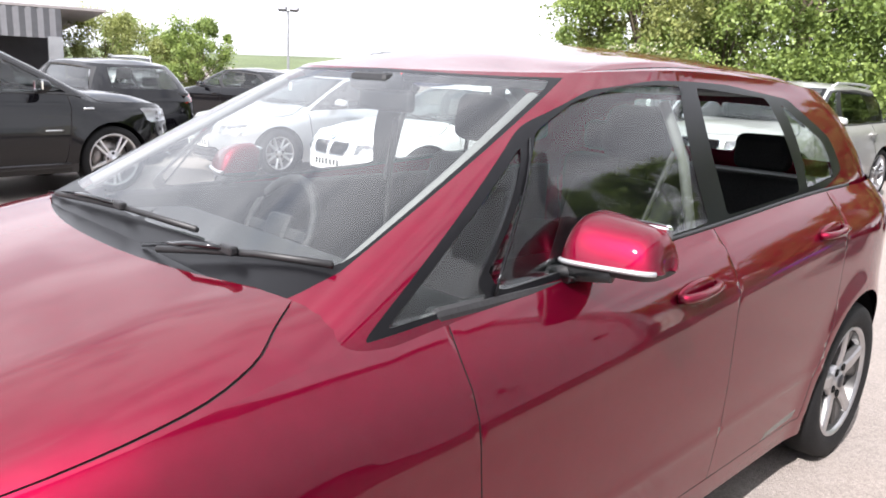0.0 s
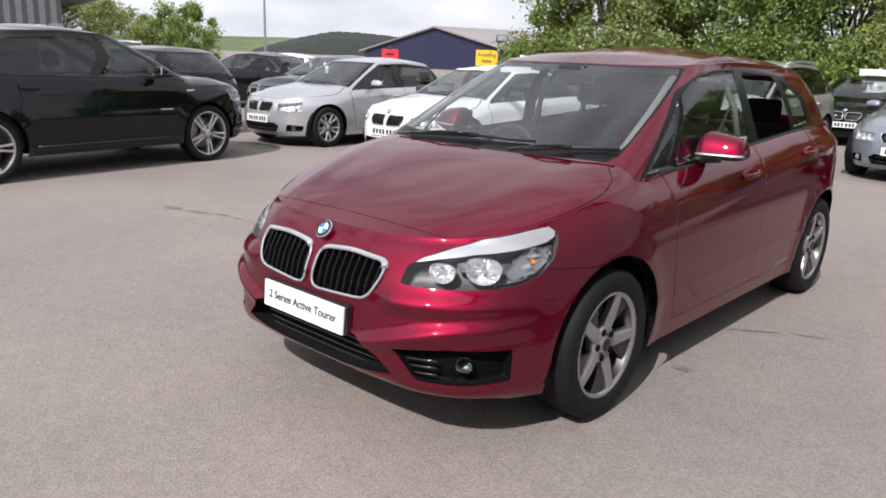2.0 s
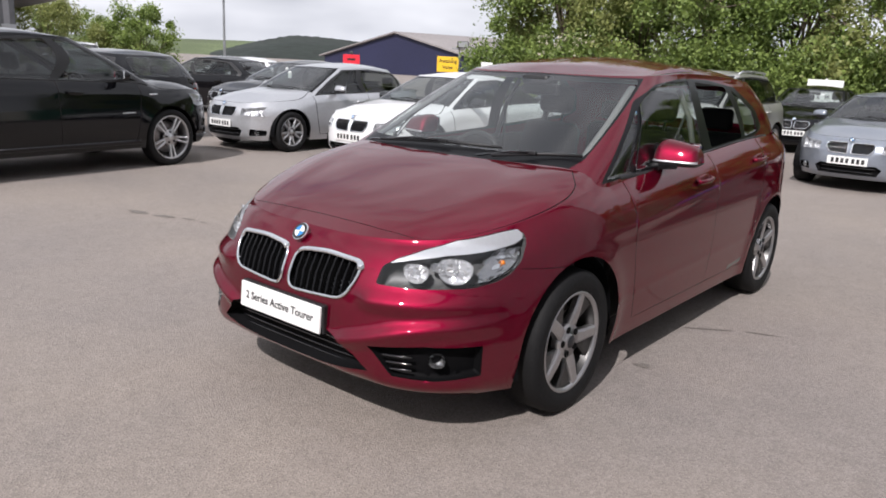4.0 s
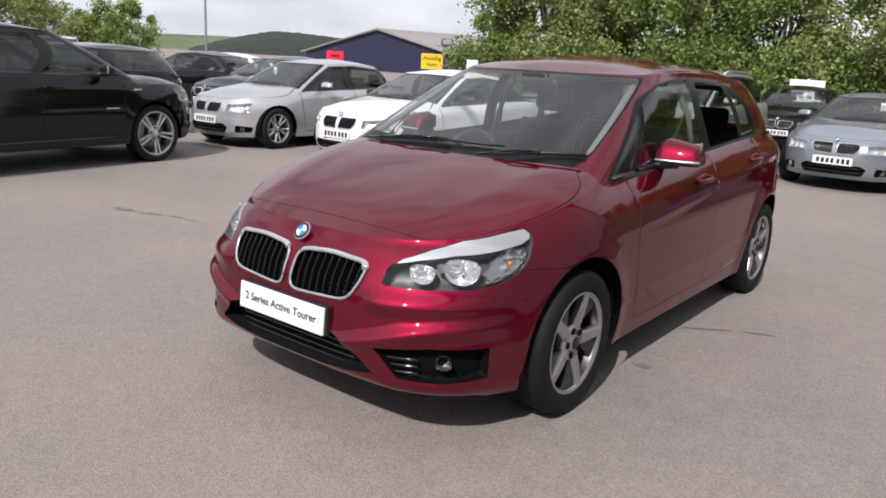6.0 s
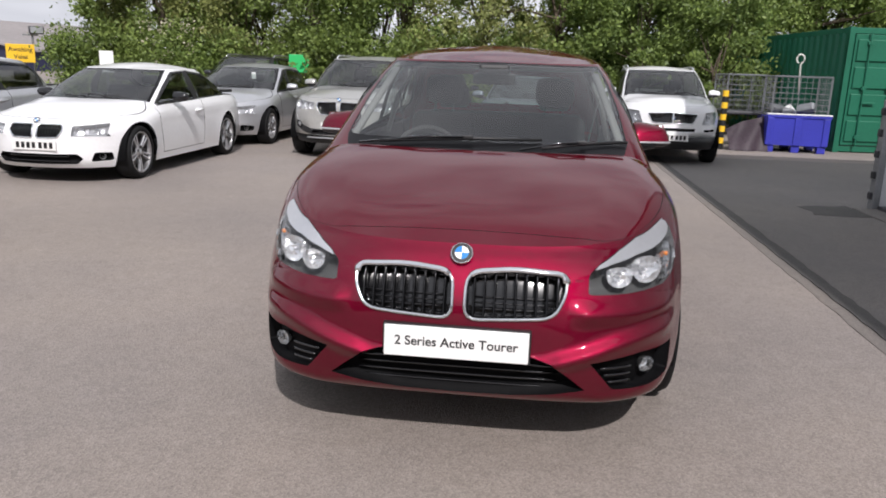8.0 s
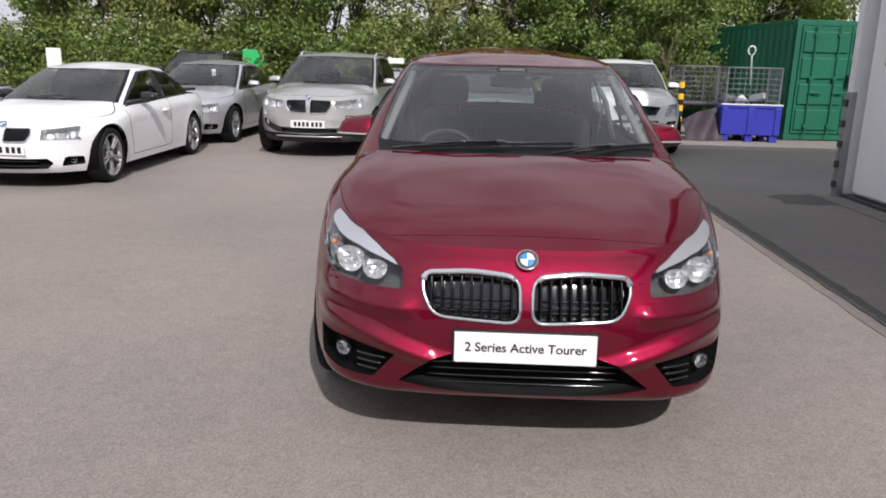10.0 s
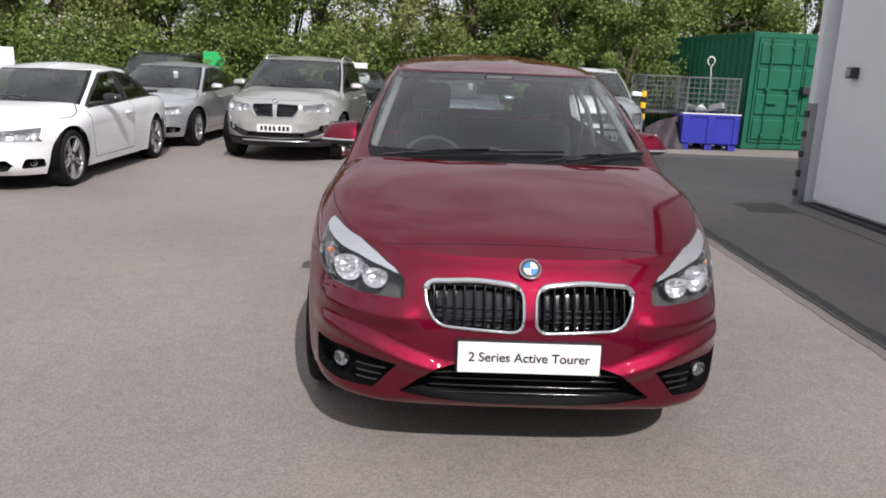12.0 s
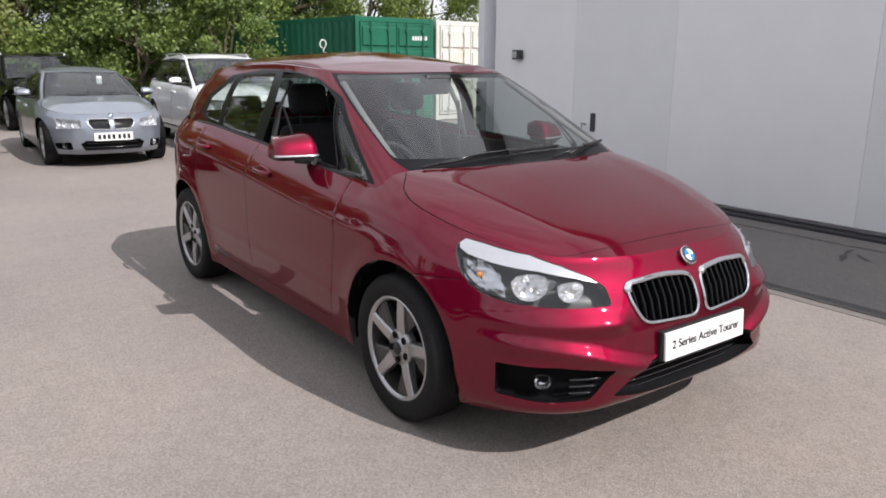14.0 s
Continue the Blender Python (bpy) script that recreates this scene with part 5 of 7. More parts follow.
def wide_grille(S, hz):
    """The front of the white off-roader: one wide grille, tall lamps, dark bumper foot."""
    lz = hz - 0.13
    S = dict(S)
    S["kidney"] = [("f", 0.004, lz - 0.08), ("f", 0.32, lz - 0.08), ("f", 0.40, lz + 0.07), ("f", 0.004, lz + 0.09)]
    S["lamp"] = [("f", 0.47, lz - 0.095), ("f", 0.72, lz - 0.10), ("s", -0.44, lz - 0.06), ("s", -0.38, lz + 0.06), ("f", 0.72, lz + 0.11), ("f", 0.54, lz + 0.10)]
    S["brow"] = [("f", 0.54, lz + 0.085), ("f", 0.70, lz + 0.095), ("f", 0.70, lz + 0.10), ("f", 0.54, lz + 0.092)]
    S["bowls"] = [("f", 0.60, lz, 0.06, None), ("f", 0.74, lz + 0.01, 0.05, None)]
    S["clad"] = (0.22, 0.17)
    S["band"], S["skid"] = None, None
    S["fog"] = [("f", 0.52, 0.555), ("f", 0.72, 0.555), ("f", 0.72, 0.595), ("f", 0.52, 0.595)]
    S["foglamp"] = ("f", 0.66, 0.575, 0.014)
    S["intake"] = [("f", 0.0, 0.56), ("f", 0.36, 0.56), ("f", 0.37, 0.61), ("f", 0.0, 0.61)]
    S["slatz"] = (0.575, 0.595)
    S["badge"] = (-0.80, lz, 0)
    S["platez"] = 0.46
    return S


# ---- ground ----
def slab(name, outline, z0, z1, mat, label, category, kind="structure"):
    bm = bmesh.new()
    lo = [bm.verts.new((x, y, z0)) for x, y in outline]
    hi = [bm.verts.new((x, y, z1)) for x, y in outline]
    bm.faces.new(hi)
    n = len(lo)
    for i in range(n):
        bm.faces.new((lo[i], lo[(i + 1) % n], hi[(i + 1) % n], hi[i]))
    bmesh.ops.recalc_face_normals(bm, faces=bm.faces)
    return tagged(part(name, bm, mat), label, category, kind=kind)


def asphalt(name, colour, stain):
    m = bpy.data.materials.new(name)
    m.use_nodes = True
    n, l = m.node_tree.nodes, m.node_tree.links
    p = n["Principled BSDF"]
    p.inputs["Roughness"].default_value = 0.88
    at = n.new("ShaderNodeTexCoord")

    def noise_(scale, detail, rough=0.6):
        t = n.new("ShaderNodeTexNoise")
        t.inputs["Scale"].default_value, t.inputs["Detail"].default_value, t.inputs["Roughness"].default_value = scale, detail, rough
        l.new(at.outputs["Object"], t.inputs["Vector"])
        return t.outputs["Fac"]

    def ranged(src, a, b, c, d):
        r = n.new("ShaderNodeMapRange")
        for k, v in (("From Min", a), ("From Max", b), ("To Min", c), ("To Max", d)):
            r.inputs[k].default_value = v
        l.new(src, r.inputs["Value"])
        return r.outputs["Result"]

    def times(a, b):
        t = n.new("ShaderNodeMath")
        t.operation = "MULTIPLY"
        l.new(a, t.inputs[0])
        l.new(b, t.inputs[1])
        return t.outputs["Value"]
    chips = n.new("ShaderNodeTexVoronoi")
    chips.inputs["Scale"].default_value = 130
    l.new(at.outputs["Object"], chips.inputs["Vector"])
    bw = n.new("ShaderNodeRGBToBW")
    l.new(chips.outputs["Color"], bw.inputs["Color"])
    f = times(ranged(bw.outputs["Val"], 0.1, 0.9, 0.79, 1.22), ranged(noise_(260, 3), 0.3, 0.7, 0.86, 1.14))
    f = times(f, ranged(noise_(0.45, 5), 0.3, 0.7, 0.86, 1.12))
    f = times(f, ranged(noise_(3.0, 6, 0.7), 0.62, 0.78, 1.0, stain))
    sc = n.new("ShaderNodeVectorMath")
    sc.operation = "SCALE"
    tint = n.new("ShaderNodeMix")
    tint.data_type = "RGBA"
    tint.inputs["A"].default_value = (*colour, 1)
    tint.inputs["B"].default_value = (colour[0] * 1.0, colour[1] * 0.975, colour[2] * 0.92, 1)
    l.new(ranged(noise_(0.22, 6, 0.65), 0.40, 0.64, 0.0, 1.0), tint.inputs["Factor"])
    l.new(tint.outputs["Result"], sc.inputs[0])
    f = times(f, ranged(noise_(9.0, 5, 0.7), 0.35, 0.70, 0.93, 1.06))
    f = times(f, ranged(noise_(520, 1, 0.5), 0.66, 0.74, 1.0, 1.3))
    l.new(f, sc.inputs["Scale"])
    l.new(sc.outputs["Vector"], p.inputs["Base Color"])
    b = n.new("ShaderNodeBump")
    b.inputs["Strength"].default_value, b.inputs["Distance"].default_value = 0.5, 0.006
    l.new(chips.outputs["Distance"], b.inputs["Height"])
    l.new(b.outputs["Normal"], p.inputs["Normal"])
    return m


TARMAC = asphalt("worn_pale_asphalt", (0.246, 0.217, 0.200), 0.86)
# darker asphalt; part of the workshop's shade is in this tone
DARKTAR = asphalt("dark_shaded_asphalt", (0.172, 0.162, 0.154), 0.9)
TARJOINT = asphalt("tarred_joint", (0.085, 0.082, 0.079), 0.8)
# for real stains, and for the shadow margin painted beside the strip
STAINSHADE = asphalt("stained_and_shaded_asphalt", (0.172, 0.155, 0.142), 0.9)
FIELD = material("far_grass", (0.105, 0.135, 0.06), 0.95, 0, 0.25, 0.4, big=0.3)
bm = bmesh.new()
bmesh.ops.create_grid(bm, x_segments=8, y_segments=8, size=1500)
tagged(part("ground", bm, TARMAC), "worn pale grey asphalt car park", "ground", kind="structure")
EDGE = [(2.05, -14), (2.21, -5.0), (2.283, -1.0), (2.323, 1.2), (2.373, 4.0), (2.427, 7.0), (2.467, 9.2), (2.496, 10.8)]
slab("road", EDGE[::-1] + [(2.05, -14.1), (6.9, -14.1), (6.9, 11.1), (4.6, 10.95)], -0.05, 0.006, DARKTAR, "strip of grey asphalt beside the building", "road")
rj = np.random.default_rng(12)
line = dense(EDGE, 0.12, False)
# penumbra of the workshop's shadow, laid down as a darker band
slab("shadow_margin", [(x - 0.125 + rj.uniform(-0.008, 0.008), y) for x, y in line] + [(x + 0.02, y) for x, y in line[::-1]], -0.05, 0.004, STAINSHADE, "soft dark stained margin along the asphalt strip", "road edge")
slab("road_joint", [(x - 0.035 + rj.uniform(-0.008, 0.008), y) for x, y in line] + [(x + 0.085 + rj.uniform(-0.014, 0.014), y) for x, y in line[::-1]], -0.05, 0.010, TARJOINT, "dark ragged tarred joint along the asphalt strip", "road joint")

# stains and cracks on the asphalt
def blot(seed, x, y, rx, ry, turn, mat, n=22):
    rng = np.random.default_rng(seed)
    pts = []
    for i in range(n):
        a = 2 * math.pi * i / n
        k = rng.uniform(0.55, 1.15)
        pts.append(Vector((rx * k * math.cos(a), ry * k * math.sin(a), 0)))
    me = mesh_of("stain", [(0, 0, 0)] + pts, [(0, i + 1, (i + 1) % n + 1) for i in range(n)], mat, False)
    return tagged(put("stain", me, m=pose(x, y, 0.004, 0, 0, turn)), "dark damp stain on the asphalt", "stain", "stains on the asphalt", kind="structure")


for i, (x, y, rx, ry, a) in enumerate(((-4.15, 0.74, 0.15, 0.055, 10), (-3.86, 0.82, 0.12, 0.05, 20), (-3.62, 0.93, 0.10, 0.02, 15), (-3.42, 0.95, 0.06, 0.018, 12), (0.92, 1.58, 0.16, 0.012, 35), (1.2, 1.75, 0.12, 0.010, 20),
                                       (0.9, 0.75, 0.05, 0.03, 0))):
    blot(i, x, y, rx, ry, a, STAINSHADE)

slab("stain", [(3.36, 5.60), (3.42, 5.30), (3.36, 5.08), (3.75, 5.05), (3.98, 5.09), (3.98, 5.84), (3.8, 5.72), (3.6, 5.74)], -0.02, 0.0095, TARJOINT, "dark tarred patch before the sliding door", "stain")
for i, (x, y, rx, ry, a) in enumerate(((3.55, 0.24, 0.16, 0.03, 20), (3.66, 0.13, 0.13, 0.025, 50), (3.78, 0.30, 0.14, 0.02, 10))):
    blot(30 + i, x, y, rx, ry, a, TARJOINT).location.z = 0.0095

# ---- the red car ----
S = hero_shape()
hero, hero_shell, hero_on = build_car("compact_car", S, RED, Matrix(), "glossy dark red metallic compact car with lowered windows, parked", hero=True, wheels="hero", step=0.032)

pl = part("show_plate", box_bm((-0.255, -0.006, -0.0555), (0.255, 0.006, 0.0555), 0.004), PLATEWHITE, hero, "white show plate with dark lettering")
pl.matrix_basis = pose(0, -0.902, 0.476, -4)
part("plate_holder", box_bm((-0.262, -0.895, 0.417), (0.262, -0.84, 0.536), 0.006), BLACK, hero, "black plate holder")


def lettering(text, size, mat, parent, m):
    cu = bpy.data.curves.new("lettering", "FONT")
    cu.body, cu.size, cu.align_x, cu.align_y, cu.extrude = text, size, "CENTER", "CENTER", 0.0006
    cu.offset = size * 0.014
    tmp = new("lettering", cu)
    me = bpy.data.meshes.new_from_object(tmp.evaluated_get(bpy.context.evaluated_depsgraph_get()))
    bpy.data.objects.remove(tmp)
    me.materials.clear()
    me.materials.append(mat)
    return put("lettering", me, parent, "", m)


lettering("2 Series Active Tourer", 0.047, INK, pl, pose(0, -0.0072, 0.002, 90))

# wipers along the foot of the windscreen
for A_, B_, k_ in (((-0.50, 0.190, 1.070), (0.275, 0.238, 1.100), 0.55), ((0.275, 0.150, 1.068), (0.680, 0.305, 1.100), 0.46)):
    A_, B_ = Vector(A_), Vector(B_)
    K_ = A_.lerp(B_, k_) + Vector((0, -0.008, 0.016))
    v, f = tube([A_, A_.lerp(B_, 0.3) + Vector((0, 0, 0.006)), A_.lerp(B_, 0.6) + Vector((0, 0, 0.008)), B_], 0.006, n=8, flat=1.3)
    wp = put("wiper", mesh_of("wiper", v, f, BLACK), hero, "black windscreen wiper blade")
    v, f = tube([A_ + Vector((-0.10, 0.012, -0.012)), A_.lerp(K_, 0.5) + Vector((0, -0.008, 0.012)), K_], 0.0055, n=8)
    put("wiper_arm", mesh_of("wiper_arm", v, f, GLOSSBLACK), wp)
    part("wiper_joint", box_bm(K_ - Vector((0.024, 0.010, 0.012)), K_ + Vector((0.024, 0.010, 0.008)), 0.005), BLACK, wp)
# fog lamp slats
for sx in (1, -1):
    for z in (0.338, 0.365, 0.392):
        pts = []
        for x in np.linspace(0.515 + (0.392 - z) * 0.6, 0.63, 6):
            p, n = hero_on("f", x, z, 0.012)
            pts.append((p.x * sx, p.y, p.z))
        v, f = tube(pts, 0.0055, n=6)
        put("fog_slat", mesh_of("fog_slat", v, f, GLOSSBLACK), hero)
# bright dividers behind the front quarter lights
for sx in (1, -1):
    pts = []
    for k in range(8):
        q, n = hero_on("s", 0.622 + 0.222 * k / 7, 1.015 + 0.300 * k / 7, -0.004, "up")
        pts.append((q.x * sx, q.y, q.z))
    v, f = tube(pts, 0.0035, n=6)
    put("window_divider", mesh_of("window_divider", v, f, DARKCHROME), hero, "slim bright-edged window divider")
# cabin trim
GREYTRIM = material("grey_pillar_trim", (0.07, 0.07, 0.068), 0.75, 0, 0.05, 60, big=0.06)
part("headliner", box_bm((-0.56, 1.05, 1.425), (0.56, 2.8, 1.445), 0.008), PALETRIM, hero, "pale grey headliner")
for sx in (1, -1):
    v, f = tube([(0.660 * sx, 0.345, 1.075), (0.612 * sx, 0.69, 1.25), (0.562 * sx, 0.985, 1.405)], 0.021, n=10, flat=0.7)
    put("pillar_trim", mesh_of("pillar_trim", v, f, PALETRIM), hero, "pale grey windscreen pillar trim")
    v, f = tube([(0.72 * sx, 1.58, 1.0), (0.655 * sx, 1.59, 1.24), (0.565 * sx, 1.60, 1.40)], 0.017, n=8)
    put("pillar_trim", mesh_of("pillar_trim", v, f, PALETRIM), hero, "pale centre pillar trim")
    v, f = tube([(0.64 * sx, 1.56, 1.26), (0.60 * sx, 1.50, 1.05), (0.55 * sx, 1.45, 0.80)], 0.016, n=6, flat=0.3)
    put("seat_belt", mesh_of("seat_belt", v, f, GREYTRIM), hero)
part("sensor_pod", box_bm((-0.09, 0.90, 1.395), (0.09, 0.98, 1.45), 0.02), BLACK, hero)

# ---- parked cars ----
suv = car_shape(L=4.65, W=1.88, H=1.66, wb=2.81, fo=0.86, hz=0.95, belt=1.07, cowl=0.30, ws_top=1.12, roof_end=2.95, back_base=3.45, tr=0.365, z0=0.26, boot=False, doors=(0.48, 1.50, 2.45), box=0.05)
suv_white = car_shape(L=4.65, W=1.75, H=1.63, wb=2.81, fo=0.86, hz=0.95, belt=1.07, cowl=0.30, ws_top=1.12, roof_end=2.95, back_base=3.45, tr=0.365, z0=0.26, boot=False, doors=(0.48, 1.50, 2.45), box=0.05)
coupe = car_shape(L=4.58, W=1.78, H=1.375, wb=2.76, fo=0.76, hz=0.71, belt=0.87, cowl=0.40, ws_top=1.28, roof_end=2.50, back_base=3.30, tr=0.32, z0=0.18, doors=(0.50, 1.85, 0))
saloon = car_shape(L=4.55, W=1.81, H=1.43, wb=2.79, fo=0.77, hz=0.73, belt=0.92, cowl=0.38, ws_top=1.25, roof_end=2.55, back_base=3.15, tr=0.325, z0=0.19, doors=(0.50, 1.55, 2.45))
hatch = car_shape(L=4.24, W=1.75, H=1.42, wb=2.66, fo=0.74, hz=0.73, belt=0.91, cowl=0.40, ws_top=1.22, roof_end=2.7, back_base=3.15, tr=0.32, z0=0.18, boot=False, doors=(0.50, 1.75, 0))
coupe["mirmat"] = GLOSSBLACK
coupe["intake"] = [("f", 0.0, 0.225), ("f", 0.44, 0.232), ("f", 0.50, 0.29), ("f", 0.45, 0.345), ("f", 0.0, 0.345)]
coupe["fog"] = [("f", 0.56, 0.255), ("f", 0.73, 0.265), ("f", 0.73, 0.355), ("f", 0.60, 0.36)]
coupe["foglamp"], coupe["slatz"], coupe["platez"] = ("f", 0.66, 0.310, 0.036), (0.26, 0.315), 0.44
hatch["cards"] = [(-0.30, 1.19, 0.04)]
saloon_blue = car_shape(L=4.55, W=1.72, H=1.40, wb=2.79, fo=0.77, hz=0.73, belt=0.92, cowl=0.38, ws_top=1.25, roof_end=2.55, back_base=3.15, tr=0.325, z0=0.19, doors=(0.50, 1.55, 2.45))
saloon_blue["cards"] = saloon["cards"] = [(0.20, 1.20, 0.04)]
estate = car_shape(L=4.85, W=1.84, H=1.48, wb=2.90, fo=0.80, hz=0.74, belt=0.95, cowl=0.38, ws_top=1.22, roof_end=3.38, back_base=3.95, tr=0.325, z0=0.20, boot=False, doors=(0.50, 1.55, 2.45))
estate["tlamp"] = [("s", 3.75, 0.86), ("r", 0.55, 0.84), ("r", 0.55, 0.98), ("s", 3.70, 0.99)]
suv_low = car_shape(L=4.65, W=1.88, H=1.62, wb=2.81, fo=0.86, hz=0.915, belt=1.045, cowl=0.30, ws_top=1.12, roof_end=2.95, back_base=3.45, tr=0.365, z0=0.25, boot=False, doors=(0.48, 1.50, 2.45), box=0.05)
suv_plain = dict(car_shape(L=4.67, W=1.88, H=1.66, wb=2.81, fo=1.04, hz=0.94, belt=1.08, cowl=0.18, ws_top=1.14, roof_end=2.50, back_base=3.62, tr=0.37, z0=0.26, boot=False, doors=(0.48, 1.55, 2.45), box=0.05), rails=None)
PARKED = [
    ("suv", suv_plain, BLACKPAINT, (-7.63, 2.50, 189), "glossy black off-roader with silver alloy wheels", "pair"),
    ("hatchback", hatch, SILVERPAINT, (-7.95, 4.95, 2), "silver three-door hatchback parked in the row", "thin"),
    ("coupe", coupe, WHITEPAINT, (-5.31, 5.25, 1), "white two-door coupe with dark mirrors", "pair"),
    ("saloon", saloon, SILVERPAINT, (-5.3, 9.9, 0), "silver saloon behind the white coupe", "thin"),
    ("suv", suv_low, CHAMPAGNE, (-2.66, 8.75, -2), "beige-silver off-roader with black lower trim", "pair"),
    ("saloon", saloon_blue, BLUEPAINT, (0.12, 9.75, -2), "pale blue metallic saloon", "thin"),
    ("suv", wide_grille(suv_white, 0.90), WHITEPAINT, (2.58, 10.2, -2), "white off-roader with a wide grille and dark bumper foot", "pair"),
    ("suv", suv, BLACKPAINT, (0.5, 16.2, 2), "black off-roader near the trees", "pair"),
    ("saloon", saloon, BLACKPAINT, (-2.1, 14.9, 4), "black saloon near the white sign", "thin"),
    ("saloon", saloon, BLACKPAINT, (-11.6, 7.4, 2), "dark grey saloon in the row", "thin"),
    ("saloon", saloon, BLACKPAINT, (-16.6, 8.6, -75), "dark saloon in the far row", "thin"),
    ("estate_car", estate, BLACKPAINT, (-13.5, 4.25, -90), "black estate car parked crosswise, seen from the tail", "thin"),
    ("suv", suv, DARKPAINT, (-7.4, 15.4, 0), "dark off-roader behind the row", "thin"),
    ("hatchback", hatch, WHITEPAINT, (-20.5, 11.8, -60), "white car behind the dark saloons", "thin"),
    ("suv", suv, WHITEPAINT, (-24.2, 9.6, 65), "white off-roader with roof rails before the warehouse", "thin"),
]
for kind, shape, paint, (cx, cy, turn), label, wk in PARKED:
    car_, sh_, on_car = build_car(kind, shape, paint, pose(cx, cy, 0, 0, 0, turn), label, wheels=wk, step=0.075)
    if shape is suv_plain:
        for sx in (1, -1):
            for nm, y0_, y1_, z_, r_, mt in (("wing_badge", 0.56, 0.74, 0.71, 0.007, SATIN), ("side_marker", 0.20, 0.32, 0.93, 0.012, SATIN), ("sill_strip", 0.50, 2.30, 0.36, 0.012, ALLOYDARK)):
                pts = [on_car("s", y0_ + (y1_ - y0_) * k / 8, z_, -0.004)[0] for k in range(9)]
                v, f = tube([Vector((p.x * sx, p.y, p.z)) for p in pts], r_, n=6)
                put(nm, mesh_of(nm, v, f, mt), car_)


# ---- buildings ----
WALLPAINT = material("pale_grey_cladding", (0.72, 0.73, 0.75), 0.5, 0.1, 0.02, 8, big=0.04)
DOORPALE = material("pale_grey_door", (0.82, 0.825, 0.84), 0.40, 0.1, 0.015, 3, big=0.035)
DOORPAINT = material("light_grey_door", (0.76, 0.77, 0.79), 0.40, 0.1, 0.015, 3, big=0.035)
STEEL = material("galvanised_steel", (0.32, 0.33, 0.34), 0.45, 0.8, 0.12, 50, big=0.15)
DARKSTEEL = material("dark_steel", (0.06, 0.06, 0.065), 0.5, 0.5, 0.15, 50, big=0.15)
GREENSTEEL = material("green_container_paint", (0.008, 0.130, 0.072), 0.5, 0.1, 0.08, 20, big=0.15)
WHITESTEEL = material("dirty_white_container_paint", (0.66, 0.66, 0.60), 0.55, 0.1, 0.08, 20, big=0.15, mixed=(0.50, 0.42, 0.30))
BLUESHED = material("dark_blue_cladding", (0.020, 0.022, 0.060), 0.6, 0.1, 0.08, 4, big=0.1)
ROOFGREY = material("weathered_grey_roof", (0.25, 0.23, 0.225), 0.8, 0, 0.1, 3, big=0.15)
CRATEBLUE = material("blue_crate_plastic", (0.03, 0.035, 0.36), 0.5, 0, 0.1, 30, big=0.12)
SIGNRED = material("red_sign", (0.75, 0.02, 0.04), 0.5, 0, 0.04, 20, big=0.05)
SIGNYELLOW = material("yellow_sign", (0.85, 0.52, 0.02), 0.5, 0, 0.04, 20, big=0.05)
SIGNGREEN = material("green_sign", (0.02, 0.45, 0.12), 0.5, 0, 0.04, 20, big=0.05)
SIGNWHITE = material("white_sign", (0.82, 0.83, 0.81), 0.5, 0, 0.04, 20, big=0.05)
BARK = material("bark", (0.11, 0.085, 0.06), 0.9, 0, 0.3, 30, bump=0.6, big=0.3)

WX, WY = 4.3, 5.75
bld = tagged(new("workshop_building"), "pale grey steel-clad workshop with a large sliding door", "building", kind="structure")
part("wall", box_bm((WX + 0.12, -18, 0.0), (WX + 0.4, WY, 5.74)), WALLPAINT, bld)
part("wall", box_bm((WX + 0.4, WY - 0.3, 0.0), (WX + 12, WY, 5.74)), WALLPAINT, bld)
# unseen roof, height and skewed eave set so its shadow follows the strip
bm = box_bm((WX - 0.12, -18.2, 5.74), (WX + 12, WY + 0.03, 5.84))
for v in bm.verts:
    if v.co.y < 0 and v.co.x < WX + 1:
        v.co.x -= 0.43
part("roof", bm, ROOFGREY, bld)
y1 = WY - 0.2
for w in (1.50, 1.45, 2.06, 2.1, 2.1, 2.1, 2.1):
    part("door_panel", box_bm((WX + 0.03, y1 - w + 0.002, 0.10), (WX + 0.118, y1, 5.64), 0.0015), DOORPALE if w == 1.50 or w == 2.06 else DOORPAINT, bld, "light grey flat door panel")
    y1 -= w
part("floor_track", box_bm((WX - 0.05, -14, 0.004), (WX + 0.11, WY - 0.1, 0.055), 0.012), DARKSTEEL, bld, "dark steel floor track")
part("threshold", box_bm((WX - 0.32, -14, 0.002), (WX - 0.05, WY - 0.1, 0.020), 0.006), DARKTAR, bld)
part("corner_post", box_bm((WX - 0.092, WY - 0.10, 0.0), (WX + 0.118, WY + 0.024, 5.72), 0.01), WALLPAINT, bld, "pale corner channel")
bm = bmesh.new()
box_bm((WX - 0.108, WY - 0.108, 0.0), (WX - 0.03, WY + 0.03, 1.25), 0.01, bm=bm)
part("corner_guard", bm, STEEL, bld, "grey steel corner guard with dark buffers")
for i in range(5):
    part("buffer", box_bm((WX - 0.135, WY - 0.075, 0.12 + 0.24 * i), (WX - 0.098, WY + 0.005, 0.20 + 0.24 * i), 0.008), DARKSTEEL, bld, "dark rubber buffer")
lk = part("wall_lamp", box_bm((WX - 0.05, 4.98, 1.55), (WX + 0.03, 5.12, 1.67), 0.01), DARKSTEEL, bld, "small grey wall box")
part("lamp_cover", box_bm((WX - 0.062, 5.02, 1.57), (WX - 0.05, 5.105, 1.65), 0.004), SATIN, lk)
hd = part("door_latch", box_bm((WX + 0.012, 3.67, 0.71), (WX + 0.032, 3.74, 0.93), 0.008), DARKSTEEL, bld, "dark recessed door latch")
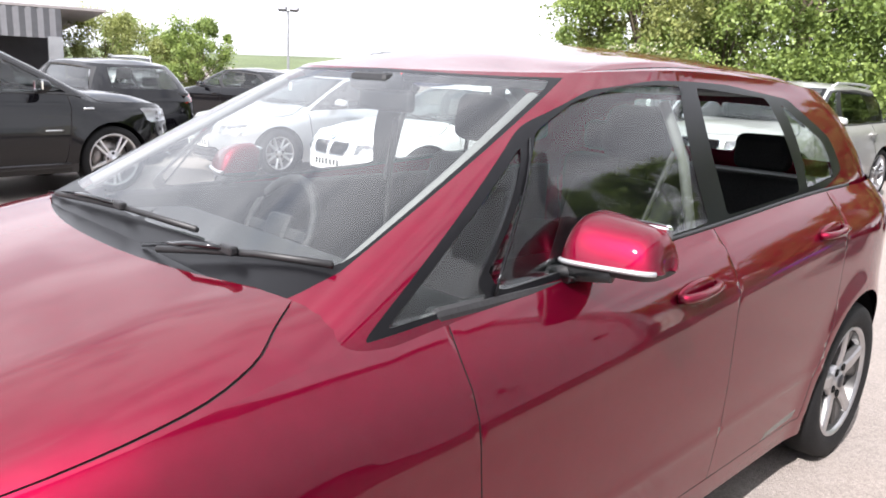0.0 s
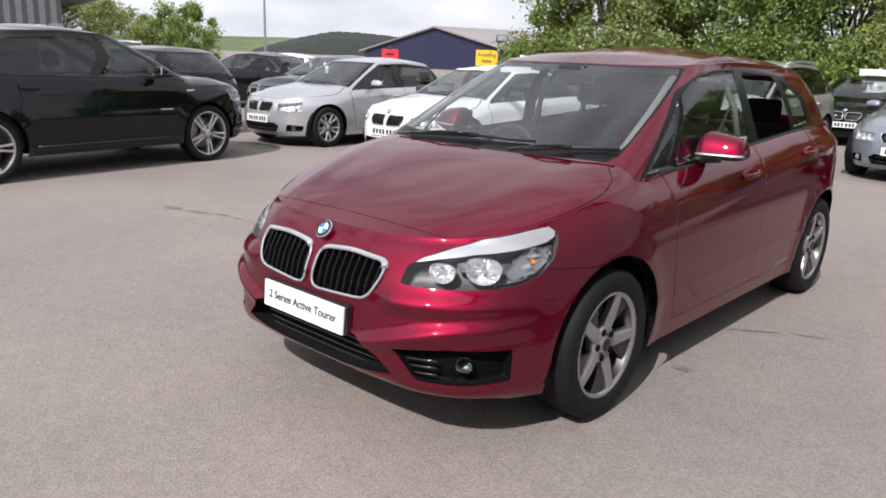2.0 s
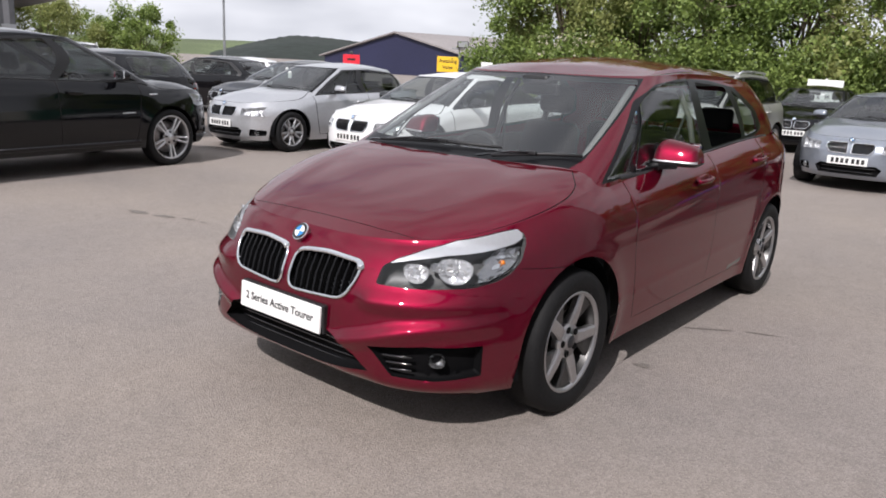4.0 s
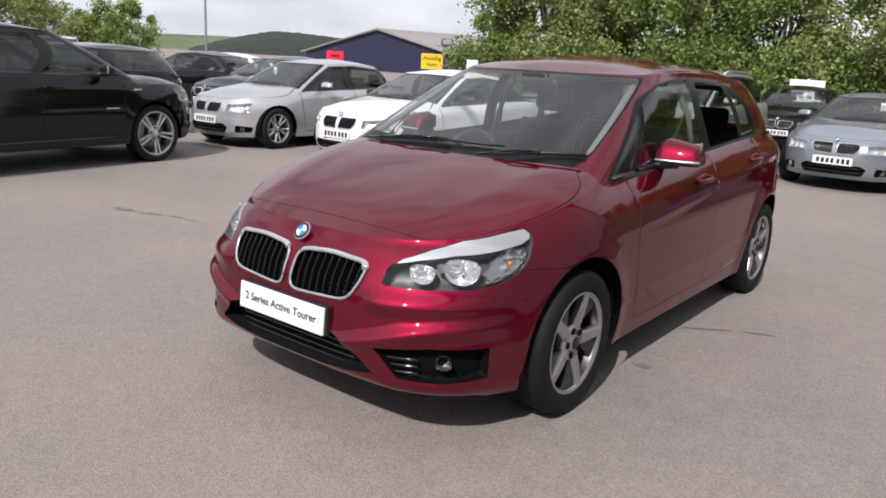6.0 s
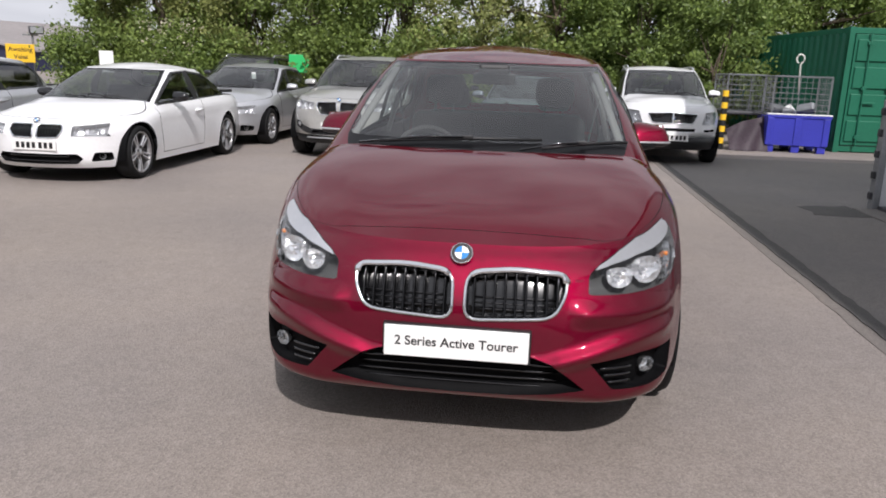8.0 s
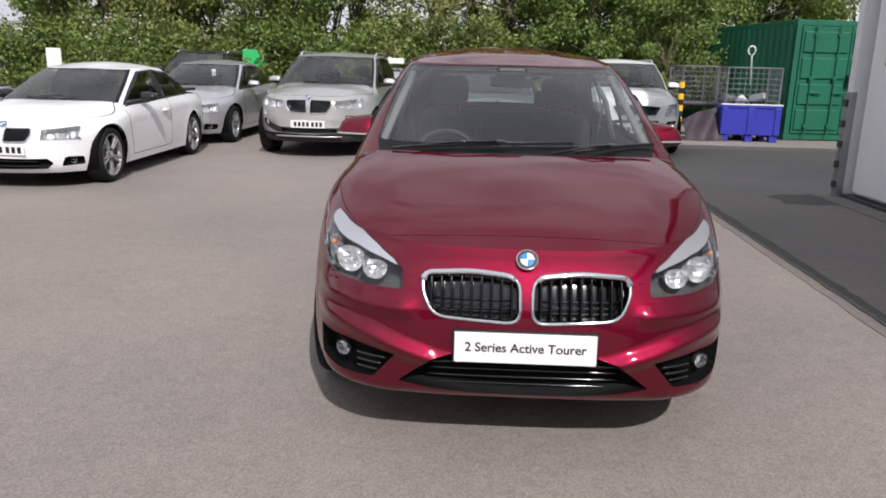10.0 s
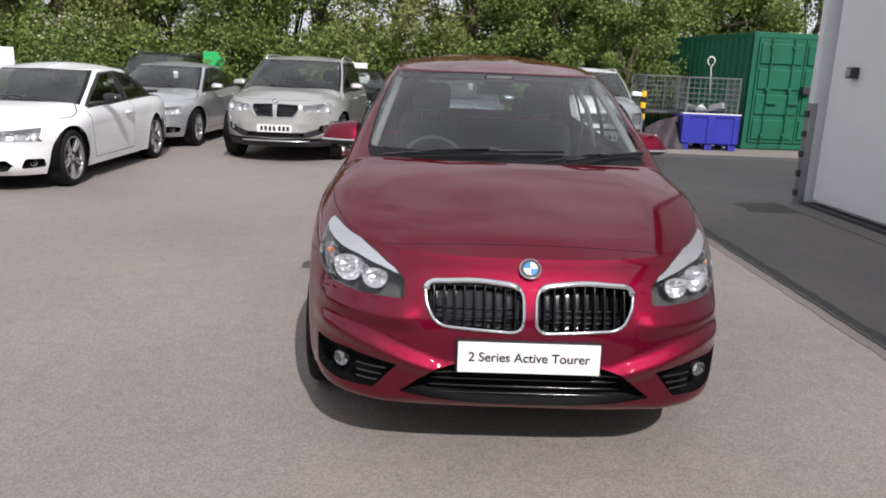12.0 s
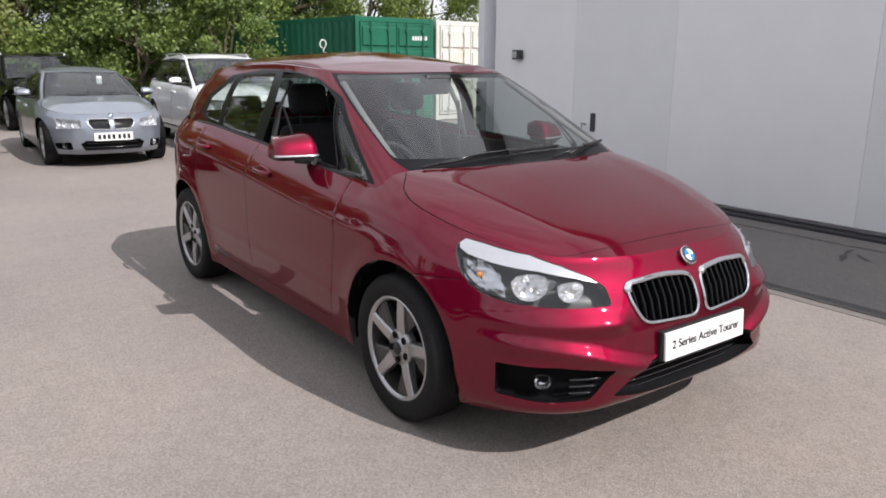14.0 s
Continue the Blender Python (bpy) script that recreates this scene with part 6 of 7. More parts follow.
v, f = tube([(WX - 0.01, 3.78, 0.79), (WX - 0.05, 3.82, 0.81), (WX - 0.06, 3.80, 0.73), (WX - 0.02, 3.76, 0.68)], 0.012, n=8)
put("latch_handle", mesh_of("latch_handle", v, f, STEEL), hd)


def container(m, mat, label, length=6.06, marks=False):
    c = tagged(new("shipping_container"), label, "container")
    w, h = 2.44, 2.55
    # corrugated sides and back
    for (p, q, nm) in (((0, 0), (0, length), "side_wall"), ((w, length), (w, 0), "side_wall"), ((w, length), (0, length), "end_wall")):
        p, q = Vector((*p, 0)), Vector((*q, 0))
        d = (q - p).normalized()
        nrm = Vector((-d.y, d.x, 0))
        L = (q - p).length
        n = int(L / 0.07)
        vs, fs = [], []
        for i in range(n + 1):
            k = (0.0, 0.0, 0.036, 0.036)[i % 4]
            b = p + d * (L * i / n) - nrm * k * (1 if nm else 1)
            vs += [b + Vector((0, 0, 0.16)), b + Vector((0, 0, h - 0.10))]
        for i in range(n):
            fs.append((2 * i, 2 * i + 2, 2 * i + 3, 2 * i + 1))
        put(nm, mesh_of(nm, vs, fs, mat, False), c)
    part("roof_panel", box_bm((0.02, 0.02, h - 0.09), (w - 0.02, length - 0.02, h - 0.05)), mat, c)
    part("floor_panel", box_bm((0.02, 0.02, 0.10), (w - 0.02, length - 0.02, 0.16)), DARKSTEEL, c)
    for x in (0.0, w - 0.12):
        for y in (0.0, length - 0.12):
            part("corner_post", box_bm((x, y, 0.0), (x + 0.12, y + 0.12, h), 0.01), mat, c)
    for z in (0.02, h - 0.13):
        for y in (0.01, length - 0.11):
            part("cross_rail", box_bm((0.1, y, z), (w - 0.1, y + 0.1, z + 0.12), 0.008), mat, c)
        for x in (0.01, w - 0.11):
            part("side_rail", box_bm((x, 0.1, z), (x + 0.1, length - 0.1, z + 0.12), 0.008), mat, c)
    for k in range(2):
        x0 = 0.13 + k * 1.095
        d = part("door", box_bm((x0, -0.02, 0.16), (x0 + 1.08, 0.03, h - 0.14), 0.008), mat, c)
        for j in range(4):
            z = 0.24 + j * 0.545
            part("door_rib", box_bm((x0 + 0.05, -0.055, z), (x0 + 1.03, -0.018, z + 0.43), 0.014), mat, d)
        for xx in (x0 + 0.28, x0 + 0.80):
            part("lock_rod", cyl_bm((xx, -0.085, 0.12), (xx, -0.085, h - 0.10), 0.018, n=8), mat, d)
            for z in (0.30, 1.30, 2.2):
                part("rod_bracket", box_bm((xx - 0.05, -0.10, z), (xx + 0.05, -0.06, z + 0.07), 0.006), mat, d)
            part("rod_handle", box_bm((xx - 0.02, -0.125, 1.02), (xx + 0.26, -0.10, 1.06), 0.006), mat, d)
    part("lock_box", box_bm((w / 2 - 0.02, -0.16, 1.25), (w / 2 + 0.20, -0.056, 1.42), 0.015), DARKSTEEL, c, "dark lock box")
    if marks:
        bm = bmesh.new()
        for i in range(6):
            box_bm((w - 0.75 + i * 0.085, -0.062, 2.02), (w - 0.75 + i * 0.085 + 0.05, -0.058, 2.12), bm=bm)
        part("marking_bars", bm, SIGNWHITE, c)
    c.matrix_basis = m
    return c


container(pose(6.60, 13.30, 0, 0, 0, 6), GREENSTEEL, "green corrugated steel shipping container with double doors", marks=True)
container(pose(9.15, 13.60, 0, 0, 0, 6), WHITESTEEL, "dirty white steel shipping container")


def wire_cage(w, d, h, label, m):
    c = tagged(new("wire_cage"), label, "cage")
    for x in (0, w):
        for y in (0, d):
            part("post", cyl_bm((x, y, 0), (x, y, h), 0.016, n=6), STEEL, c)
    for (a, b) in (((0, 0), (w, 0)), ((0, d), (w, d)), ((0, 0), (0, d)), ((w, 0), (w, d))):
        n = 9
        bm = bmesh.new()
        for i in range(1, n):
            p = (a[0] + (b[0] - a[0]) * i / n, a[1] + (b[1] - a[1]) * i / n)
            cyl_bm((*p, 0), (*p, h), 0.004, n=5, bm=bm)
        for i in range(8):
            z = h * i / 7
            cyl_bm((*a, z), (*b, z), 0.016 if i == 7 else 0.0045, n=5, bm=bm)
        part("mesh_panel", bm, STEEL, c, "welded wire mesh")
    c.matrix_basis = m
    return c


cr = tagged(new("pallet_crate"), "blue plastic pallet crate on feet", "crate")
CW, CD = 1.20, 1.0
for (lo, hi, nm) in (((0, 0, 0.14), (CW, 0.05, 0.72), "front_panel"), ((0, CD - 0.05, 0.14), (CW, CD, 0.72), "rear_panel"), ((0, 0.05, 0.14), (0.05, CD - 0.05, 0.72), "side_panel"), ((CW - 0.05, 0.05, 0.14), (CW, CD - 0.05, 0.72), "side_panel"), ((0.05, 0.05, 0.14), (CW - 0.05, CD - 0.05, 0.19), "base_panel")):
    part(nm, box_bm(lo, hi, 0.012), CRATEBLUE, cr)
part("rim_band", box_bm((-0.02, -0.02, 0.70), (CW + 0.02, 0.03, 0.76), 0.01), CRATEBLUE, cr)
for x in (0.02, 0.52, 1.02):
    for y in (0.02, CD - 0.18):
        part("foot", box_bm((x, y, 0), (x + 0.16, y + 0.16, 0.14), 0.012), CRATEBLUE, cr)
for x, w_ in ((0.06, 0.06), (0.6, 0.07), (1.14, 0.06)):
    part("rib", box_bm((x - w_, -0.022, 0.15), (x + w_, 0.0, 0.70), 0.008), CRATEBLUE, cr)
part("top_edge", box_bm((-0.025, -0.025, 0.761), (CW + 0.025, 0.035, 0.785), 0.006), SIGNWHITE, cr, "pale worn top edge")
part("side_label", box_bm((-0.006, 0.35, 0.45), (0.0, 0.60, 0.62)), SIGNWHITE, cr, "white label patch")
CP = pose(5.05, 12.75, 0, 0, 0, -4)
cr.matrix_basis = CP
wire_cage(1.08, 0.9, 0.78, "galvanised wire cage standing in the blue crate", CP @ pose(0.06, 0.05, 0.74))
wire_cage(0.8, 0.8, 0.75, "galvanised wire cage beside the crate", pose(4.35, 13.4, 0.78, 0, 0, 6))
tr_ = tagged(part("trolley", box_bm((0, 0, 0.70), (0.9, 0.9, 0.77), 0.02), DARKSTEEL), "dark steel trolley under a wire cage", "trolley")
for x in (0.05, 0.85):
    for y in (0.05, 0.85):
        part("leg", cyl_bm((x, y, 0.0), (x, y, 0.72), 0.022, n=8), DARKSTEEL, tr_)
tr_.matrix_basis = pose(4.32, 13.35, 0, 0, 0, 6)
v, f = tube([(0, 0, 0)] + [(0, 0, 0.62)] + [(0.075 * math.sin(a), 0, 0.72 - 0.09 * math.cos(a)) for a in np.linspace(0.35, 5.9, 14)], 0.017, n=8)
tagged(put("lifting_hook", mesh_of("lifting_hook", v, f, WHITESTEEL), m=CP @ pose(0.62, 0.4, 1.16, 0, -4, 0)), "pale steel hook standing in the cage", "hook")
# scrap in the cage
for i, (x, y, z, s, r) in enumerate(((0.25, 0.4, 0.86, 0.16, 20), (0.55, 0.55, 0.84, 0.13, 50), (0.8, 0.35, 0.88, 0.18, -30), (0.4, 0.25, 0.83, 0.12, 10), (0.9, 0.6, 0.84, 0.12, 70))):
    bm = box_bm((-s, -s * 0.6, -s * 0.5), (s, s * 0.6, s * 0.5), s * 0.25)
    ob = tagged(part("scrap_part", bm, (STEEL, SIGNWHITE, STEEL)[i % 3]), "pale metal scrap part lying in the cage", "scrap", "scrap in the cage")
    ob.matrix_basis = CP @ pose(x, y, z, r, r * 0.5, r)

# tarpaulin thrown over the trolley's side
TARP = material("dark_purple_tarpaulin", (0.030, 0.018, 0.026), 0.6, 0, 0.2, 20, bump=0.4, big=0.25)
vs, fs = [], []
for i in range(9):
    for j in range(11):
        a, b = i / 8, j / 10
        q = (0.78 * b - 0.14, -0.10 - 0.42 * a - 0.05 * math.sin(9 * b + 4 * a), 0.72 * (1 - a) ** 0.8 * (0.55 + 0.45 * b) + 0.012 + 0.02 * math.sin(7 * a + 5 * b) * (1 - a))
        vs.append(q)
for i in range(8):
    for j in range(10):
        k = i * 11 + j
        fs.append((k, k + 1, k + 12, k + 11))
n_ = len(vs)
vs += [(p[0], p[1] + 0.008, p[2] - 0.006) for p in vs]
fs += [tuple(n_ + k for k in g[::-1]) for g in fs]
tagged(put("tarpaulin", mesh_of("tarpaulin", vs, fs, TARP), m=pose(4.42, 13.15, 0, 0, 0, 6)), "dark purple tarpaulin hanging from the trolley", "tarpaulin")

# striped post
po = tagged(new("marker_post"), "yellow and black striped marker post", "post")
for i in range(10):
    part("band", cyl_bm((0, 0, 0.12 * i), (0, 0, 0.12 * i + 0.12), 0.062, n=14), SIGNYELLOW if i % 2 else INK, po)
po.matrix_basis = pose(4.2, 12.9, 0)


def sign(x, y, z, w, h, mat, label, lines=(), ink=INK, post=True, cloud=False, aim=(0, -3)):
    s = tagged(new("sign"), label, "sign")
    part("board", box_bm((-w / 2, -0.012, -h / 2), (w / 2, 0.012, h / 2), 0.01), mat, s)
    if cloud:
        for dx, dz, r in ((0.02, 0.5, 0.04),):
            part("board_edge", cyl_bm((dx * w, -0.010, dz * h), (dx * w, 0.010, dz * h), r * w, n=20), mat, s)
    for i, t in enumerate(lines):
        lettering(t, 0.16 if cloud else h * 0.34, ink, s, pose(0, -0.016, 0.115 - 0.17 * i if cloud else h * (0.2 - 0.4 * i), 90))
    if post:
        part("post", cyl_bm((0, 0.03, -z), (0, 0.03, h / 2), 0.03, n=10), STEEL, s)
    turn = math.degrees(math.atan2(aim[0] - x, -(aim[1] - y)))
    s.matrix_basis = pose(x, y, z, 0, 0, turn)
    return s


sign(-17.0, 20.9, 1.50, 0.86, 0.60, SIGNYELLOW, "yellow board sign above the parked cars", ("Awaiting", "Valet"))
rs = sign(-20.0, 18.5, 1.52, 0.66, 0.36, SIGNRED, "small red board sign above the parked cars")
part("text_bar", box_bm((-0.16, -0.018, -0.05), (0.16, -0.013, 0.03)), INK, rs, "dark bar of small lettering")
part("lamp_head", box_bm((-0.08, -0.05, 0.19), (0.06, 0.05, 0.30), 0.02), DARKSTEEL, rs)
sign(-2.67, 19.0, 1.20, 0.86, 0.75, SIGNWHITE, "white cut-out board sign by the trees", ("Inbound", "Lane"), cloud=True)
sign(-6.2, 17.3, 1.46, 0.55, 0.48, SIGNGREEN, "green board sign by the trees")
sign(-9.62, 13.5, 1.34, 0.30, 0.50, SIGNWHITE, "small white board sign by the trees")

# floodlight on a short mast behind the yellow sign
fm = tagged(new("floodlight_mast"), "short steel mast with a grey floodlight", "lamp post")
part("pole", cyl_bm((0, 0, 0), (0, 0, 2.22), 0.035, n=10), STEEL, fm)
fh = part("floodlight", box_bm((-0.10, -0.20, 2.16), (0.36, 0.10, 2.42), 0.03), DARKSTEEL, fm, "grey floodlight head")
part("lamp_glass", box_bm((-0.06, -0.215, 2.19), (0.32, -0.201, 2.39), 0.004), SATIN, fh)
part("bracket", box_bm((-0.30, -0.03, 2.10), (0.20, 0.03, 2.15), 0.008), STEEL, fm)
fm.matrix_basis = pose(-17.0, 21.6, 0, 0, 0, 40)

# lamp pole
lp = tagged(new("street_lamp"), "tall thin steel pole with twin floodlights", "lamp post")
part("pole", cyl_bm((0, 0, 0), (0, 0, 4.1), 0.07, 0.05, n=12), STEEL, lp)
part("arm", box_bm((-0.45, -0.04, 4.05), (0.45, 0.04, 4.11), 0.01), STEEL, lp)
for x in (-0.28, 0.28):
    fl = part("floodlight", box_bm((x - 0.22, -0.24, 4.12), (x + 0.22, 0.18, 4.27), 0.03), DARKSTEEL, lp, "dark floodlight head")
    part("lamp_glass", box_bm((x - 0.19, -0.26, 4.14), (x + 0.19, -0.241, 4.25), 0.004), SATIN, fl)
lp.matrix_basis = pose(-30.0, 19.5, 0, 0, 0, 50)

# blue shed
sd = tagged(new("industrial_shed"), "dark blue gabled industrial shed with a pale roof", "building")
A, B = Vector((-79, 69.5, 0)), Vector((-49.3, 67.2, 0))
dv = (B - A).normalized()
bk = Vector((0.42, 0.91, 0)) * 60
M_ = (A + B) / 2
e, tp = 1.9, 5.0
up_ = lambda p, z: Vector((p.x, p.y, z))
put("gable_wall", mesh_of("gable_wall", [up_(A, 0), up_(B, 0), up_(B, e), up_(M_, tp), up_(A, e), *[q + up_(bk, 0) * 0.01 for q in (up_(A, 0), up_(B, 0), up_(B, e), up_(M_, tp), up_(A, e))]], [(0, 1, 2, 3, 4), (9, 8, 7, 6, 5)], BLUESHED, False), sd)
put("side_wall", mesh_of("side_wall", [up_(B, 0), up_(B + bk, 0), up_(B + bk, e), up_(B, e)], [(0, 1, 2, 3)], BLUESHED, False), sd)
over = -bk.normalized() * 0.5
for s_, P in ((1, B), (-1, A)):
    q = [up_(M_ + over, tp + 0.05), up_(P + over + dv * s_ * 0.5, e - 0.05), up_(P + bk + dv * s_ * 0.5, e - 0.05), up_(M_ + bk, tp + 0.05)]
    q += [p + Vector((0, 0, 0.18)) for p in q]
    put("roof_slope", mesh_of("roof_slope", q, [(0, 1, 2, 3), (7, 6, 5, 4), (0, 4, 5, 1), (1, 5, 6, 2), (2, 6, 7, 3), (3, 7, 4, 0)], ROOFGREY, False), sd, "weathered pale roof slope")
for i in range(9):
    p = B.lerp(M_, 0.12 + 0.09 * i) + bk * 0.35
    zz = e + (tp - e) * (0.12 + 0.09 * i)
    if i % 4 == 1:
        part("roof_light", box_bm((-0.9, -6, 0), (0.9, 6, 0.12)), SIGNWHITE, sd, "pale roof light panel").matrix_basis = pose(p.x, p.y, zz + 0.28, 0, math.degrees(math.atan2(tp - e, 15)), -24)

# grey corrugated building
gb = tagged(new("warehouse"), "grey corrugated warehouse with a dark opening", "building")
d_ = Vector((-0.96, 0.28, 0)).normalized()
gx = Vector((-23.3, 7.35, 0))
n_ = 160
FASCIA = material("grey_ribbed_cladding", (0.11, 0.112, 0.12), 0.6, 0.2, 0.08, 6, big=0.1)
vs, fs = [], []
for i in range(n_ + 1):
    p = gx + Vector((-0.25, -0.97, 0)) * (0.16 * i) + Vector((0.97, -0.25, 0)) * (0.06 if i % 2 else 0.0)
    vs += [up_(p, 2.0), up_(p, 2.87)]
for i in range(n_):
    fs.append((2 * i, 2 * i + 2, 2 * i + 3, 2 * i + 1))
put("fascia", mesh_of("fascia", vs, fs, FASCIA, False), gb, "grey ribbed metal fascia")
part("roof", box_bm((-22, 0, 2.88), (0.04, 26, 2.96)), ROOFGREY, gb).matrix_basis = pose(gx.x - 6, gx.y - 24, 0, 0, 0, -14)
part("back_wall", box_bm((-8, -26, 0), (-7.6, 0, 2.8)), DARKSTEEL, gb).matrix_basis = pose(gx.x, gx.y, 0, 0, 0, -14)
part("end_pillar", box_bm((-0.35, -0.4, 0), (0.1, 0.0, 2.05)), STEEL, gb).matrix_basis = pose(gx.x, gx.y, 0, 0, 0, -14)


# ---- trees ----
def leaf_material(name, a, b):
    m = bpy.data.materials.new(name)
    m.use_nodes = True
    n, l = m.node_tree.nodes, m.node_tree.links
    p = n["Principled BSDF"]
    g = n.new("ShaderNodeNewGeometry")
    r = n.new("ShaderNodeValToRGB")
    r.color_ramp.elements[0].color, r.color_ramp.elements[1].color = (*a, 1), (*b, 1)
    l.new(g.outputs["Random Per Island"], r.inputs["Fac"])
    l.new(r.outputs["Color"], p.inputs["Base Color"])
    p.inputs["Roughness"].default_value = 0.55
    t = n.new("ShaderNodeBsdfTranslucent")
    l.new(r.outputs["Color"], t.inputs["Color"])
    s = n.new("ShaderNodeMixShader")
    s.inputs["Fac"].default_value = 0.35
    l.new(p.outputs["BSDF"], s.inputs[1])
    l.new(t.outputs["BSDF"], s.inputs[2])
    l.new(s.outputs["Shader"], n["Material Output"].inputs["Surface"])
    return m


LEAF = leaf_material("mid_green_leaves", (0.095, 0.145, 0.034), (0.31, 0.40, 0.105))
LEAFY = leaf_material("yellow_green_leaves", (0.13, 0.16, 0.045), (0.36, 0.385, 0.13))
LEAFD = leaf_material("deep_green_leaves", (0.080, 0.130, 0.031), (0.27, 0.36, 0.09))
BLOSSOM = leaf_material("cream_blossom", (0.55, 0.50, 0.38), (0.75, 0.70, 0.55))


def leaves(name, rng, centres, radii, per, size, mat, parent):
    k = len(centres)
    idx = np.repeat(np.arange(k), per)
    c = centres[idx] + rng.normal(0, 0.45, (k * per, 3)) * radii[idx][:, None]
    a = rng.normal(0, 1, (k * per, 3))
    a /= np.linalg.norm(a, axis=1)[:, None]
    b = rng.normal(0, 1, (k * per, 3))
    b -= (a * b).sum(1)[:, None] * a
    b /= np.linalg.norm(b, axis=1)[:, None]
    s = size * rng.uniform(0.6, 1.3, (k * per, 1))
    q = np.stack([c - a * s, c + b * s * 0.55, c + a * s, c - b * s * 0.55], 1).reshape(-1, 3)
    keep = q.reshape(-1, 4, 3)[:, :, 2].min(1) > 0.02
    q = q.reshape(-1, 4, 3)[keep].reshape(-1, 3)
    n = len(q) // 4
    me = bpy.data.meshes.new(name)
    me.vertices.add(4 * n)
    me.vertices.foreach_set("co", q.ravel())
    me.loops.add(4 * n)
    me.loops.foreach_set("vertex_index", np.arange(4 * n))
    me.polygons.add(n)
    me.polygons.foreach_set("loop_start", np.arange(n) * 4)
    me.materials.append(mat)
    me.update()
    me.validate()
    return put(name, me, parent)


def tree(seed, x, y, h, spread, mat, low=0.25, per=300, clumps=70, size=0.056, label="leafy green tree", squash=1.0):
    rng = np.random.default_rng(seed)
    t = tagged(new("tree"), label, "tree", "trees behind the car park")
    trunk_h = h * 0.55
    pts = [(rng.normal(0, 0.04) * h * 0.2 * i, rng.normal(0, 0.04) * h * 0.2 * i, trunk_h * i / 5) for i in range(6)]
    bm = bmesh.new()
    for i in range(5):
        cyl_bm(pts[i], pts[i + 1], 0.016 * h * (1 - 0.14 * i), 0.016 * h * (1 - 0.14 * (i + 1)), n=9, bm=bm)
    part("trunk", bm, BARK, t)
    centres, radii = [], []
    for i in range(clumps):
        z = low * h + (1 - low) * h * rng.uniform(0, 1) ** 0.9
        f = (z / h - low) / (1 - low)
        w = spread * (0.55 + 0.9 * math.sin(math.pi * min(1, 0.18 + 0.78 * f))) * 0.62
        a, r = rng.uniform(0, 2 * math.pi), w * math.sqrt(rng.uniform(0.15, 1))
        centres.append((r * math.cos(a), r * math.sin(a) * squash, z))
        radii.append(rng.uniform(0.3, 0.75) * spread * 0.33)
    for i in range(14):
        c = centres[rng.integers(0, clumps)]
        p = pts[2 + i % 3]
        part("limb", cyl_bm(p, (c[0] * 0.9, c[1] * 0.9, max(c[2] * 0.95, p[2] + 0.2)), 0.007 * h, 0.002 * h, n=6), BARK, t)
    leaves("crown", rng, np.array(centres), np.array(radii), per, size, mat, t)
    t.matrix_basis = pose(x, y, 0)
    return t


rng0 = np.random.default_rng(5)
row = [(-14.0, 22.5, 6.0, 2.2, LEAFY), (-12.4, 22.0, 7.4, 3.0, LEAF), (-9.8, 22.8, 7.8, 3.2, LEAFY), (-7.0, 22.0, 8.0, 3.0, LEAF), (-4.2, 22.6, 7.6, 3.1, LEAFD), (-1.6, 21.8, 7.0, 2.9, LEAFY),
       (1.0, 22.4, 7.2, 3.0, LEAF), (3.6, 21.6, 6.8, 2.8, LEAFD), (6.2, 22.5, 7.4, 3.0, LEAF), (9.0, 22.8, 7.2, 3.0, LEAFD), (12.2, 22.6, 7.5, 3.2, LEAF), (15.5, 23, 7.4, 3.2, LEAF),
       (-10.4, 25.5, 7.0, 2.6, LEAFD), (-5.6, 26.0, 7.4, 2.8, LEAFD), (3.0, 26.0, 7.2, 2.8, LEAFD), (10.6, 26.0, 8.0, 3.4, LEAFD)]
for i, (x, y, h, w, mt) in enumerate(row):
    tree(i + 1, x, y, h, w, mt, low=0.10, label="leafy green tree in the row behind the cars", clumps=70 if x < 3 else 92, per=400, size=0.068)
for i, (x, y, h, w, mt) in enumerate([(-26.6, 13.3, 3.0, 1.75, LEAF), (-31.5, 11.6, 3.3, 2.5, LEAFY), (-35, 14.4, 3.4, 2.6, LEAF), (-29.0, 13.4, 2.3, 1.5, LEAFY)]):
    tree(40 + i, x, y, h, w, mt, low=0.05, label="rounded green tree beyond the warehouse", clumps=50, per=300, size=0.055)
for i, (x, y, h, w) in enumerate(((4.9, 17.2, 3.6, 1.7), (3.2, 18.6, 4.2, 2.0))):
    tree(60 + i, x, y, h, w, LEAFD, low=0.04, label="bushy young tree beside the container", clumps=44, per=380)
# low shrubs under the trees
for i in range(13):
    x = -14.5 + i * 2.25 + rng0.uniform(-0.4, 0.4)
    rng = np.random.default_rng(200 + i)
    sb_ = tagged(new("shrub"), "dense green shrub under the trees", "shrub", "shrubs under the trees")
    cs = np.stack([rng.uniform(-1.4, 1.4, 26), rng.uniform(-0.6, 0.6, 26), rng.uniform(0.1, 2.3, 26)], 1)
    leaves("foliage", rng, cs, np.full(26, 0.65), 360, 0.064, (LEAFD, LEAF)[i % 2], sb_)
    sb_.matrix_basis = pose(x, 20.6 + rng0.uniform(-0.3, 0.3), 0)
rng = np.random.default_rng(77)
bs = tagged(new("blossom_bush"), "bush with cream blossom among the trees", "shrub")
cs = np.stack([rng.uniform(-0.9, 0.9, 30), rng.uniform(-0.3, 0.3, 30), rng.uniform(1.3, 2.7, 30)], 1)
leaves("blossom", rng, cs, np.full(30, 0.16), 7, 0.06, BLOSSOM, bs)
bs.matrix_basis = pose(-11.2, 20.1, 0)

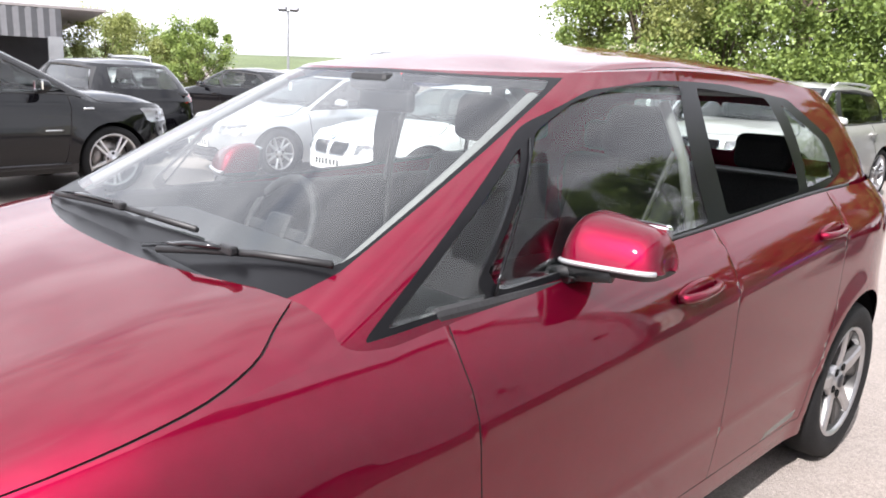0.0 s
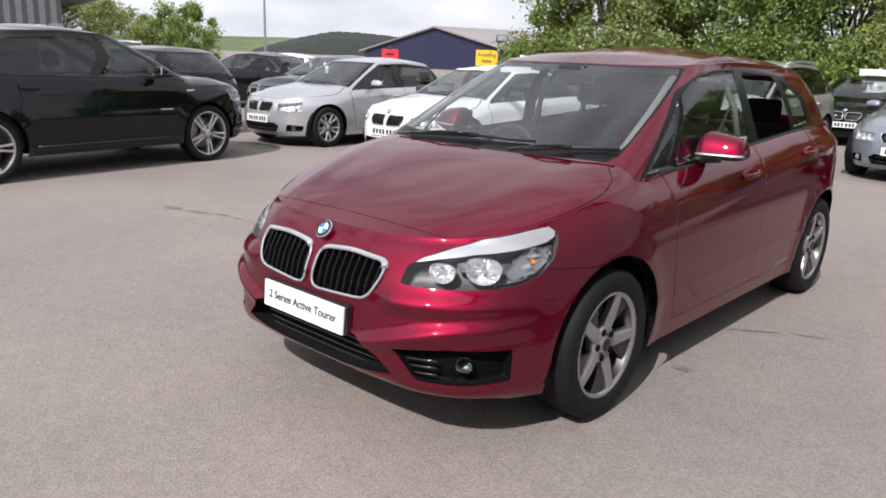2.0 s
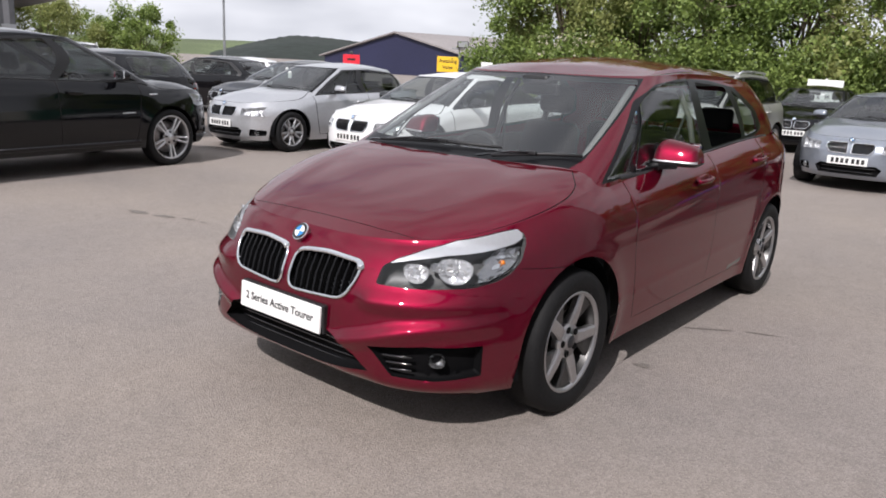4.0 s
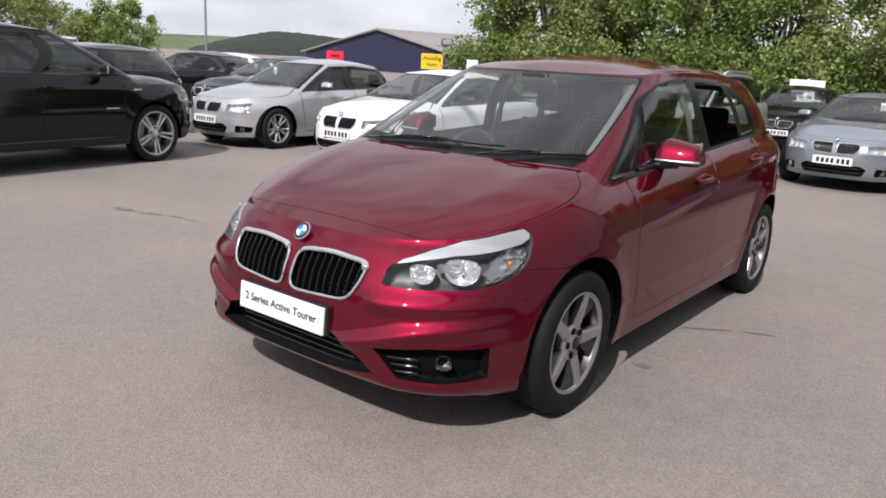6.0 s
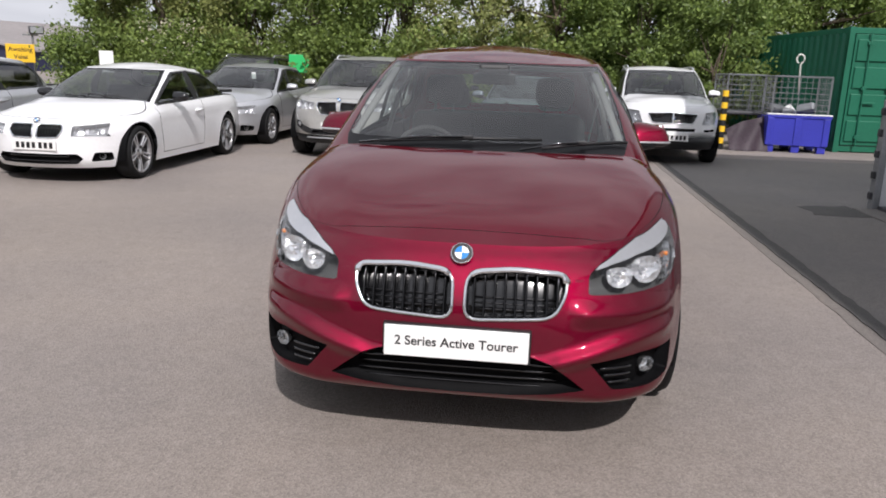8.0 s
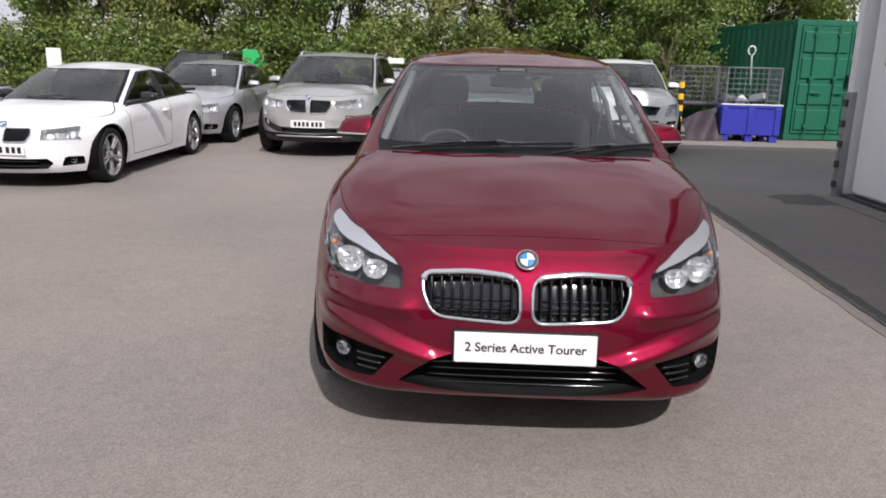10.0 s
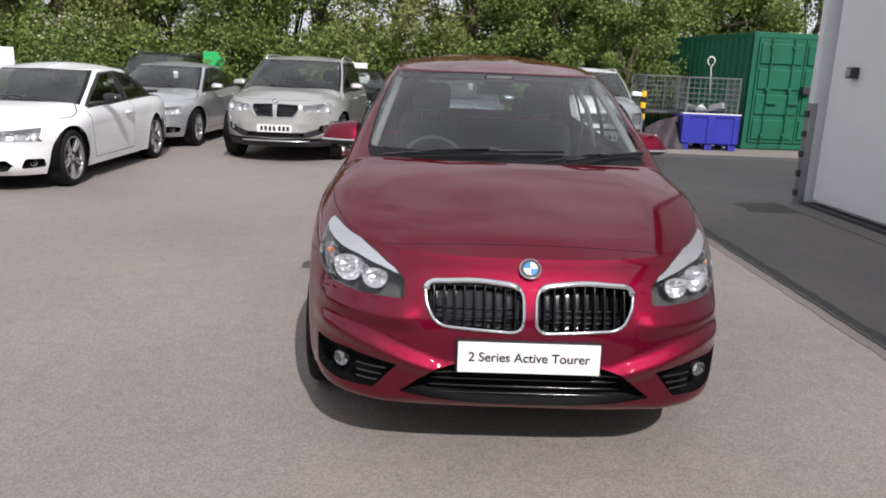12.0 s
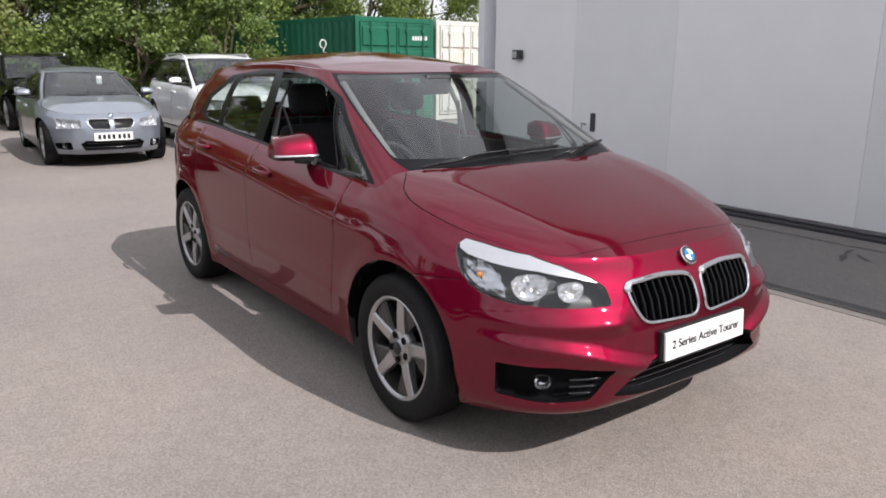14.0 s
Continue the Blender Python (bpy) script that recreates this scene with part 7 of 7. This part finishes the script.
# twigs hanging before the green sign
tw_ = tagged(new("shrub"), "leafy sprig before the green sign", "shrub", "shrubs under the trees")
cs = np.array([(0.18, 0.0, 1.55), (0.10, 0.0, 1.68), (-0.22, 0.0, 1.32), (0.24, 0.0, 1.3), (-0.1, 0, 0.9), (0.15, 0, 0.6), (0.0, 0.0, 0.3)])
leaves("foliage", np.random.default_rng(91), cs, np.full(7, 0.16), 26, 0.06, LEAF, tw_)
part("stem", cyl_bm((0, 0, 0), (0.15, 0, 1.6), 0.015, 0.005, n=6), BARK, tw_)
tw_.matrix_basis = pose(-6.05, 17.0, 0)

# plain unseen wall, added to close the yard behind the camera
FARWALL = material("plain_brown_wall", (0.20, 0.17, 0.14), 0.85, 0, 0.15, 6, bump=0.2, big=0.15)
tagged(part("wall_south", box_bm((-60, -34.4, 0), (30, -34, 5.0)), FARWALL), "plain brown boundary wall", "wall", kind="structure")

# ---- far hills ----
WOODED = material("far_conifer_wood", (0.012, 0.018, 0.014), 0.95, 0, 0.5, 0.12, bump=0.8, big=0.3)


def hill(name, az0, az1, dist, top, mat, label, rough=0.0, seed=1):
    vs, fs = [], []
    n = 80
    rng = np.random.default_rng(seed)
    for i in range(n + 1):
        t = i / n
        az = radians(az0 + (az1 - az0) * t)
        z = ease(top, t) + rough * rng.uniform(-1, 1)
        for (k, zz) in ((0.80, -2), (0.9, z * 0.55), (1.0, z), (1.15, -4)):
            vs.append((2.36 + math.sin(az) * dist * k, -2.77 + math.cos(az) * dist * k, zz))
    for i in range(n):
        for k in range(3):
            fs.append((4 * i + k, 4 * i + 4 + k, 4 * i + 5 + k, 4 * i + 1 + k))
    return tagged(put(name, mesh_of(name, vs, fs, mat)), label, "hill", kind="structure")


hill("backdrop", -85, 60, 900, [(0, 12), (0.15, 14), (0.22, 17), (0.3, 12), (0.5, 14), (1, 10)], FIELD, "pale green fields on a far hillside", 0.3)
hill("backdrop", -56.5, -38, 700, [(0, 2), (0.15, 12), (0.35, 20.5), (0.55, 18), (0.8, 8), (1, 2)], WOODED, "dark wooded hill in the distance", 0.5, 3)
